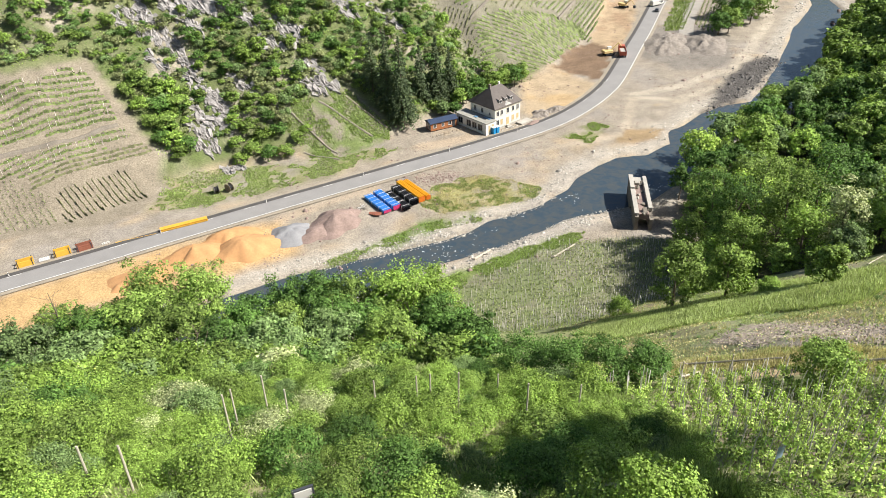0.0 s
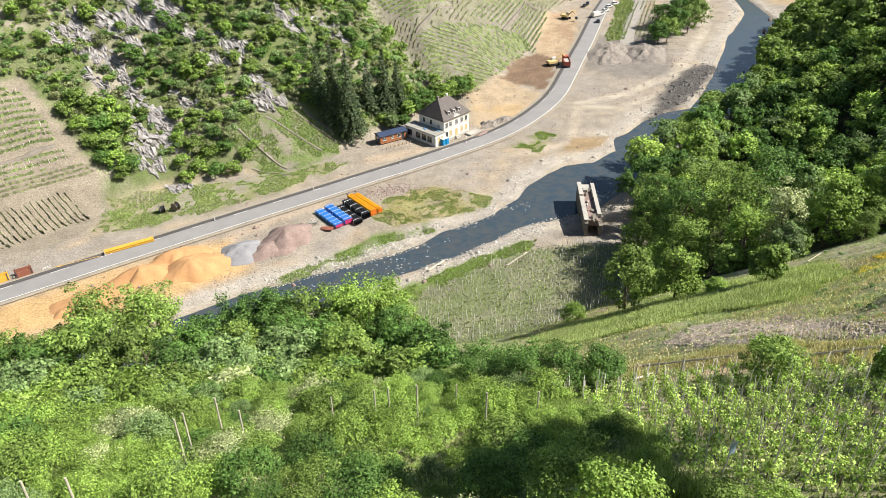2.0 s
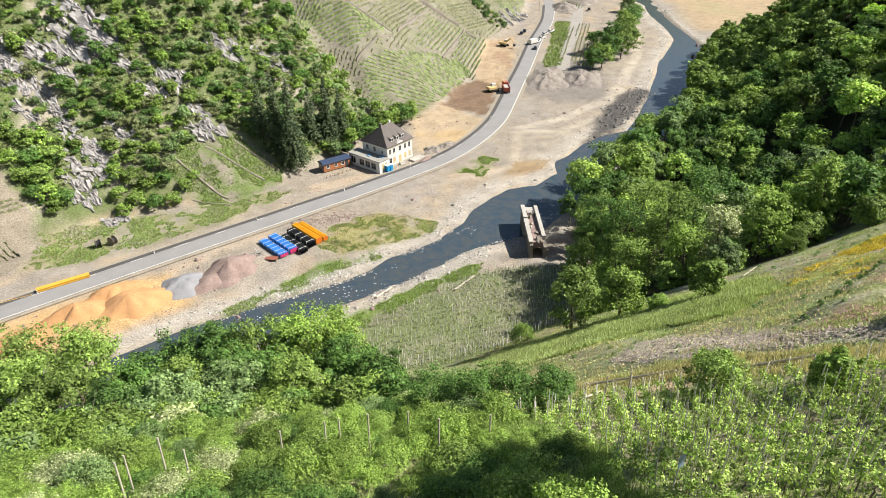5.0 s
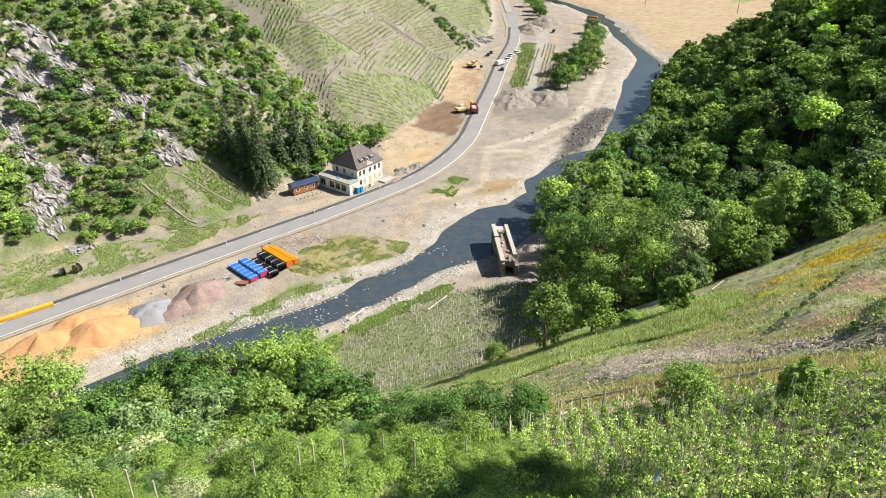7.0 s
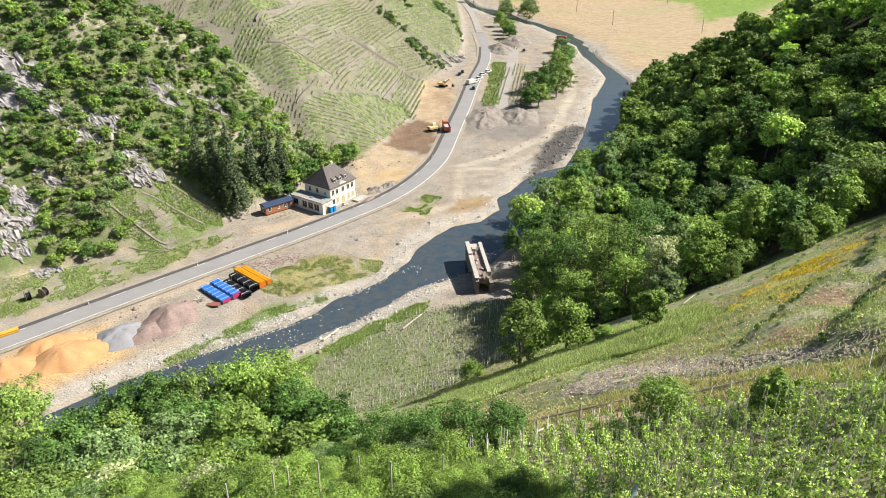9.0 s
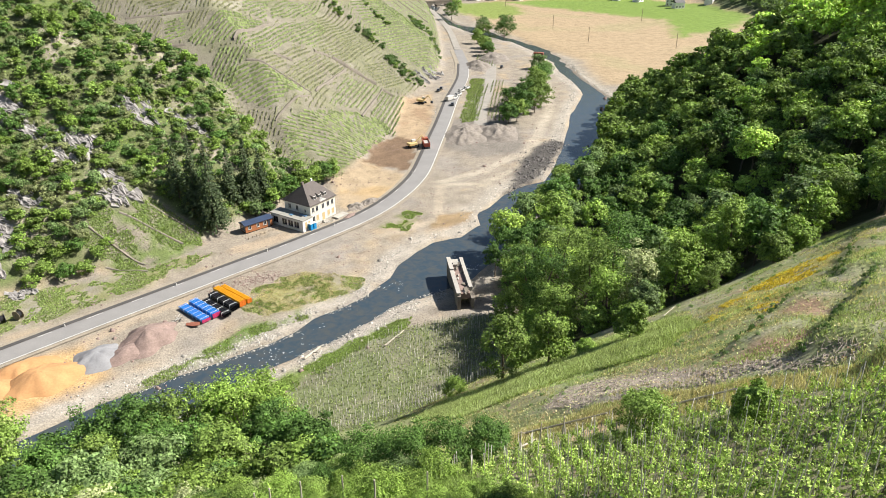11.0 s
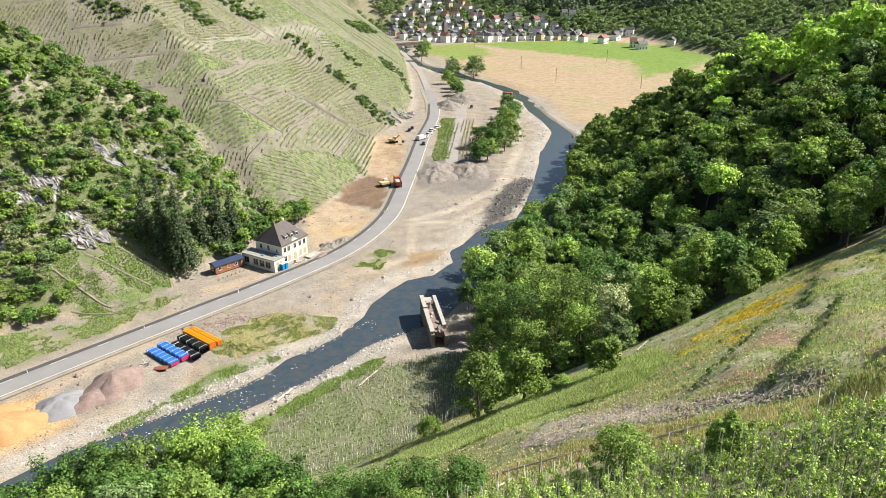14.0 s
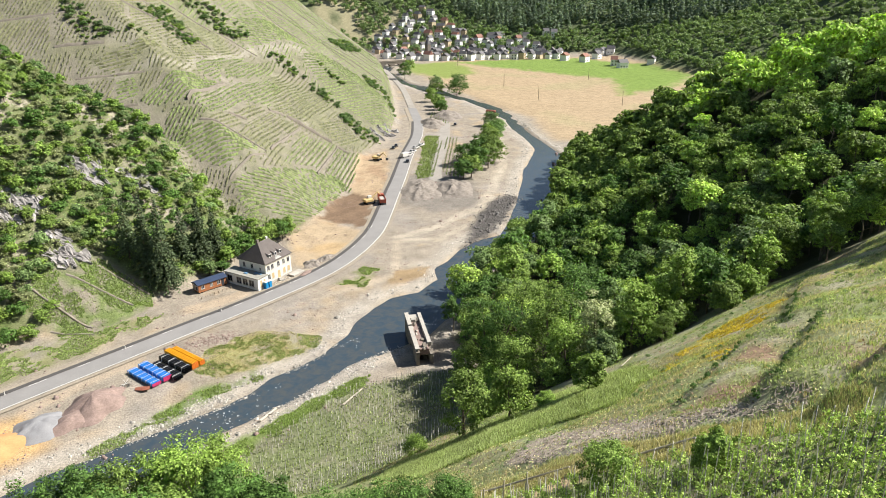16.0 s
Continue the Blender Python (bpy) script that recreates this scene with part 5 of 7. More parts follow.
beam_pile((-69.4, 147.9, 0.1), 25, 11.5, 3, "stack of yellow steel beams beside the road")
ob = thing("steel_pole", "long thin yellow steel pole lying on the ground", "pole", (-79.2, 144.3, 0.1), 21)
part("shaft", tube(bmesh.new(), (0, 0, 0.15), (9.5, 0, 0.15), 0.14, 0.14, 8), M_YELLOW, ob)


M_GREY_REEL = material("grey weathered reel boards", (0.17, 0.16, 0.15), 0.85, (8, 0.3), (0.8, 0.2), 0.3)


def cable_reel(at, turn, mat):
    ob = thing("cable_reel", "large wooden cable reel standing on grass", "cable reel", at, turn, "cable reels")
    for x in (-0.65, 0.55):
        bm = bmesh.new()
        tube(bm, (x, 0, 1.15), (x + 0.1, 0, 1.15), 1.15, 1.15, 24)
        part("flange", bm, mat, ob)
    part("drum", tube(bmesh.new(), (-0.55, 0, 1.15), (0.55, 0, 1.15), 0.75, 0.75, 20), M_TYRE, ob, "wound black cable")
    part("hub", tube(bmesh.new(), (-0.72, 0, 1.15), (0.72, 0, 1.15), 0.16, 0.16, 10), M_GREY_PAINT, ob)


cable_reel((-60.6, 168.2, ground_at(-60.6, 168.2)), 25, M_GREY_REEL)
cable_reel((-57.2, 168.8, ground_at(-57.2, 168.8)), 55, M_TIMBER)

ob = thing("scrap_heap", "heap of bent grey metal bars and rusty sheets", "scrap", (-20.3, 155.6, 0.1))
rr = random.Random(4)
for k in range(14):
    a = rr.uniform(0, 6.28)
    part("bar", tube(bmesh.new(), (rr.uniform(-1, 1), rr.uniform(-1, 1), 0.1), (math.cos(a) * 1.3, math.sin(a) * 1.3, rr.uniform(0.2, 1.3)), 0.05, 0.05, 6), M_PALE if k % 2 else M_GREY_PAINT, ob)
for k in range(4):
    part("sheet", boxes((2 + k * 0.5, -2.8 - k * 0.4, 0.05 + k * 0.1, 4 + k * 0.4, -1.6 - k * 0.3, 0.12 + k * 0.1)), M_RUST, ob)

# white marker posts on the road's edge
for k, (x, y) in enumerate(((-98.7, 131.6), (-69.2, 147.6), (-45.8, 161.2), (-21.2, 174.2), (3.2, 187.6), (24.4, 199.6), (59.5, 238.0), (75, 279), (92, 318))):
    ob = thing("marker_post", "white plastic marker post at the road edge", "marker post", (x, y, 0.2), 30, "marker posts")
    part("shaft", boxes((-0.11, -0.08, 0, 0.11, 0.08, 1.15), bevel=0.02), M_PALE, ob)
    part("band", boxes((-0.115, -0.085, 0.85, 0.115, 0.085, 1.0)), M_TYRE, ob, "black band")


# ---- the broken bridge in the river ----
def build_bridge():
    ob = thing("bridge_ruin", "broken concrete and stone bridge section standing in the river", "bridge ruin", (45.6, 140.2, -1.6), -9.5)
    ob.matrix_world = ob.matrix_world @ Matrix.Diagonal((0.76, 1, 1, 1))
    rr = random.Random(8)

    def wall(x0, x1, top0, top1, mat):
        bm = bmesh.new()
        n = 14
        cols = []
        for i in range(n + 1):
            y = 20.0 * i / n
            top = top0 + (top1 - top0) * i / n + rr.uniform(-0.12, 0.12)
            low = -0.6
            if 4 < y < 12:
                low = 3.2 * math.sqrt(max(0, 1 - ((y - 8) / 4.0) ** 2)) - 0.2
            cols.append([bm.verts.new(p) for p in ((x0, y, low), (x1, y, low), (x1, y, top), (x0, y, top))])
        for a, b in zip(cols, cols[1:]):
            for i in range(4):
                bm.faces.new((a[i], a[(i + 1) % 4], b[(i + 1) % 4], b[i]))
        bm.faces.new(cols[0][::-1])
        bm.faces.new(cols[-1])
        bmesh.ops.recalc_face_normals(bm, faces=bm.faces)
        return part("side_wall", bm, mat, ob)
    wall(-0.2, 0.9, 5.2, 6.0, M_STONE)
    wall(4.3, 5.2, 4.6, 5.8, M_STONE)
    part("parapet", boxes((-0.45, 0.4, 5.55, 1.0, 12.6, 6.0), (-0.45, 12.8, 5.8, 1.0, 19.8, 6.3), bevel=0.05), M_CONCRETE, ob, "pale concrete parapet")
    part("parapet", boxes((4.1, 3.2, 5.0, 5.4, 19.8, 6.0), bevel=0.05), M_CONCRETE, ob, "pale concrete parapet")
    part("deck", boxes((0.9, 1.6, 3.6, 4.3, 19.6, 5.1), bevel=0.05), M_RUBBLE, ob, "broken rubble deck")
    part("end_slab", boxes((0.9, 17.6, 5.1, 4.1, 19.7, 5.6), bevel=0.08), M_CONCRETE, ob)
    for k in range(26):
        s = rr.uniform(0.25, 0.8)
        bm = bmesh.new()
        box(bm, -s, -s * 0.8, -s * 0.4, s, s * 0.8, s * 0.4, Matrix.Translation((rr.uniform(0.9, 4.6), rr.uniform(-0.6, 18), rr.uniform(5.0, 5.4) if k > 9 else rr.uniform(1.5, 3.8))) @ Euler((rr.uniform(-0.6, 0.6), rr.uniform(-0.6, 0.6), rr.uniform(0, 3))).to_matrix().to_4x4(), bevel=0.05)
        part("broken_slab", bm, M_CONCRETE if k % 2 else M_STONE, ob)


build_bridge()


# ---- machines and cars ----
def wheel(parent, x, y, r, w):
    bm = bmesh.new()
    tube(bm, (x - w / 2, y, r), (x + w / 2, y, r), r, r, 16)
    p = part("wheel", bm, M_TYRE, parent)
    part("rim", tube(bmesh.new(), (x - w / 2 - 0.01, y, r), (x + w / 2 + 0.01, y, r), r * 0.55, r * 0.55, 12), M_PALE, p)


def car(at, turn, mat, label):
    ob = thing("car", label, "car", at, turn, "cars on the road")
    bm = bmesh.new()
    box(bm, -0.88, -2.15, 0.3, 0.88, 2.15, 0.95, bevel=0.12)
    part("body", bm, mat, ob)
    bm = bmesh.new()
    vs = [bm.verts.new(p) for p in ((-0.8, -1.9, 0.93), (0.8, -1.9, 0.93), (0.8, 0.9, 0.93), (-0.8, 0.9, 0.93), (-0.65, -1.4, 1.45), (0.65, -1.4, 1.45), (0.65, 0.2, 1.45), (-0.65, 0.2, 1.45))]
    for f in ((0, 1, 5, 4), (1, 2, 6, 5), (2, 3, 7, 6), (3, 0, 4, 7)):
        bm.faces.new([vs[i] for i in f])
    part("glazing", bm, M_GLASS, ob)
    part("roof", boxes((-0.68, -1.45, 1.45, 0.68, 0.25, 1.52), bevel=0.03), mat, ob)
    for x in (-0.8, 0.8):
        for y in (-1.35, 1.35):
            wheel(ob, x, y, 0.32, 0.2)


for x, y, turn, m, word in ((109.5, 366.5, -20, M_GREY_PAINT, "dark grey"), (113.6, 349, -60, M_PALE, "white"), (104.6, 330.6, -20, M_GREY_PAINT, "dark grey"), (118.0, 357, -60, M_PALE, "silver-white"), (123.0, 362.5, -60, M_PALE, "white"),
                            (110.0, 343.5, -40, M_PALE, "white"), (106.5, 362, -20, M_GREY_PAINT, "dark"), (162, 410, -25, M_GREY_PAINT, "dark")):
    car((x, y, max(ground_at(x, y), 0.33)), turn, m, word + " car standing on the valley road")


def van(at, turn):
    ob = thing("van", "white panel van standing on the valley road", "van", at, turn)
    part("body", boxes((-1, -2.7, 0.4, 1, 1.6, 2.5), (-0.98, 1.6, 0.4, 0.98, 2.7, 1.4), bevel=0.12), M_PALE, ob)
    part("windscreen", boxes((-0.85, 1.6, 1.4, 0.85, 1.75, 2.2)), M_GLASS, ob)
    for x in (-0.9, 0.9):
        for y in (-1.7, 1.7):
            wheel(ob, x, y, 0.36, 0.22)


van((106.5, 340.5, 0.4), -60)


M_DIGGER = material("dusty pale yellow machine paint", (0.50, 0.37, 0.17), 0.6, (2, 0.12), (0.5, 0.2), 0)


def excavator(at, turn, boom=35, label="yellow crawler excavator on dug brown earth"):
    ob = thing("excavator", label, "excavator", at, turn)
    for x in (-1.35, 0.85):
        bm = bmesh.new()
        box(bm, x, -2.1, 0.0, x + 0.5, 2.1, 0.9, bevel=0.25)
        part("track", bm, M_TYRE, ob)
    part("undercarriage", boxes((-0.85, -1.2, 0.3, 0.85, 1.2, 1.0)), M_GREY_PAINT, ob)
    part("body", boxes((-1.4, -2.6, 1.05, 1.4, 1.2, 2.1), bevel=0.12), M_DIGGER, ob)
    cab = part("cab", boxes((-1.4, -0.4, 2.1, -0.35, 1.3, 3.1), bevel=0.08), M_PALE, ob)
    part("window", boxes((-1.42, -0.2, 2.3, -1.4, 1.1, 3.0), (-1.3, 1.3, 2.2, -0.45, 1.32, 3.0)), M_GLASS, cab)
    a, b, c = (0, 1.0, 1.9), (0, 3.8, 4.4), (0, 6.0, 2.2)
    part("boom", tube(bmesh.new(), a, b, 0.32, 0.24, 6), M_DIGGER, ob)
    part("stick", tube(bmesh.new(), b, c, 0.22, 0.17, 6), M_DIGGER, ob)
    part("bucket", boxes((-0.6, 5.4, 0.7, 0.6, 6.6, 2.0), bevel=0.25), M_GREY_PAINT, ob)
    part("ram", tube(bmesh.new(), (0, 1.2, 1.6), (0, 2.8, 3.6), 0.09, 0.09, 6), M_PALE, ob)


excavator((68.6, 270.5, ground_at(68.6, 270.5)), -75)
excavator((91.5, 340.5, ground_at(91.5, 340.5)), -140, label="muddy crawler excavator on the dug slope")


def dump_truck(at, turn):
    ob = thing("dump_truck", "red dump truck with a pale tipper body beside the road", "truck", at, turn)
    cab = part("cab", boxes((-1.25, 2.2, 0.9, 1.25, 4.2, 3.0), bevel=0.12), M_RED, ob)
    part("windscreen", boxes((-1.1, 4.2, 1.9, 1.1, 4.24, 2.8)), M_GLASS, cab)
    part("chassis", boxes((-0.5, -4.2, 0.6, 0.5, 4.0, 1.0)), M_GREY_PAINT, ob)
    body = part("tipper_body", boxes((-1.3, -4.2, 1.1, 1.3, 1.9, 1.3), (-1.3, -4.2, 1.3, -1.18, 1.9, 2.7), (1.18, -4.2, 1.3, 1.3, 1.9, 2.7), (-1.18, 1.78, 1.3, 1.18, 1.9, 2.9), (-1.18, -4.2, 1.3, 1.18, -4.08, 2.6)), M_RED, ob)
    part("load", boxes((-1.15, -4.0, 1.3, 1.15, 1.7, 2.3), bevel=0.3), M_CONCRETE, body, "pale rubble load")
    for y in (3.1, -1.8, -3.2):
        for x in (-1.1, 1.1):
            wheel(ob, x, y, 0.5, 0.35)


dump_truck((73.6, 269.6, 0.2), -8)
ob = thing("rusty_container", "rusty orange steel container stranded by the river", "container", (203, 446, -0.4), 50, size=0.55)
part("body", boxes((-2.4, -6, 0, 2.4, 6, 2.6), bevel=0.06), M_RUST, ob)
for k in range(11):
    part("rib", boxes((-2.48, -5.6 + k * 1.1, 0.1, -2.4, -5.3 + k * 1.1, 2.5)), M_RUST, ob)
for x, y in ((258.4, 480), (260.3, 546), (350, 557), (279, 700), (300, 430)):
    ob = thing("power_pole", "slender wooden power pole in the bare field", "power pole", (x, y, ground_at(x, y)), 40, "power poles")
    part("shaft", tube(bmesh.new(), (0, 0, -0.5), (0, 0, 10.5), 0.22, 0.15, 8), M_TIMBER, ob)
    part("crossarm", boxes((-0.9, -0.08, 9.6, 0.9, 0.08, 9.8)), M_TIMBER, ob)


# ---- rock outcrops on the spur ----
def slab_mesh(seed):
    """One jagged slate slab, a metre long, wedge-shaped and split at its edges."""
    rr = random.Random(seed)
    bm = bmesh.new()
    bmesh.ops.create_cube(bm, size=1, matrix=Matrix.Diagonal((1, rr.uniform(0.4, 0.7), rr.uniform(0.16, 0.3), 1)))
    bmesh.ops.subdivide_edges(bm, edges=bm.edges[:], cuts=2, use_grid_fill=True)
    taper = rr.uniform(0.35, 0.8)
    for v in bm.verts:
        f = v.co.x + 0.5
        v.co.y *= 1 - taper * f
        v.co.z *= 1 - taper * 0.7 * f
        v.co += Vector((rr.uniform(-1, 1) * 0.09, rr.uniform(-1, 1) * 0.05, rr.uniform(-1, 1) * 0.045))
    me = bpy.data.meshes.new("slab")
    bm.to_mesh(me)
    bm.free()
    me.materials.append(M_ROCK)
    return me


SLABS = [slab_mesh(940 + i) for i in range(9)]


def rock_outcrop(at, size, seed, count):
    """Slate slabs stacked side by side, all dipping one way down the slope."""
    rr = random.Random(seed)
    z0 = ground_at(*at)
    turn = rr.uniform(-12, 12)
    ob = thing("rock_outcrop", "pale grey-lilac slate crag jutting from the scrub", "rock", (*at, z0), turn, "rocks on the hillside")
    rows = [(rr.uniform(-0.65, 0.65) * size, rr.gauss(0, 0.17) * size, size * rr.uniform(0.16, 0.55)) for k in range(count)]
    x, y = np.array([(u * 0.8 + w * 0.5, -u * 0.45 + w) for u, w, _ in rows]).T
    c, k = math.cos(radians(turn)), math.sin(radians(turn))
    z = height(at[0] + x * c - y * k, at[1] + x * k + y * c) - z0
    for i, (_, _, s) in enumerate(rows):
        o = part("slab", SLABS[rr.randrange(9)], None, ob)
        o.matrix_basis = Matrix.Translation((x[i], y[i], z[i] + 0.04 * s)) @ Euler((radians(rr.uniform(10, 60)), radians(rr.uniform(10, 50)), radians(-38 + rr.uniform(-30, 30)))).to_matrix().to_4x4() @ Matrix.Diagonal((s, s * rr.uniform(0.7, 1.3), s * rr.uniform(0.9, 1.9), 1))


for n, (x, y, s) in enumerate(OUTCROPS):
    rock_outcrop((x, y), s * 1.3, 900 + n, 20)


# ---- vineyards ----
def vine_rows(rng, cells, gap, space, leaf, tall, per, mat, name, label, posts=None):
    """Rows of vines joined into one mesh. cells: outline, row direction in degrees from x, how full."""
    spots = []
    for outline, turn, full in cells:
        c, s = math.cos(radians(turn)), math.sin(radians(turn))
        o = np.array(outline, float)
        u, w = o @ [c, s], o @ [-s, c]
        for row in np.arange(w.min() + gap / 2, w.max(), gap):
            a = np.arange(u.min(), u.max(), space)
            a = a + rng.normal(0, space * 0.12, len(a))
            p = np.column_stack([a * c - row * s, a * s + row * c]) + rng.normal(0, 0.06, (len(a), 2))
            p = p[(inside(p[:, 0], p[:, 1], outline) > 0.3) & (rng.random(len(p)) < full)]
            if len(p):
                spots.append(p)
    p = np.concatenate(spots)
    base = np.column_stack([p, height(p[:, 0], p[:, 1])])
    n = len(base)
    centre = np.repeat(base, per, 0) + rng.normal(0, 1, (n * per, 3)) * [leaf * 0.9, leaf * 0.9, tall * 0.22] + [0, 0, tall * 0.6]
    v, q = leaf_quads(rng, centre, rng.normal(0, 1, (n * per, 3)), leaf)
    tagged(new(name, arrays(name, v, q, mat)), label, "vineyard", kind="stuff")
    return base


def hedge_rows(rng, cells, gap, wide, tall, mat, name, label, bit=0.8, face=False):
    """Trained vine rows as short ragged lengths, one small ridge each, joined into one mesh."""
    parts_ = []
    for outline, turn, full in cells:
        c, s = math.cos(radians(turn)), math.sin(radians(turn))
        o = np.array(outline, float)
        u, w = o @ [c, s], o @ [-s, c]
        for row in np.arange(w.min() + gap / 2, w.max(), gap):
            a = np.arange(u.min(), u.max(), bit)
            p = np.column_stack([a * c - row * s, a * s + row * c])
            p = p[(inside(p[:, 0], p[:, 1], outline) > 0.3) & (rng.random(len(p)) < full)]
            if face:
                p = p[(inside(p[:, 0], p[:, 1], TERRACE) > 1.5) & ((p[:, 0] + 24) * 0.74 + (p[:, 1] - 273) * 0.67 > 4)]
            if len(p):
                parts_.append(np.column_stack([p, np.full(len(p), c), np.full(len(p), s)]))
    p = np.concatenate(parts_)
    if face:
        p = p[np.max([inside(p[:, 0], p[:, 1], o) for o, _, _ in PLOTS], axis=0) < -1.0]
    n = len(p)
    mid = np.column_stack([p[:, :2] + rng.normal(0, 0.07, (n, 2)), np.zeros(n)])
    along = np.column_stack([p[:, 2], p[:, 3], np.zeros(n)]) * (bit * rng.uniform(0.42, 0.62, (n, 1)))
    side = np.column_stack([-p[:, 3], p[:, 2], np.zeros(n)]) * (wide * rng.uniform(0.6, 1.3, (n, 1)))
    up = np.column_stack([np.zeros((n, 2)), tall * rng.uniform(0.6, 1.25, n)])
    pts = np.stack([mid - along - side, mid + along - side, mid - along * 0.8 + up, mid + along * 0.8 + up * rng.uniform(0.7, 1.1, (n, 1)), mid - along + side, mid + along + side], 1)
    pts[..., 2] += height(pts[..., 0], pts[..., 1]) - 0.05
    q = (np.arange(n)[:, None, None] * 6 + np.array([[0, 1, 3, 2], [2, 3, 5, 4]])).reshape(-1, 4)
    tagged(new(name, arrays(name, pts.reshape(-1, 3), q, mat)), label, "vineyard", kind="stuff")


def stakes(rng, base, tall, wide, name, label, mat=None, lean=0.05):
    n = len(base)
    d = rng.normal(0, lean, (n, 2)) * tall
    h = tall * rng.uniform(0.85, 1.15, n)
    v = []
    for k in range(4):
        ring = np.array([[-wide, -wide], [wide, -wide], [wide, wide], [-wide, wide]])[k]
        v.append((base + np.array([*ring, -0.2]), base + np.column_stack([ring[0] + d[:, 0], ring[1] + d[:, 1], h])))
    verts = np.stack([w for pair in v for w in pair], 1).reshape(-1, 3)
    i = np.arange(n)[:, None, None] * 8
    quads = (i + np.array([[0, 2, 3, 1], [2, 4, 5, 3], [4, 6, 7, 5], [6, 0, 1, 7], [1, 3, 5, 7]])).reshape(-1, 4)
    tagged(new(name, arrays(name, verts, quads, mat or M_STAKE)), label, "stakes", kind="stuff")


def stone_wall(line, tall=1.5, thick=0.6, label="low dry-stone terrace wall between vine plots"):
    p = smooth_line(line, 2.0) if len(line) > 2 else np.column_stack([np.linspace(a, b, 2 + int(math.dist(*line) / 2)) for a, b in zip(*line)])
    z = height(p[:, 0], p[:, 1])
    t = np.gradient(p, axis=0)
    t /= np.linalg.norm(t, axis=1)[:, None] + 1e-9
    s = np.column_stack([-t[:, 1], t[:, 0]]) * thick / 2
    top = z + tall * (0.75 + 0.3 * rough(p[:, 0], p[:, 1], 3, 77))
    n = len(p)
    v = np.concatenate([np.column_stack([p + s, z - 1.0]), np.column_stack([p + s, top]), np.column_stack([p - s, top]), np.column_stack([p - s, z - 1.0])])
    i = np.arange(n - 1)
    q = np.concatenate([np.stack([i + k * n, i + 1 + k * n, i + 1 + (k + 1) * n, i + (k + 1) * n], 1) for k in range(3)])
    tagged(new("terrace_wall", arrays("terrace_wall", v, q, M_STONE)), label, "wall", "terrace walls")


def terrace_cells(rng):
    """Plots of the terraced hill, in strips along its face, with paths between them."""
    cells, walls = [], []
    y = 236.0
    while y < 690:
        deep = rng.uniform(11, 19) * (1 if y < 420 else 1.6)
        x = -70 + rng.uniform(-6, 6)
        while x < 200:
            wide = rng.uniform(15, 30)
            k = y - 20 + 0.05 * (x - 40)
            outline = [(x + 0.7, k + 0.6), (x + wide - 0.7, k + 0.6 + rng.uniform(-1, 1)), (x + wide - 0.7, k + deep - 0.7), (x + 0.7, k + deep - 0.7 + rng.uniform(-1, 1))]
            cx, cy = np.mean(outline, axis=0)
            on = float(inside(np.array(cx), np.array(cy), TERRACE))
            past = (cx + 24) * 0.74 + (cy - 273) * 0.67
            if on > -12 and past > -6 and rng.random() < 0.97:
                cells.append((outline, 65 + rng.uniform(-5, 5), rng.uniform(0.7, 0.98)))
                if rng.random() < 0.75:
                    walls.append((outline[0], outline[1]))
            x += wide
        y += deep
    return cells, walls


PLOTS = []


def plot(outline, turn, look_):
    """A vine plot between walls and paths: its outline, the direction of its rows and how green it is."""
    PLOTS.append((outline, turn, look_))


plot([(14, 268), (29, 277), (48, 294), (63, 304), (66, 295), (44, 259), (36, 253), (27, 257), (18, 261)], -2, 'mix')
plot([(57, 305), (71, 341), (86, 352), (64, 286), (61, 294)], 68, 'green')
plot([(40, 298), (51, 330), (72, 346), (53, 300), (37, 287)], 68, 'mix')
plot([(17, 288), (27, 309), (38, 335), (53, 340), (41, 314), (31, 290)], 66, 'dry')
plot([(-5, 292), (6, 293), (29, 289), (13, 273), (0, 280)], 19, 'green')
plot([(20, 309), (29, 330), (39, 338), (27, 312)], 64, 'dry')
plot([(3, 303), (21, 337), (44, 379), (51, 376), (40, 342), (29, 331), (19, 310), (9, 295)], 66, 'mix')
plot([(-16, 307), (-8, 313), (8, 330), (20, 336), (3, 305), (-10, 303)], 49, 'green')
plot([(-15, 268), (-4, 302), (7, 300), (6, 295), (-13, 263)], 59, 'green')
plot([(-23, 317), (-16, 318), (-14, 310), (-24, 305)], 14, 'mix')
plot([(47, 385), (59, 411), (81, 405), (85, 397), (54, 345), (42, 344)], 63, 'dry')
plot([(21, 343), (22, 358), (31, 385), (51, 407), (57, 409), (44, 383)], 68, 'mix')
plot([(64, 356), (81, 380), (90, 367), (74, 347)], 52, 'dry')
plot([(69, 425), (88, 452), (115, 460), (129, 433), (115, 396), (100, 398), (87, 400)], 44, 'mix')
plot([(15, 263), (20, 265), (26, 258), (18, 253)], 27, 'green')
plot([(-33, 326), (-5, 340), (-3, 336), (-23, 319)], 13, 'dry')
plot([(32, 422), (58, 450), (81, 451), (41, 408), (31, 410)], 34, 'mix')
plot([(9, 344), (38, 402), (34, 387), (22, 361), (19, 338), (9, 334)], 65, 'mix')


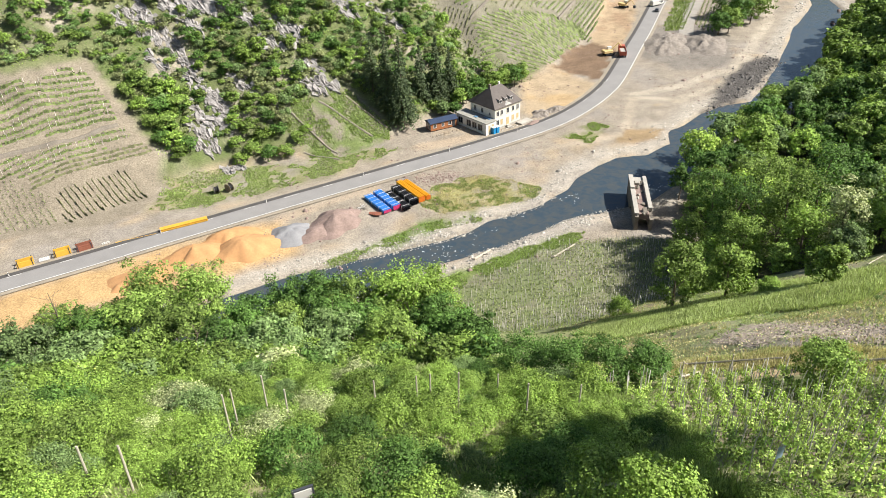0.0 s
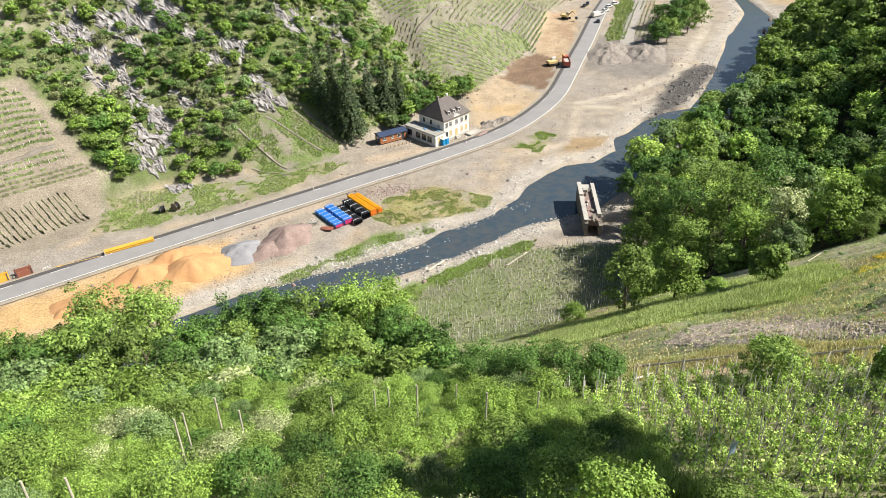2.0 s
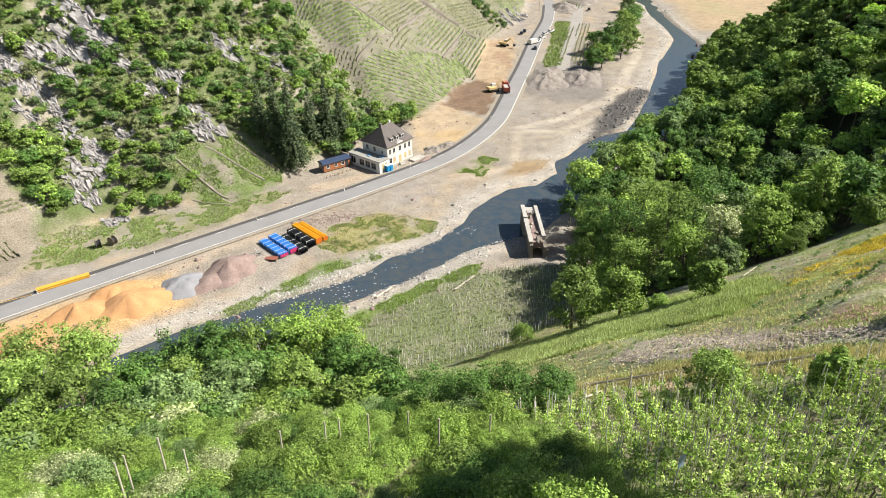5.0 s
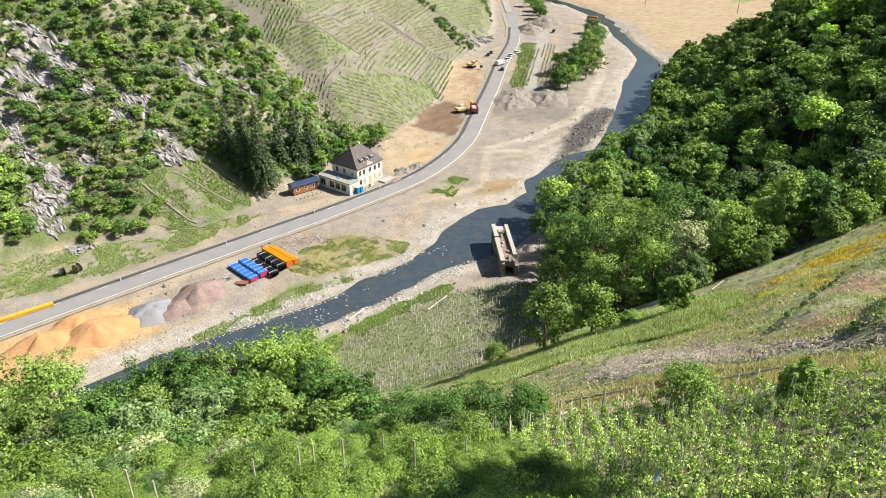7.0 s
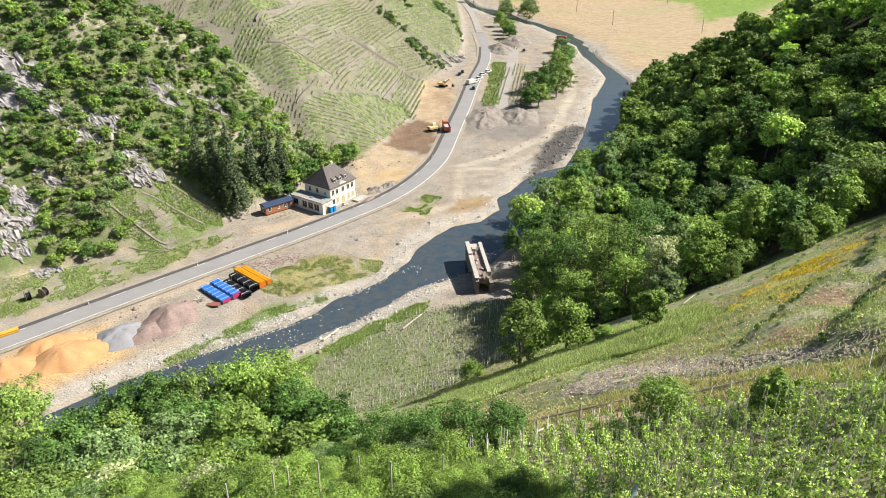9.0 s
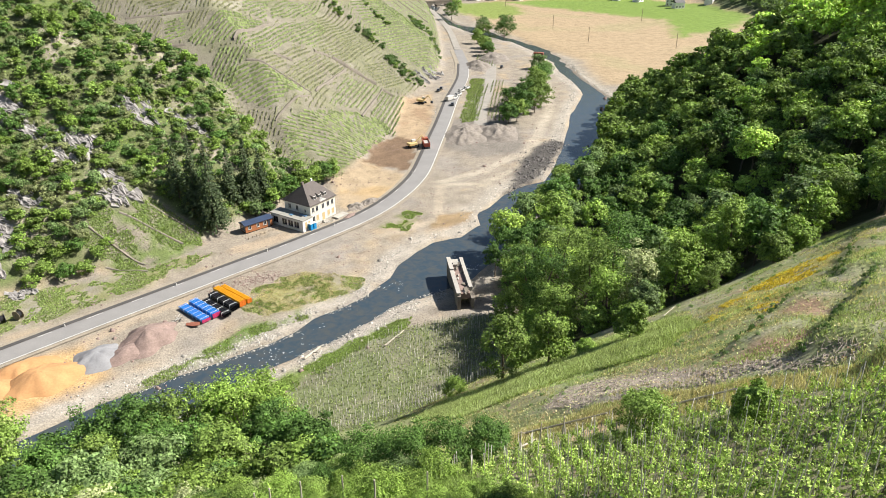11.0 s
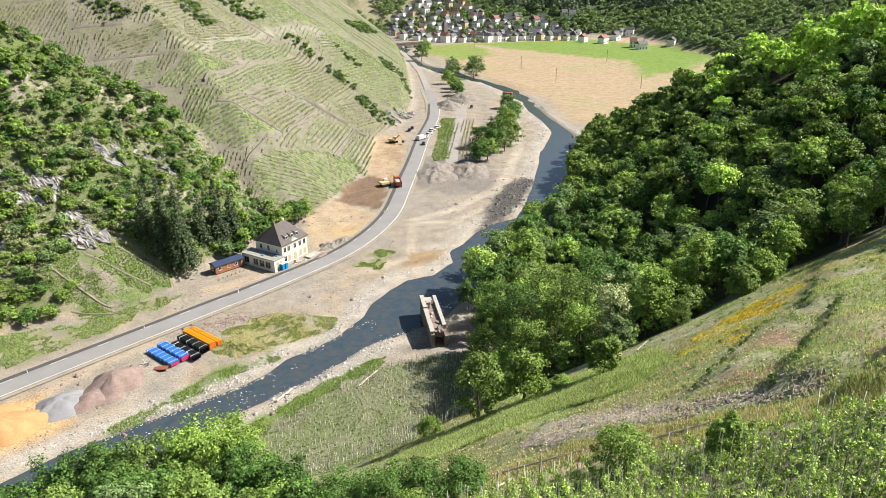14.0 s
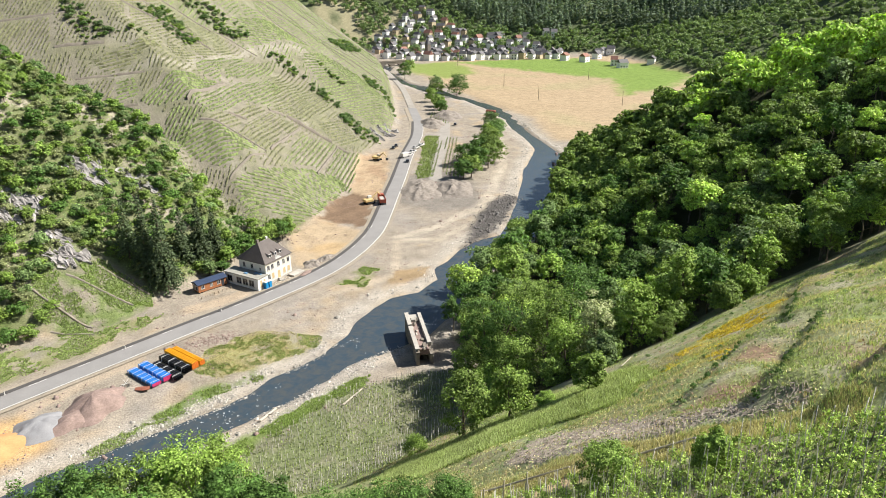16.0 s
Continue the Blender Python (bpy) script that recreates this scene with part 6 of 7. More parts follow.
def build_terraces():
    rng = np.random.default_rng(77)
    cells, walls = terrace_cells(rng)

    def clear(x, y, by):
        return all(float(inside(np.array(x), np.array(y), o)) < -by for o, _, _ in PLOTS)
    walls = [w for w in walls if clear(*w[0], 1.5) and clear(*w[1], 1.5)]
    for word, mat, full, tall in (("green", M_VINE_FAR, 0.97, 1.0), ("mix", M_VINE_FAR, 0.86, 0.8), ("dry", M_VINE_DRY, 0.92, 0.8)):
        rows = [(o, a, full) for o, a, k in PLOTS if k == word]
        hedge_rows(rng, rows, 1.6, 0.24, tall * 0.9, mat, "terrace_vines", {"green": "even rows of green vines", "mix": "rows of young vines in pale soil", "dry": "rows of bare brown vines"}[word] + " on the terraced hillside", 1.0)
        vine_rows(rng, rows, 1.7, 1.3, 0.2, 1.0, 3, M_VINE_FAR, "terrace_shoots", "young shoots along the terraced vine rows")
    near = [c for c in cells if c[0][0][1] < 400]
    hedge_rows(rng, near, 1.6, 0.24, 0.7, M_VINE_DRY, "terrace_vines", "thin rows of vines on the terraced hillside", face=True)
    hedge_rows(rng, [c for c in cells if c[0][0][1] >= 400], 1.9, 0.32, 0.6, M_VINE_FAR, "terrace_vines", "rows of green vines high up the valley", 1.4, True)
    for line in walls:
        if min(float(inside(np.array(p[0]), np.array(p[1]), TERRACE)) for p in line) < 3 or (line[0][0] + 24) * 0.74 + (line[0][1] - 273) * 0.67 < 8:
            continue
        stone_wall(line, float(rng.uniform(0.6, 1.2)))
    for line, tall in ((((39, 337), (46, 342)), 1.7), (((48, 343), (69, 344)), 2.0), (((19, 308), (26, 310)), 1.5), (((7, 294), (31, 290)), 0.8), (((71, 342), (77, 342)), 1.5), (((14, 269), (30, 287)), 0.8), (((33, 293), (53, 338)), 1.2), (((3, 304), (20, 337)), 1.2), (((52, 294), (72, 343)), 1.2)):
        stone_wall(line, tall)


build_terraces()


def build_left_vineyard():
    rng = np.random.default_rng(78)
    upper = [(-150, 187), (-117.3, 184.5), (-109.4, 187), (-104, 193.5), (-99.2, 195.3), (-91, 188.3), (-89, 184.7), (-100.3, 177.6), (-115, 170.6), (-150, 160)]
    mid = [(-115, 168), (-100, 175.2), (-87.6, 183.8), (-83.5, 181.6), (-107.5, 165.2), (-140, 152)]
    rows_ = [(-107.5, 165), (-83.1, 181.7), (-79.4, 180.3), (-106.6, 161.8)]
    low = [(-101.1, 162.8), (-97.2, 165), (-85.5, 173.7), (-78.7, 167.5), (-89.6, 160.1), (-95.8, 153.9)]
    left = [(-140, 150), (-114, 165), (-107, 162.3), (-101.7, 162.1), (-97.6, 154.7), (-110.3, 150)]
    vine_rows(rng, [(upper, 31, 0.97)], 1.55, 0.55, 0.2, 1.1, 5, M_VINE_FAR, "young_vines", "rows of young vines in bare brown soil")
    vine_rows(rng, [(mid, 33, 0.9)], 1.55, 0.6, 0.19, 1.0, 4, M_VINE_FAR, "young_vines", "sparse rows of young vines in bare brown soil")
    hedge_rows(rng, [(rows_, 34, 0.97)], 1.05, 0.16, 0.7, M_VINE_DRY, "young_vines", "low trained vine rows in bare brown soil")
    hedge_rows(rng, [(low, -40, 0.97)], 1.35, 0.14, 0.75, M_VINE_DRY, "young_vines", "rows of dark trained vines in bare soil")
    vine_rows(rng, [(left, -50, 0.9)], 1.5, 0.6, 0.2, 1.0, 4, M_VINE_FAR, "young_vines", "rows of leafy green vines in bare soil")
    base = vine_rows(rng, [(upper, 31, 0.6), (mid, 33, 0.6)], 1.3, 2.1, 0.05, 0.4, 1, M_VINE_DRY, "vine_shoots", "small shoots between the young vines")
    stakes(rng, base, 1.4, 0.03, "vine_stakes", "thin grey stakes among the young vines")
    hedge_rows(rng, [(upper, 31, 0.95)], 1.55, 0.2, 0.7, M_VINE_FAR, "young_vines", "rows of young green vines in bare brown soil", 0.7)
    hedge_rows(rng, [(mid, 33, 0.85)], 1.55, 0.18, 0.6, M_VINE_FAR, "young_vines", "rows of young green vines in bare brown soil", 0.7)
    stone_wall([(-114.9, 168.7), (-98.7, 176.2), (-88.9, 183.6)], 0.9)
    for line in (((-44, 200), (-30, 190)), ((-36, 204), (-20, 199)), ((-28, 208), (-15.5, 203.2)), ((-40, 190), (-29, 185.5))):
        stone_wall(line, 0.35)
    plot = [(-40, 200), (-30, 206), (-18, 202), (-18, 197), (-29, 187.5), (-38, 192)]
    vine_rows(rng, [(plot, -40, 0.85)], 1.5, 0.9, 0.24, 0.9, 3, M_VINE_FAR, "plot_vines", "short rows of vines on the small terraced plot")


build_left_vineyard()


def build_low_vineyard():
    rng = np.random.default_rng(79)
    base = vine_rows(rng, [(LOW_VINEYARD, 5, 0.97)], 1.75, 1.25, 0.17, 1.1, 6, M_VINE_FAR, "low_vines", "rows of young vines on the flat ground by the river")
    stakes(rng, base, 1.95, 0.03, "low_vine_stakes", "pale metal stakes in rows beside the river", lean=0.02)


build_low_vineyard()


def vine_mesh(seed):
    rng = np.random.default_rng(seed)
    n = 130
    hub = np.column_stack([rng.normal(0, 0.17, (11, 2)), rng.uniform(0.4, 1.5, 11)])[rng.integers(0, 11, n)]
    spot = hub + rng.normal(0, 0.09, (n, 3))
    r, z = spot[:, :2], spot[:, 2]
    v, q = leaf_quads(rng, np.column_stack([r, z]), np.column_stack([r * 3, np.full(n, 0.3)]), 0.068)
    return arrays("foliage", v, q, M_VINE)


def build_near_vines():
    rng = np.random.default_rng(80)
    kinds = [vine_mesh(700 + i) for i in range(6)]
    stake = bpy.data.meshes.new("stake")
    tube(bm := bmesh.new(), (0, 0, -0.3), (0, 0, 2.4), 0.022, 0.018, 6)
    bm.to_mesh(stake)
    bm.free()
    stake.materials.append(M_STAKE)
    stem = trunk_mesh("stem", 71, 0.9, 0.035, 3, 0.3, 0.1, 0.5)
    spots = []
    for a in np.arange(-20, 60, 1.3):
        for b in np.arange(-5, 60, 1.1):
            x, y = 0.80 * a + 0.60 * b * 0.6, 0.9 * b - 0.25 * a
            spots.append((x + rng.normal(0, 0.1), y + rng.normal(0, 0.1)))
    spots = np.array(spots)
    spots = spots[(inside(spots[:, 0], spots[:, 1], NEAR_VINEYARD) > 0.2) & (inside(spots[:, 0], spots[:, 1], BARE_PATH) < 0.3)]
    print("vines", len(spots))
    order = np.argsort(np.hypot(spots[:, 0] - 16, spots[:, 1] - 20))
    for x, y in spots[order[:290]]:
        s = float(rng.uniform(0.85, 1.15))
        ob = thing("grape_vine", "young grape vine tied to a pale stake", "grape vine", (x, y, ground_at(x, y)), float(rng.uniform(0, 360)), "vines on the near slope", size=s)
        ob.rotation_euler[0], ob.rotation_euler[1] = float(rng.normal(0, 0.05)), float(rng.normal(0, 0.05))
        part("stake", stake, None, ob)
        part("stem", stem, None, ob)
        part("foliage", kinds[rng.integers(6)], None, ob)
    rest = spots[order[290:]]
    if len(rest):
        tagged(new("slope_vines", gather("slope_vines", rng, kinds, rest, (0.85, 1.15), 0.0)), "rows of leafy vines on the near slope", "vineyard", kind="stuff")
        stakes(rng, np.column_stack([rest, height(rest[:, 0], rest[:, 1])]), 2.1, 0.018, "slope_stakes", "pale stakes on the near slope")


build_near_vines()


# ---- grass ----
def grass(rng, outline, count, tall, wide, mat, name, label, keep=None, blades=3):
    xs, ys = [p[0] for p in outline], [p[1] for p in outline]
    p = np.column_stack([rng.uniform(min(xs), max(xs), count * 3), rng.uniform(min(ys), max(ys), count * 3)])
    ok = inside(p[:, 0], p[:, 1], outline) + rough(p[:, 0], p[:, 1], 4, 91) > 0
    if keep is not None:
        ok &= keep(p[:, 0], p[:, 1])
    p = p[ok][:count]
    n = len(p)
    base = np.repeat(np.column_stack([p, height(p[:, 0], p[:, 1]) - 0.05]), blades, 0)
    m = n * blades
    ang = rng.uniform(0, 6.283, m)
    d = np.column_stack([np.cos(ang), np.sin(ang), np.zeros(m)])
    lean = np.column_stack([rng.normal(0, 0.35, (m, 2)), np.ones(m)]) * (tall * rng.uniform(0.5, 1.3, (m, 1)))
    off = np.column_stack([rng.normal(0, wide * 0.9, (m, 2)), np.zeros(m)])
    base = base + off
    v = np.stack([base - d * wide, base + d * wide, base + lean], 1).reshape(-1, 3)
    tagged(new(name, arrays(name, v, np.arange(3 * m).reshape(m, 3), mat)), label, "grass", kind="stuff")


def build_grass():
    rng = np.random.default_rng(81)
    slope = [(20, 98), (36, 104), (50, 101), (54, 90), (64, 86), (71, 80), (88, 88), (104, 86), (122, 85), (120, 40), (60, 10), (37, 16), (34, 26), (31, 33), (27, 44), (18, 52), (12, 70)]
    grass(rng, slope, 42000, 0.34, 0.035, M_GRASS, "slope_grass", "short green grass on the sunny slope", lambda x, y: (rough(x, y, 6, 90) > -0.1) & (inside(x, y, SLASH) < 0.5) & (inside(x, y, BARE_PATH) < 0.3))
    grass(rng, LONG_GRASS, 34000, 0.6, 0.045, M_GRASS, "long_grass", "long pale green grass below the wood", blades=5)
    grass(rng, slope, 26000, 0.34, 0.03, M_GRASS_DRY, "dry_grass", "dry seeding grass on the sunny slope", lambda x, y: rough(x, y, 9, 92) > 0.1)
    p = np.column_stack([rng.uniform(20, 125, 130000), rng.uniform(15, 104, 130000)])
    p = p[(inside(p[:, 0], p[:, 1], slope) > 0) & (inside(p[:, 0], p[:, 1], BARE_PATH) < 0)]
    p = p[np.argsort(np.hypot(p[:, 0], p[:, 1]) * rng.uniform(0.5, 1.5, len(p)))[:80000]]
    for k, (m, w) in enumerate(((M_GRASS, "green"), (M_GRASS_DRY, "dry straw-coloured"), (M_LEAF_GREY, "grey-green"), (M_RED_WEED, "reddish-brown"))):
        q = p[(np.arange(len(p)) % 4 == k) & (rough(p[:, 0], p[:, 1], (5, 6, 4, 5)[k], 110 + k) > (-0.5, -0.2, -0.2, 0.25)[k])]
        v, f = leaf_quads(rng, np.column_stack([q, height(q[:, 0], q[:, 1]) + 0.1]), np.tile([0.6, -0.2, 0.4], (len(q), 1)), 0.085, tri=True)
        tagged(new("slope_herbs", arrays("slope_herbs", v, f, m)), w + " low herbs on the sunny slope", "herbs", kind="stuff")
    grass(rng, YELLOW, 10000, 0.3, 0.045, M_FLOWER, "yellow_flowers", "yellow flowering broom patch on the slope", lambda x, y: rough(x, y, 3, 93) > -0.3, 2)
    grass(rng, RIGHT_BANK_GRASS, 14000, 0.4, 0.06, M_TURF, "bank_grass", "lush green grass on the river bank", lambda x, y: rough(x, y, 2.5, 66) > -0.5)
    grass(rng, BANK_GRASS, 9000, 0.45, 0.07, M_TURF, "bank_grass", "lush green grass along the river bank", lambda x, y: rough(x, y, 3, 67) + 0.7 * rough(x, y, 1.2, 68) > -0.1)
    grass(rng, MEADOW, 6000, 0.22, 0.09, M_GRASS_DRY, "meadow_grass", "dry yellow grass on the gravel flat", lambda x, y: rough(x, y, 5, 94) > -0.5)
    grass(rng, MEADOW, 5000, 0.3, 0.1, M_TURF, "meadow_grass", "patchy green and dry grass on the gravel flat", lambda x, y: rough(x, y, 5, 94) + 0.8 * rough(x, y, 1.5, 69) > 0.2)
    grass(rng, GRASS_TWO, 2000, 0.35, 0.12, M_TURF, "meadow_grass", "patchy grass beside the road", lambda x, y: rough(x, y, 5, 94) > -0.2)
    grass(rng, VERGE, 14000, 0.3, 0.11, M_TURF, "verge_grass", "patchy grass verge below the rocks", lambda x, y: rough(x, y, 6, 95) + 0.8 * rough(x, y, 1.6, 65) > -0.3)
    grass(rng, SLOPE_PLOT, 6000, 0.4, 0.13, M_TURF, "plot_grass", "green weeds on the small terraced plot", lambda x, y: rough(x, y, 6, 96) > 0.0)
    under = [(-58, 58), (-10, 60), (8, 50), (7, 40), (7, 12), (-10, 11), (-34, 24)]
    grass(rng, under, 12000, 0.6, 0.05, M_GRASS, "undergrowth", "tall green undergrowth between the shrubs")
    straw = [(16, 40), (23, 37), (27, 31), (30, 25.5), (32, 21), (35, 24), (32.5, 31), (28, 40), (23, 47), (18, 52), (12, 48)]
    grass(rng, straw, 16000, 0.38, 0.03, M_GRASS_DRY, "straw_grass", "straw-coloured dry grass beside the bare path")
    grass(rng, straw, 9000, 0.4, 0.03, M_GRASS, "straw_grass", "green grass tufts beside the bare path", lambda x, y: rough(x, y, 3, 70) > 0.1)
    grass(rng, [(6, 40), (11, 33), (12.5, 24), (10.5, 15), (7, 15), (8, 24), (7, 32), (3, 40)], 9000, 0.75, 0.035, M_TURF, "undergrowth", "tall green weeds at the vineyard edge", blades=4)
    grass(rng, NEAR_VINEYARD, 7000, 0.3, 0.035, M_TURF, "vineyard_weeds", "low weeds between the vines")
    grass(rng, LOW_VINEYARD, 3000, 0.3, 0.16, M_GRASS, "vineyard_weeds", "low weeds between the vines by the river")


build_grass()


# ---- stones, sticks and logs ----
def pebbles(rng, p, size, mat, name, label, sink=0.25):
    """Small six-sided stones."""
    n = len(p)
    s = size * rng.lognormal(0, 0.5, n)[:, None, None]
    cube = np.array([[-1, -1, -1], [1, -1, -1], [1, 1, -1], [-1, 1, -1], [-0.7, -0.7, 0.8], [0.7, -0.7, 0.8], [0.7, 0.7, 0.8], [-0.7, 0.7, 0.8]])
    v = cube[None] * [1, 0.8, 0.6] * s + rng.normal(0, 0.18, (n, 8, 3)) * s
    a = rng.uniform(0, 6.283, n)
    c, k = np.cos(a)[:, None], np.sin(a)[:, None]
    x, y = v[..., 0] * c - v[..., 1] * k, v[..., 0] * k + v[..., 1] * c
    z = np.maximum(height(p[:, 0], p[:, 1]), -1.2)
    v = np.stack([x + p[:, :1], y + p[:, 1:2], v[..., 2] + z[:, None] + sink * s[:, :, 0] * 0.6], -1).reshape(-1, 3)
    q = (np.arange(n)[:, None, None] * 8 + np.array([[0, 1, 5, 4], [1, 2, 6, 5], [2, 3, 7, 6], [3, 0, 4, 7], [4, 5, 6, 7]])).reshape(-1, 4)
    tagged(new(name, arrays(name, v, q, mat)), label, "stones", kind="stuff")


def build_stones():
    rng = np.random.default_rng(82)
    p = np.column_stack([rng.uniform(-70, 215, 60000), rng.uniform(90, 420, 60000)])
    d = inside(p[:, 0], p[:, 1], RIVER)
    bank = p[(d > -6) & (d < -1.2) & (inside(p[:, 0], p[:, 1], WOOD) < 0) & (inside(p[:, 0], p[:, 1], WASH_SHADE) < 0)][:5000]
    pebbles(rng, bank, 0.15, M_PEBBLE, "river_cobbles", "pale cobbles along the river edge")
    flat = p[(d < -5) & (d > -70) & (to_line(p[:, 0], p[:, 1], ROAD)[0] > 6) & (inside(p[:, 0], p[:, 1], SPUR) < 0) & (inside(p[:, 0], p[:, 1], TERRACE) < 0) & (inside(p[:, 0], p[:, 1], WOOD) < 0) & (p[:, 1] > 0.5 * p[:, 0] + 118)]
    pebbles(rng, flat[(rough(flat[:, 0], flat[:, 1], 12, 97) > 0.0) & (inside(flat[:, 0], flat[:, 1], WASH_SHADE) < 0)][:3000], 0.12, M_RUBBLE, "loose_stones", "loose stones strewn over the gravel flat")
    # darkened rubble carries the painted shadow over the bank
    shade_spots = p[(inside(p[:, 0], p[:, 1], WASH_SHADE) > 0)]
    shade_spots = np.repeat(shade_spots, 3, 0) + rng.normal(0, 1.5, (len(shade_spots) * 3, 2))
    pebbles(rng, shade_spots[:2500], 0.17, M_SHADED_STONE, "wet_rubble", "rubble darkened as in the wood's shadow on the inner river bank")
    heap = np.column_stack([rng.normal(-1, 5, 700), rng.normal(171.5, 2.2, 700)])
    pebbles(rng, heap, 0.12, M_RUBBLE, "rubble_strip", "heap of grey rubble beside the road")
    yard = np.column_stack([rng.normal(25.5, 2.4, 420), rng.normal(203.2, 1.3, 420)])
    yard = yard[(yard[:, 0] - 17.7) * 0.63 - (yard[:, 1] - 201.4) * 0.77 > 1.0]
    pebbles(rng, yard, 0.12, M_PEBBLE, "house_rubble", "pale rubble strewn before the white house")
    mid = p[(d > 1) & (rough(p[:, 0], p[:, 1], 9, 98) > 1.0)][:70]
    pebbles(rng, mid, 0.3, M_RUBBLE, "river_boulders", "dark boulders standing in the river", 1.0)
    bar = np.column_stack([rng.uniform(-30, 46, 30000), rng.uniform(118, 160, 30000)])
    e = inside(bar[:, 0], bar[:, 1], RIVER)
    bar = bar[(e > -4.5) & (e < 0.8) & (rough(bar[:, 0], bar[:, 1], 4, 74) > -0.3)][:6000]
    pebbles(rng, bar, 0.09, M_PEBBLE, "river_gravel", "small pale gravel along the low river banks")
    foam = p[(d > 1.5) & (p[:, 1] < 165) & (rough(p[:, 0], p[:, 1], 8, 99) > 0.55)][:160]
    z = np.full(len(foam), -1.13)
    v, q = leaf_quads(rng, np.column_stack([foam, z]), np.tile([0, 0, 6.0], (len(foam), 1)), 0.2, 3.0)
    tagged(new("riffles", arrays("riffles", v, q, M_FOAM)), "small white riffles on the river", "riffles", kind="stuff")
    slash = np.column_stack([rng.uniform(26, 42, 16000), rng.uniform(22, 66, 16000)])
    slash = slash[(inside(slash[:, 0], slash[:, 1], SLASH) > 0) & (rough(slash[:, 0], slash[:, 1], 2.5, 73) > -0.5)][:3000]
    m = len(slash)
    base = np.column_stack([slash, height(slash[:, 0], slash[:, 1]) + 0.05])
    ang = rng.normal(0.6, 0.7, m)
    d3 = np.column_stack([np.cos(ang), np.sin(ang), rng.normal(0, 0.25, m)]) * rng.uniform(0.3, 1.1, (m, 1))
    side = np.column_stack([-np.sin(ang), np.cos(ang), np.full(m, 0.6)]) * 0.022
    v = np.stack([base - d3 / 2 - side, base + d3 / 2 - side, base + d3 / 2 + side, base - d3 / 2 + side], 1).reshape(-1, 3)
    tagged(new("cut_branches", arrays("cut_branches", v, np.arange(4 * m).reshape(m, 4), M_STICK)), "dry cut branches strewn over the slope", "branches", kind="stuff")


build_stones()


def fallen_log(a, b, r, label="bare pale driftwood log with broken limbs", lift=0.3):
    za, zb = ground_at(*a) + lift, ground_at(*b) + lift
    ob = thing("fallen_log", label, "log")
    part("stem", tube(bmesh.new(), (*a, za), (*b, zb), r, r * 0.7, 8), M_PALE_WOOD, ob)
    mx, my = (a[0] + b[0]) / 2, (a[1] + b[1]) / 2
    part("limb", tube(bmesh.new(), (mx, my, (za + zb) / 2), (mx + 1.2, my - 1.6, (za + zb) / 2 + 0.9), r * 0.5, r * 0.2, 6), M_STICK, ob)
    part("limb", tube(bmesh.new(), (*a, za), (a[0] - 1.0, a[1] - 0.6, za + 0.8), r * 0.5, r * 0.2, 6), M_STICK, ob)


fallen_log((25, 130.4), (30.5, 135), 0.22)
fallen_log((7, 131), (11, 134.6), 0.3, "tangle of pale driftwood on the gravel bank")
fallen_log((20.4, 43.8), (25.0, 38.6), 0.1, "long pale pole lying across the slope")
fallen_log((17.4, 38.4), (20, 40.8), 0.09, "long pale pole lying across the slope")
fallen_log((27.0, 34.2), (30.0, 31), 0.1, "pale plank lying beside the path")
fallen_log((60, 80), (64, 83), 0.07, "pale fallen branch at the edge of the wood")

# tall stakes and a blue sign post on the slope
for x, y, tall in ((-11.7, 25.9, 3.4), (-12.4, 28.7, 3.2), (-11, 30.1, 4.0), (-9.2, 28.1, 3.2), (7.3, 28.2, 2.2), (4.1, 26.7, 3.0), (3.0, 31.9, 2.4), (-2.0, 30.2, 3.0), (-1.2, 30.8, 3.0), (0.5, 30, 3.0), (-4.5, 30, 3.0), (18.5, 37.1, 2.2), (20.1, 36.6, 2.4), (16.8, 36.9, 2.0), (-14.7, 18.8, 2.6), (-13.1, 18.8, 2.6)):
    tall += 0.3
    ob = thing("wooden_post", "weathered grey wooden post among the shrubs", "post", (x, y, ground_at(x, y)), 20, "posts on the slope")
    part("shaft", tube(bmesh.new(), (0, 0, -0.3), (0.12, 0.05, tall), 0.06, 0.05, 7), M_PALE_WOOD, ob)
ob = thing("sign_post", "thin leaning post with a small pale blue plate", "sign", (11.5, 16.6, ground_at(11.5, 16.6)), 20)
part("shaft", tube(bmesh.new(), (0, 0, -0.3), (0.3, 0, 2.2), 0.03, 0.03, 7), M_STAKE, ob)
part("plate", boxes((0.12, -0.03, 1.5, 0.42, -0.01, 2.1)), material("pale blue plate", (0.252, 0.346, 0.446), 0.5, (3, 0.05), (0.5, 0.05), 0), ob)


ob = thing("information_board", "small dark-framed information board among the shrubs", "sign", (-4.9, 14.8, ground_at(-4.9, 14.8)), 20)
part("post", boxes((-0.05, -0.04, -0.3, 0.05, 0.04, 1.9)), M_TIMBER, ob)
part("frame", boxes((-0.36, -0.05, 1.75, 0.36, 0.05, 2.35), bevel=0.015), M_GREY_PAINT, ob, "dark grey frame")
part("panel", boxes((-0.29, -0.075, 1.82, 0.29, -0.045, 2.28)), M_PALE, ob, "white printed panel")


# ---- spruces and trees by the house, trees on the flat ----
def spruce(at, tall, radius, seed, label="tall dark spruce behind the house", far=False):
    ob = thing("spruce", label, "spruce", (*at, ground_at(*at) - 0.3), 0)
    part("trunk", tube(bmesh.new(), (0, 0, -0.5), (0, 0, tall * 0.97), tall * 0.016, 0.03, 8), M_BARK, ob)
    part("crown", spruce_mesh("crown", seed, M_NEEDLE, tall, radius, int(tall * 1.7), 20, 0.32), M_NEEDLE, ob)


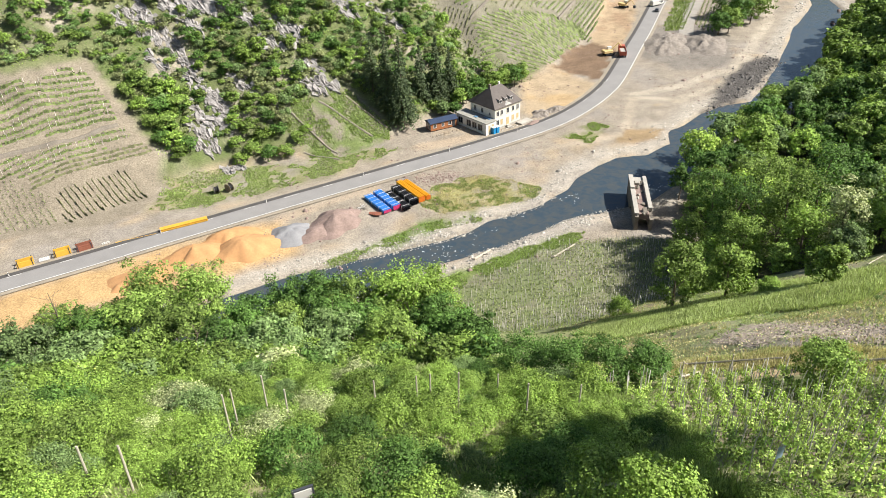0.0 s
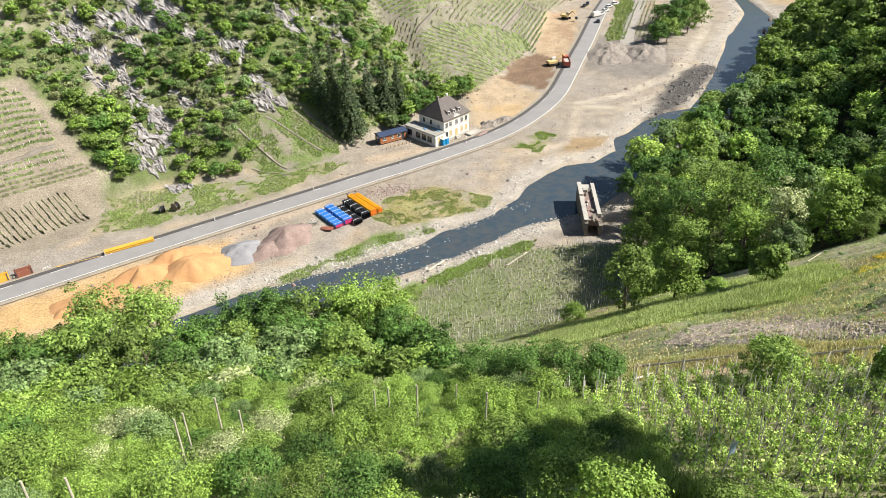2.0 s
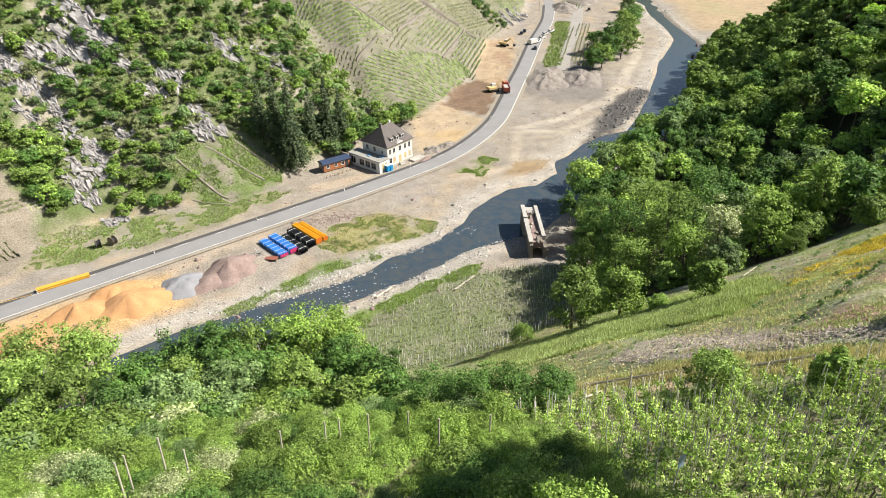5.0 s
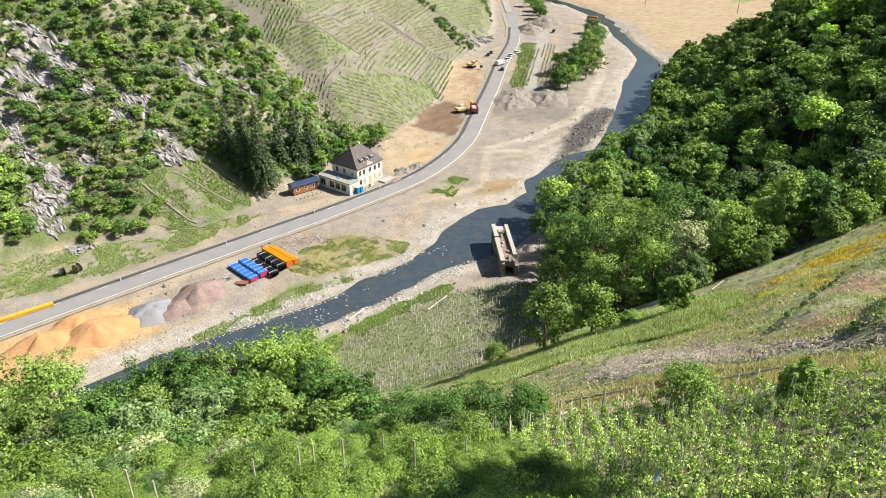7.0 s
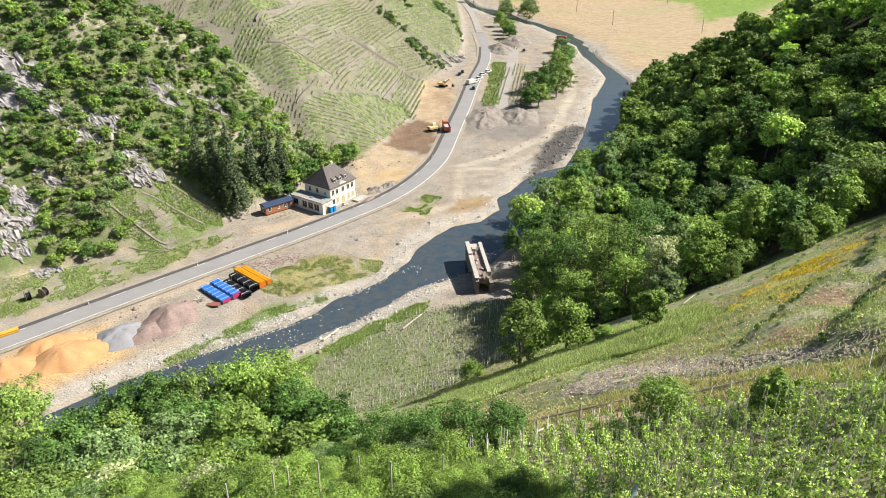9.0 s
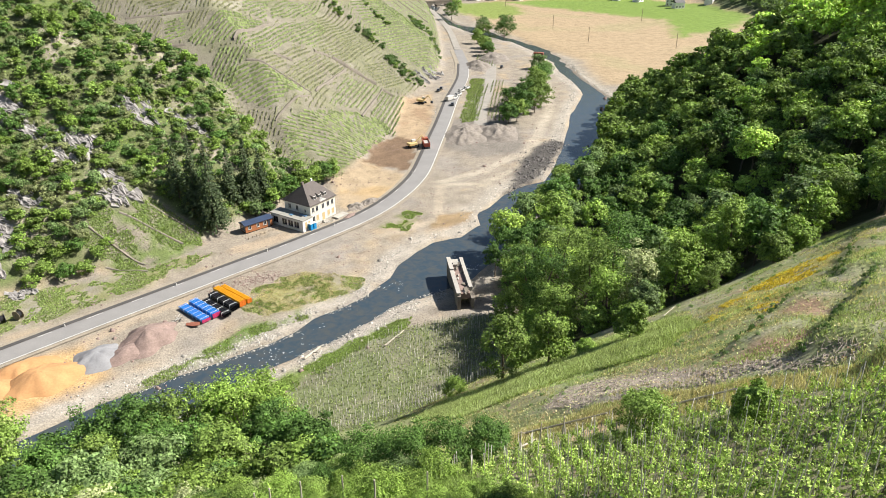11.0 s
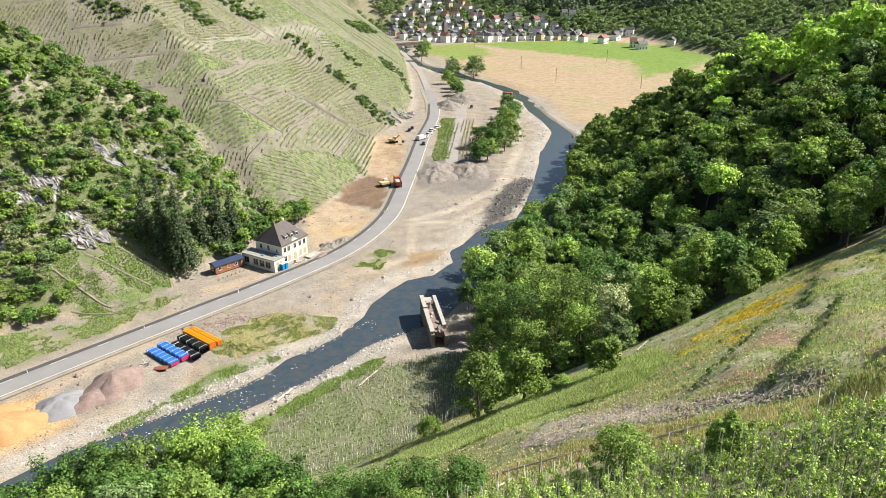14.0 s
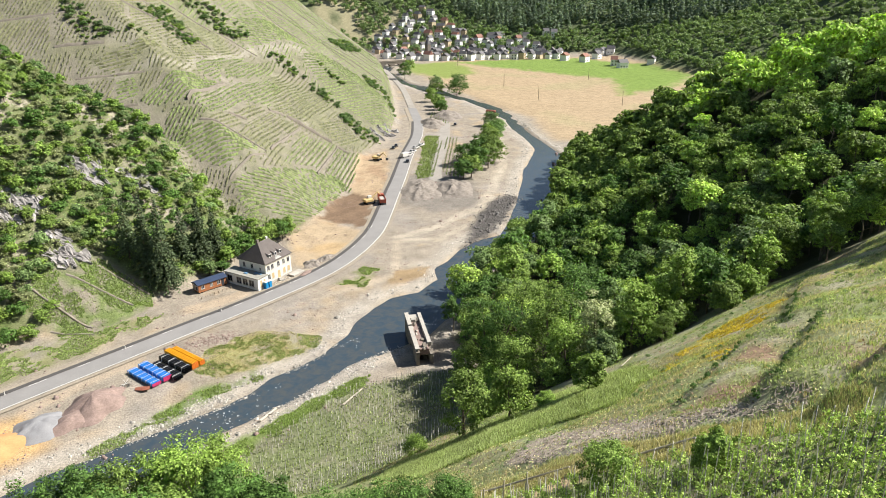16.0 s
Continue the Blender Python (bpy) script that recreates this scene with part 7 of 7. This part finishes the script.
for n, (x, y, tall, r) in enumerate(((-10.7, 206, 29, 5.6), (-15.2, 209, 26, 4.6), (0.2, 220.8, 22, 4.4), (-20, 213, 19, 4.4), (4.5, 225, 17, 3.6), (-5, 219, 18, 4.0))):
    spruce((x, y), tall, r, 800 + n)
for n, (x, y, tall, r, k) in enumerate(((14, 228, 9, 3.4, 1), (20, 233, 9, 3.6, 0), (28, 239, 8.5, 3.6, 1), (31, 243, 8, 3.4, 0), (8, 222, 7, 3, 0), (6, 216, 5, 2.4, 1), (10, 224, 8, 3.2, 1), (24, 238, 8, 3.4, 0), (17, 234, 9, 3.4, 0), (2, 215, 6, 2.6, 2))):
    plant("broadleaf_tree", tree_kind("t", 830 + n, HERO_MATS[k][0], tall, r, 2200, 60, 0.27, bole=0.06, clump=0.3, tri=True), (x, y), HERO_MATS[k][1] + " tree behind the white house", group="trees behind the house")
for n, (x, y, tall, r, k) in enumerate(((119, 291, 9, 3.4, 1), (124, 293, 10, 3.6, 0), (131, 302, 11, 4.0, 1), (138, 305, 11, 4.2, 0), (146, 316, 11, 4.4, 0), (130, 316, 10, 3.8, 1), (150, 332, 10, 4.2, 0), (158, 348, 11, 4.2, 0), (140, 322, 11, 4, 1), (166, 360, 10, 4, 1),
                                        (174, 374, 9, 4, 2), (182, 400, 8, 3.6, 2), (198, 628, 14, 6, 1), (214, 664, 12, 5, 0), (207, 520, 15, 7, 1), (214, 532, 14, 7, 1), (197, 540, 9, 5, 0), (203, 556, 12, 6, 2), (266, 800, 14, 6, 2), (176, 480, 8, 4, 0), (172, 466, 8, 4, 0), (168, 452, 8, 4, 1), (178, 500, 9, 4.5, 0), (292, 765, 12, 5, 2))):
    plant("broadleaf_tree", tree_kind("t", 850 + n, HERO_MATS[k][0], tall * 1.25, r * (1.6 if n < 12 else 1.35), 2600, 60, 0.36, bole=-0.05, clump=0.3, tri=True), (x, y), HERO_MATS[k][1] + " tree on the river flat", group="trees on the flat")
spruce((163, 366), 13, 2.4, 880, "slender dark spruce on the river flat")

# dark weeds drawn as shadow lines of the sunny slope's banks, and other weeds
rng = np.random.default_rng(86)
for line in ([(38, 42), (44.1, 44.7), (51, 49.2), (58, 53.7)], [(35.5, 32), (41.9, 35.5), (46.9, 38.4), (52, 41.5), (58, 46)], [(56.4, 48.3), (69.4, 59.1), (86.4, 73.2)], [(33, 25.6), (35.3, 25.6), (37.9, 26.3), (41.5, 27), (48, 30)]):
    q = smooth_line(line, 0.45) + rng.normal(0, 0.3, (len(smooth_line(line, 0.45)), 2))
    tagged(new("overgrown_bank", gather("overgrown_bank", rng, [SCRUB_FAR[5][0]], q[::2], (0.12, 0.28), 0.1)), "dark weeds as a shadow line along a bank of the sunny slope", "bank", kind="stuff")
weeds = scatter(rng, [(24, 60), (40, 90), (52, 88), (64, 84), (100, 84), (90, 50), (50, 20), (38, 26), (34, 40)], 2.6, 4000, lambda x, y: rough(x, y, 8, 103) > 0.1)
tagged(new("slope_weeds", gather("slope_weeds", rng, [SCRUB_FAR[1][0], SCRUB_FAR[3][0]], weeds, (0.12, 0.3), 0.1, M_LEAF_GREY)), "low leafy weeds on the sunny slope", "weeds", kind="stuff")

# scrub bands on the terraced hill
rng = np.random.default_rng(83)
BANDS = [[(8, 412), (15, 421), (42, 421), (42, 415), (28, 404)], [(48, 410), (55, 415), (87, 403), (84, 394), (54, 406)], [(82, 384), (90, 392), (103, 375), (92, 369)], [(-13, 378), (1, 398), (12, 369), (6, 358)], [(-44, 358), (-37, 357), (-23, 339), (-6, 344), (-34, 334)],
         [(81, 432), (95, 424), (91, 419)], [(120, 480), (139, 465), (131, 439), (117, 453)], [(110, 540), (140, 600), (150, 596), (122, 538)]]
SCRUB_SPOTS = np.concatenate([scatter(rng, b, 2.2, 3000, lambda x, y: rough(x, y, 7, 64) > -0.45) for b in BANDS])
for me, m, w in ((0, M_LEAF, "green"), (1, M_LEAF_DARK, "deep green"), (5, M_LEAF_GREY, "grey-green")):
    tagged(new("terrace_scrub", gather("terrace_scrub", rng, [SHRUB_KINDS[me]], SCRUB_SPOTS[me % 3::3], (0.35, 1.05), 0.3, m)), w + " scrub bands on the terraced hill", "scrub", kind="stuff")
# young vine strips on either side of the old track
TRACK = [(106, 292), (113, 313), (124, 337), (134, 358), (151, 398), (163, 432), (170, 450)]
tagged(new("old_track", ribbon("old_track", TRACK, 3.0, -3.0, M_ROAD_DUST, 0.12)), "grey gravel bed of an old railway track", "track", kind="structure")
vine_rows(rng, [([(112, 300), (118, 298), (150, 372), (143, 378)], 66, 0.9), ([(103, 300), (108, 300), (138, 368), (131, 372)], 66, 0.9), ([(150, 420), (160, 415), (172, 450), (160, 455)], 66, 0.9)], 1.8, 0.8, 0.22, 1.2, 5, M_VINE_FAR, "flat_vines", "strips of yellow-green vines beside the old track")
grass(rng, [(99, 300), (107, 300), (142, 385), (134, 388)], 5000, 0.5, 0.22, M_TURF, "track_grass", "green grass strip beside the road")


# ---- the village up the valley ----
def village_house(at, turn, wide, deep, tall, wall, roof, seed):
    rr = random.Random(seed)
    ob = thing("village_house", ("white" if wall == WALLS[0] else "cream") + " rendered village house with a " + ("slate grey" if roof == ROOFS[0] else "red tiled") + " pitched roof", "house", at, turn, "village")
    part("wall", boxes((-wide / 2, -deep / 2, -4, wide / 2, deep / 2, tall)), wall, ob)
    pitch = deep * rr.uniform(0.38, 0.55)
    bm = bmesh.new()
    vs = [bm.verts.new(p) for p in ((-wide / 2 - 0.3, -deep / 2 - 0.4, tall), (-wide / 2 - 0.3, deep / 2 + 0.4, tall), (-wide / 2 - 0.3, 0, tall + pitch))]
    f = bm.faces.new(vs)
    ext = bmesh.ops.extrude_face_region(bm, geom=[f])
    bmesh.ops.translate(bm, verts=[v for v in ext["geom"] if isinstance(v, bmesh.types.BMVert)], vec=(wide + 0.6, 0, 0))
    bmesh.ops.recalc_face_normals(bm, faces=bm.faces)
    part("roof", bm, roof, ob)
    if rr.random() < 0.6:
        part("chimney", boxes((wide * 0.2, 0.3, tall + pitch * 0.5, wide * 0.2 + 0.8, 1.1, tall + pitch + 0.9)), M_STONE, ob)
    n = max(2, int(wide / 3.2))
    for floor_ in range(max(1, int(tall / 3))):
        for i in range(n):
            x = -wide / 2 + wide * (i + 0.5) / n
            part("window", boxes((x - 0.6, -deep / 2 - 0.05, 1.0 + 3 * floor_, x + 0.6, -deep / 2 + 0.02, 2.5 + 3 * floor_)), M_GLASS, ob)


def build_village():
    rng = np.random.default_rng(84)
    front = [(232, 800), (255, 765), (300, 745), (340, 738), (420, 722), (428, 735), (424, 790), (360, 830), (340, 900), (330, 950), (290, 935), (250, 905), (232, 860)]
    spots = scatter(rng, front, 12.5, 6000)
    line = np.array([(250 + 9.5 * i, 768 - 2.6 * i + (4 if i % 2 else 0)) for i in range(18)])
    spots = np.concatenate([line, spots[np.min(np.hypot(spots[:, None, 0] - line[:, 0], spots[:, None, 1] - line[:, 1]), axis=1) > 9]])[:170]
    print("village", len(spots))
    for n, (x, y) in enumerate(spots):
        village_house((x, y, ground_at(x, y)), float(rng.choice([30, 40, 50, -45, 120, 215, 300]) + rng.normal(0, 6)), float(rng.uniform(6, 10)), float(rng.uniform(5.5, 7.5)), float(rng.uniform(4.5, 7)), WALLS[int(rng.random() < 0.22)], ROOFS[int(rng.random() < 0.1)], n)
    for x, y in ((413, 727), (411, 706), (423, 684), (467, 726), (476, 731), (484, 726), (376, 829), (385, 824), (413, 807), (347, 861), (439, 804), (448, 799), (402, 806), (360, 832), (432, 640), (430, 622), (470, 628), (452, 705)):
        village_house((x, y, ground_at(x, y)), float(rng.uniform(-50, 50)), float(rng.uniform(7, 11)), 7.5, float(rng.uniform(5, 6.5)), WALLS[0], ROOFS[int(x) % 3 == 0], int(x))
    ob = thing("church_tower", "brown stone church tower with a pointed slate roof", "church tower", (278, 790, ground_at(278, 790)), 20)
    part("shaft", boxes((-2.6, -2.6, -2, 2.6, 2.6, 15)), M_STONE, ob)
    bm = bmesh.new()
    bmesh.ops.create_cone(bm, cap_ends=True, segments=4, radius1=4.1, radius2=0.05, depth=8, matrix=Matrix.Translation((0, 0, 19)) @ Matrix.Rotation(radians(45), 4, "Z"))
    part("roof", bm, ROOFS[0], ob)
    ob = thing("stone_bridge", "arched stone bridge over the river at the village", "bridge", (194, 728, -1.2), 10)
    bm = bmesh.new()
    cols = []
    for i in range(41):
        x = i * 1.1
        low = 3.4 * math.sqrt(max(0, 1 - (((x - 2) % 11 - 5) / 4.2) ** 2)) - 0.4
        cols.append([bm.verts.new(p) for p in ((x, 0, low), (x, 5, low), (x, 5, 5), (x, 0, 5))])
    for a, b in zip(cols, cols[1:]):
        for i in range(4):
            bm.faces.new((a[i], a[(i + 1) % 4], b[(i + 1) % 4], b[i]))
    bmesh.ops.recalc_face_normals(bm, faces=bm.faces)
    part("span", bm, M_STONE, ob)
    part("parapet", boxes((0, -0.2, 5, 44, 0.2, 5.9), (0, 4.8, 5, 44, 5.2, 5.9)), M_STONE, ob)
    return spots


VILLAGE_SPOTS = build_village()


# ---- far woods ----
def conifer_quads(seed):
    rng = np.random.default_rng(seed)
    f = rng.uniform(0.05, 1, 60) ** 1.1
    a = rng.uniform(0, 6.283, 60)
    r = (3.5 * (1 - f) + 0.3) * rng.uniform(0.45, 1.0, 60)
    spot = np.column_stack([np.cos(a) * r, np.sin(a) * r, 13.5 * f])
    v, q = leaf_quads(rng, spot, np.column_stack([np.cos(a), np.sin(a), np.full(60, 0.9)]), 1.15, 0.9, tri=True)
    return arrays("far_spruce", v, q, M_SPRUCE_HAZE)


def build_far_woods():
    rng = np.random.default_rng(85)
    spruces = [conifer_quads(i) for i in range(5)]
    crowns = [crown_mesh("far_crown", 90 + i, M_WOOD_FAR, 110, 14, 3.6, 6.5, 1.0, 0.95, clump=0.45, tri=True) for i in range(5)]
    area = [(150, 930), (230, 880), (330, 820), (430, 770), (492, 735), (496, 670), (470, 600), (466, 530), (510, 430), (640, 350), (1000, 330), (1000, 900), (900, 1300), (200, 1400)]
    near = [(x, y) for x, y in VILLAGE_SPOTS]
    vx, vy = np.array(near).T

    def free(x, y):
        ok = np.ones(len(x), bool)
        for a, b in near:
            ok &= np.hypot(x - a, y - b) > 8
        return ok & (height(x, y) < 96)
    spots = scatter(rng, area, 5.9, 46000, free)
    d = np.min(np.hypot(spots[:, None, 0] - vx, spots[:, None, 1] - vy), axis=1)
    conifer = ~((spots[:, 0] > 430) & (spots[:, 1] < 800) & (spots[:, 1] + 1.2 * spots[:, 0] < 1400)) & (spots[:, 0] > 330 + 90 * rough(spots[:, 0], spots[:, 1], 70, 101)) & (d > 35)
    bare = ((spots[:, 0] < 290) & (rough(spots[:, 0], spots[:, 1], 40, 102) > 0.3) & (spots[:, 1] > 890)) | (np.hypot(spots[:, 0] - 497, spots[:, 1] - 818) < 17)
    print("far", len(spots), conifer.sum(), (~conifer & ~bare).sum())
    tagged(new("far_spruce_wood", gather("far_spruce_wood", rng, spruces, spots[conifer], (1.0, 1.7), 0.5)), "conifer wood on the far hills, its colour paled for haze", "woodland", kind="stuff")
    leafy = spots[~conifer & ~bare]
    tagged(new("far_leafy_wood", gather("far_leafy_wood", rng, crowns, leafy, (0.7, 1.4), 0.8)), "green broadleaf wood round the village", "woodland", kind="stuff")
    inner = scatter(rng, [(232, 800), (300, 745), (428, 730), (424, 790), (360, 850), (330, 950), (250, 905)], 6.5, 6000, lambda x, y: np.min(np.hypot(x[:, None] - vx, y[:, None] - vy), axis=1) > 6.5)
    tagged(new("village_trees", gather("village_trees", rng, crowns, inner, (0.45, 1.0), 0.4)), "garden trees between the village houses", "trees", kind="stuff")


build_far_woods()
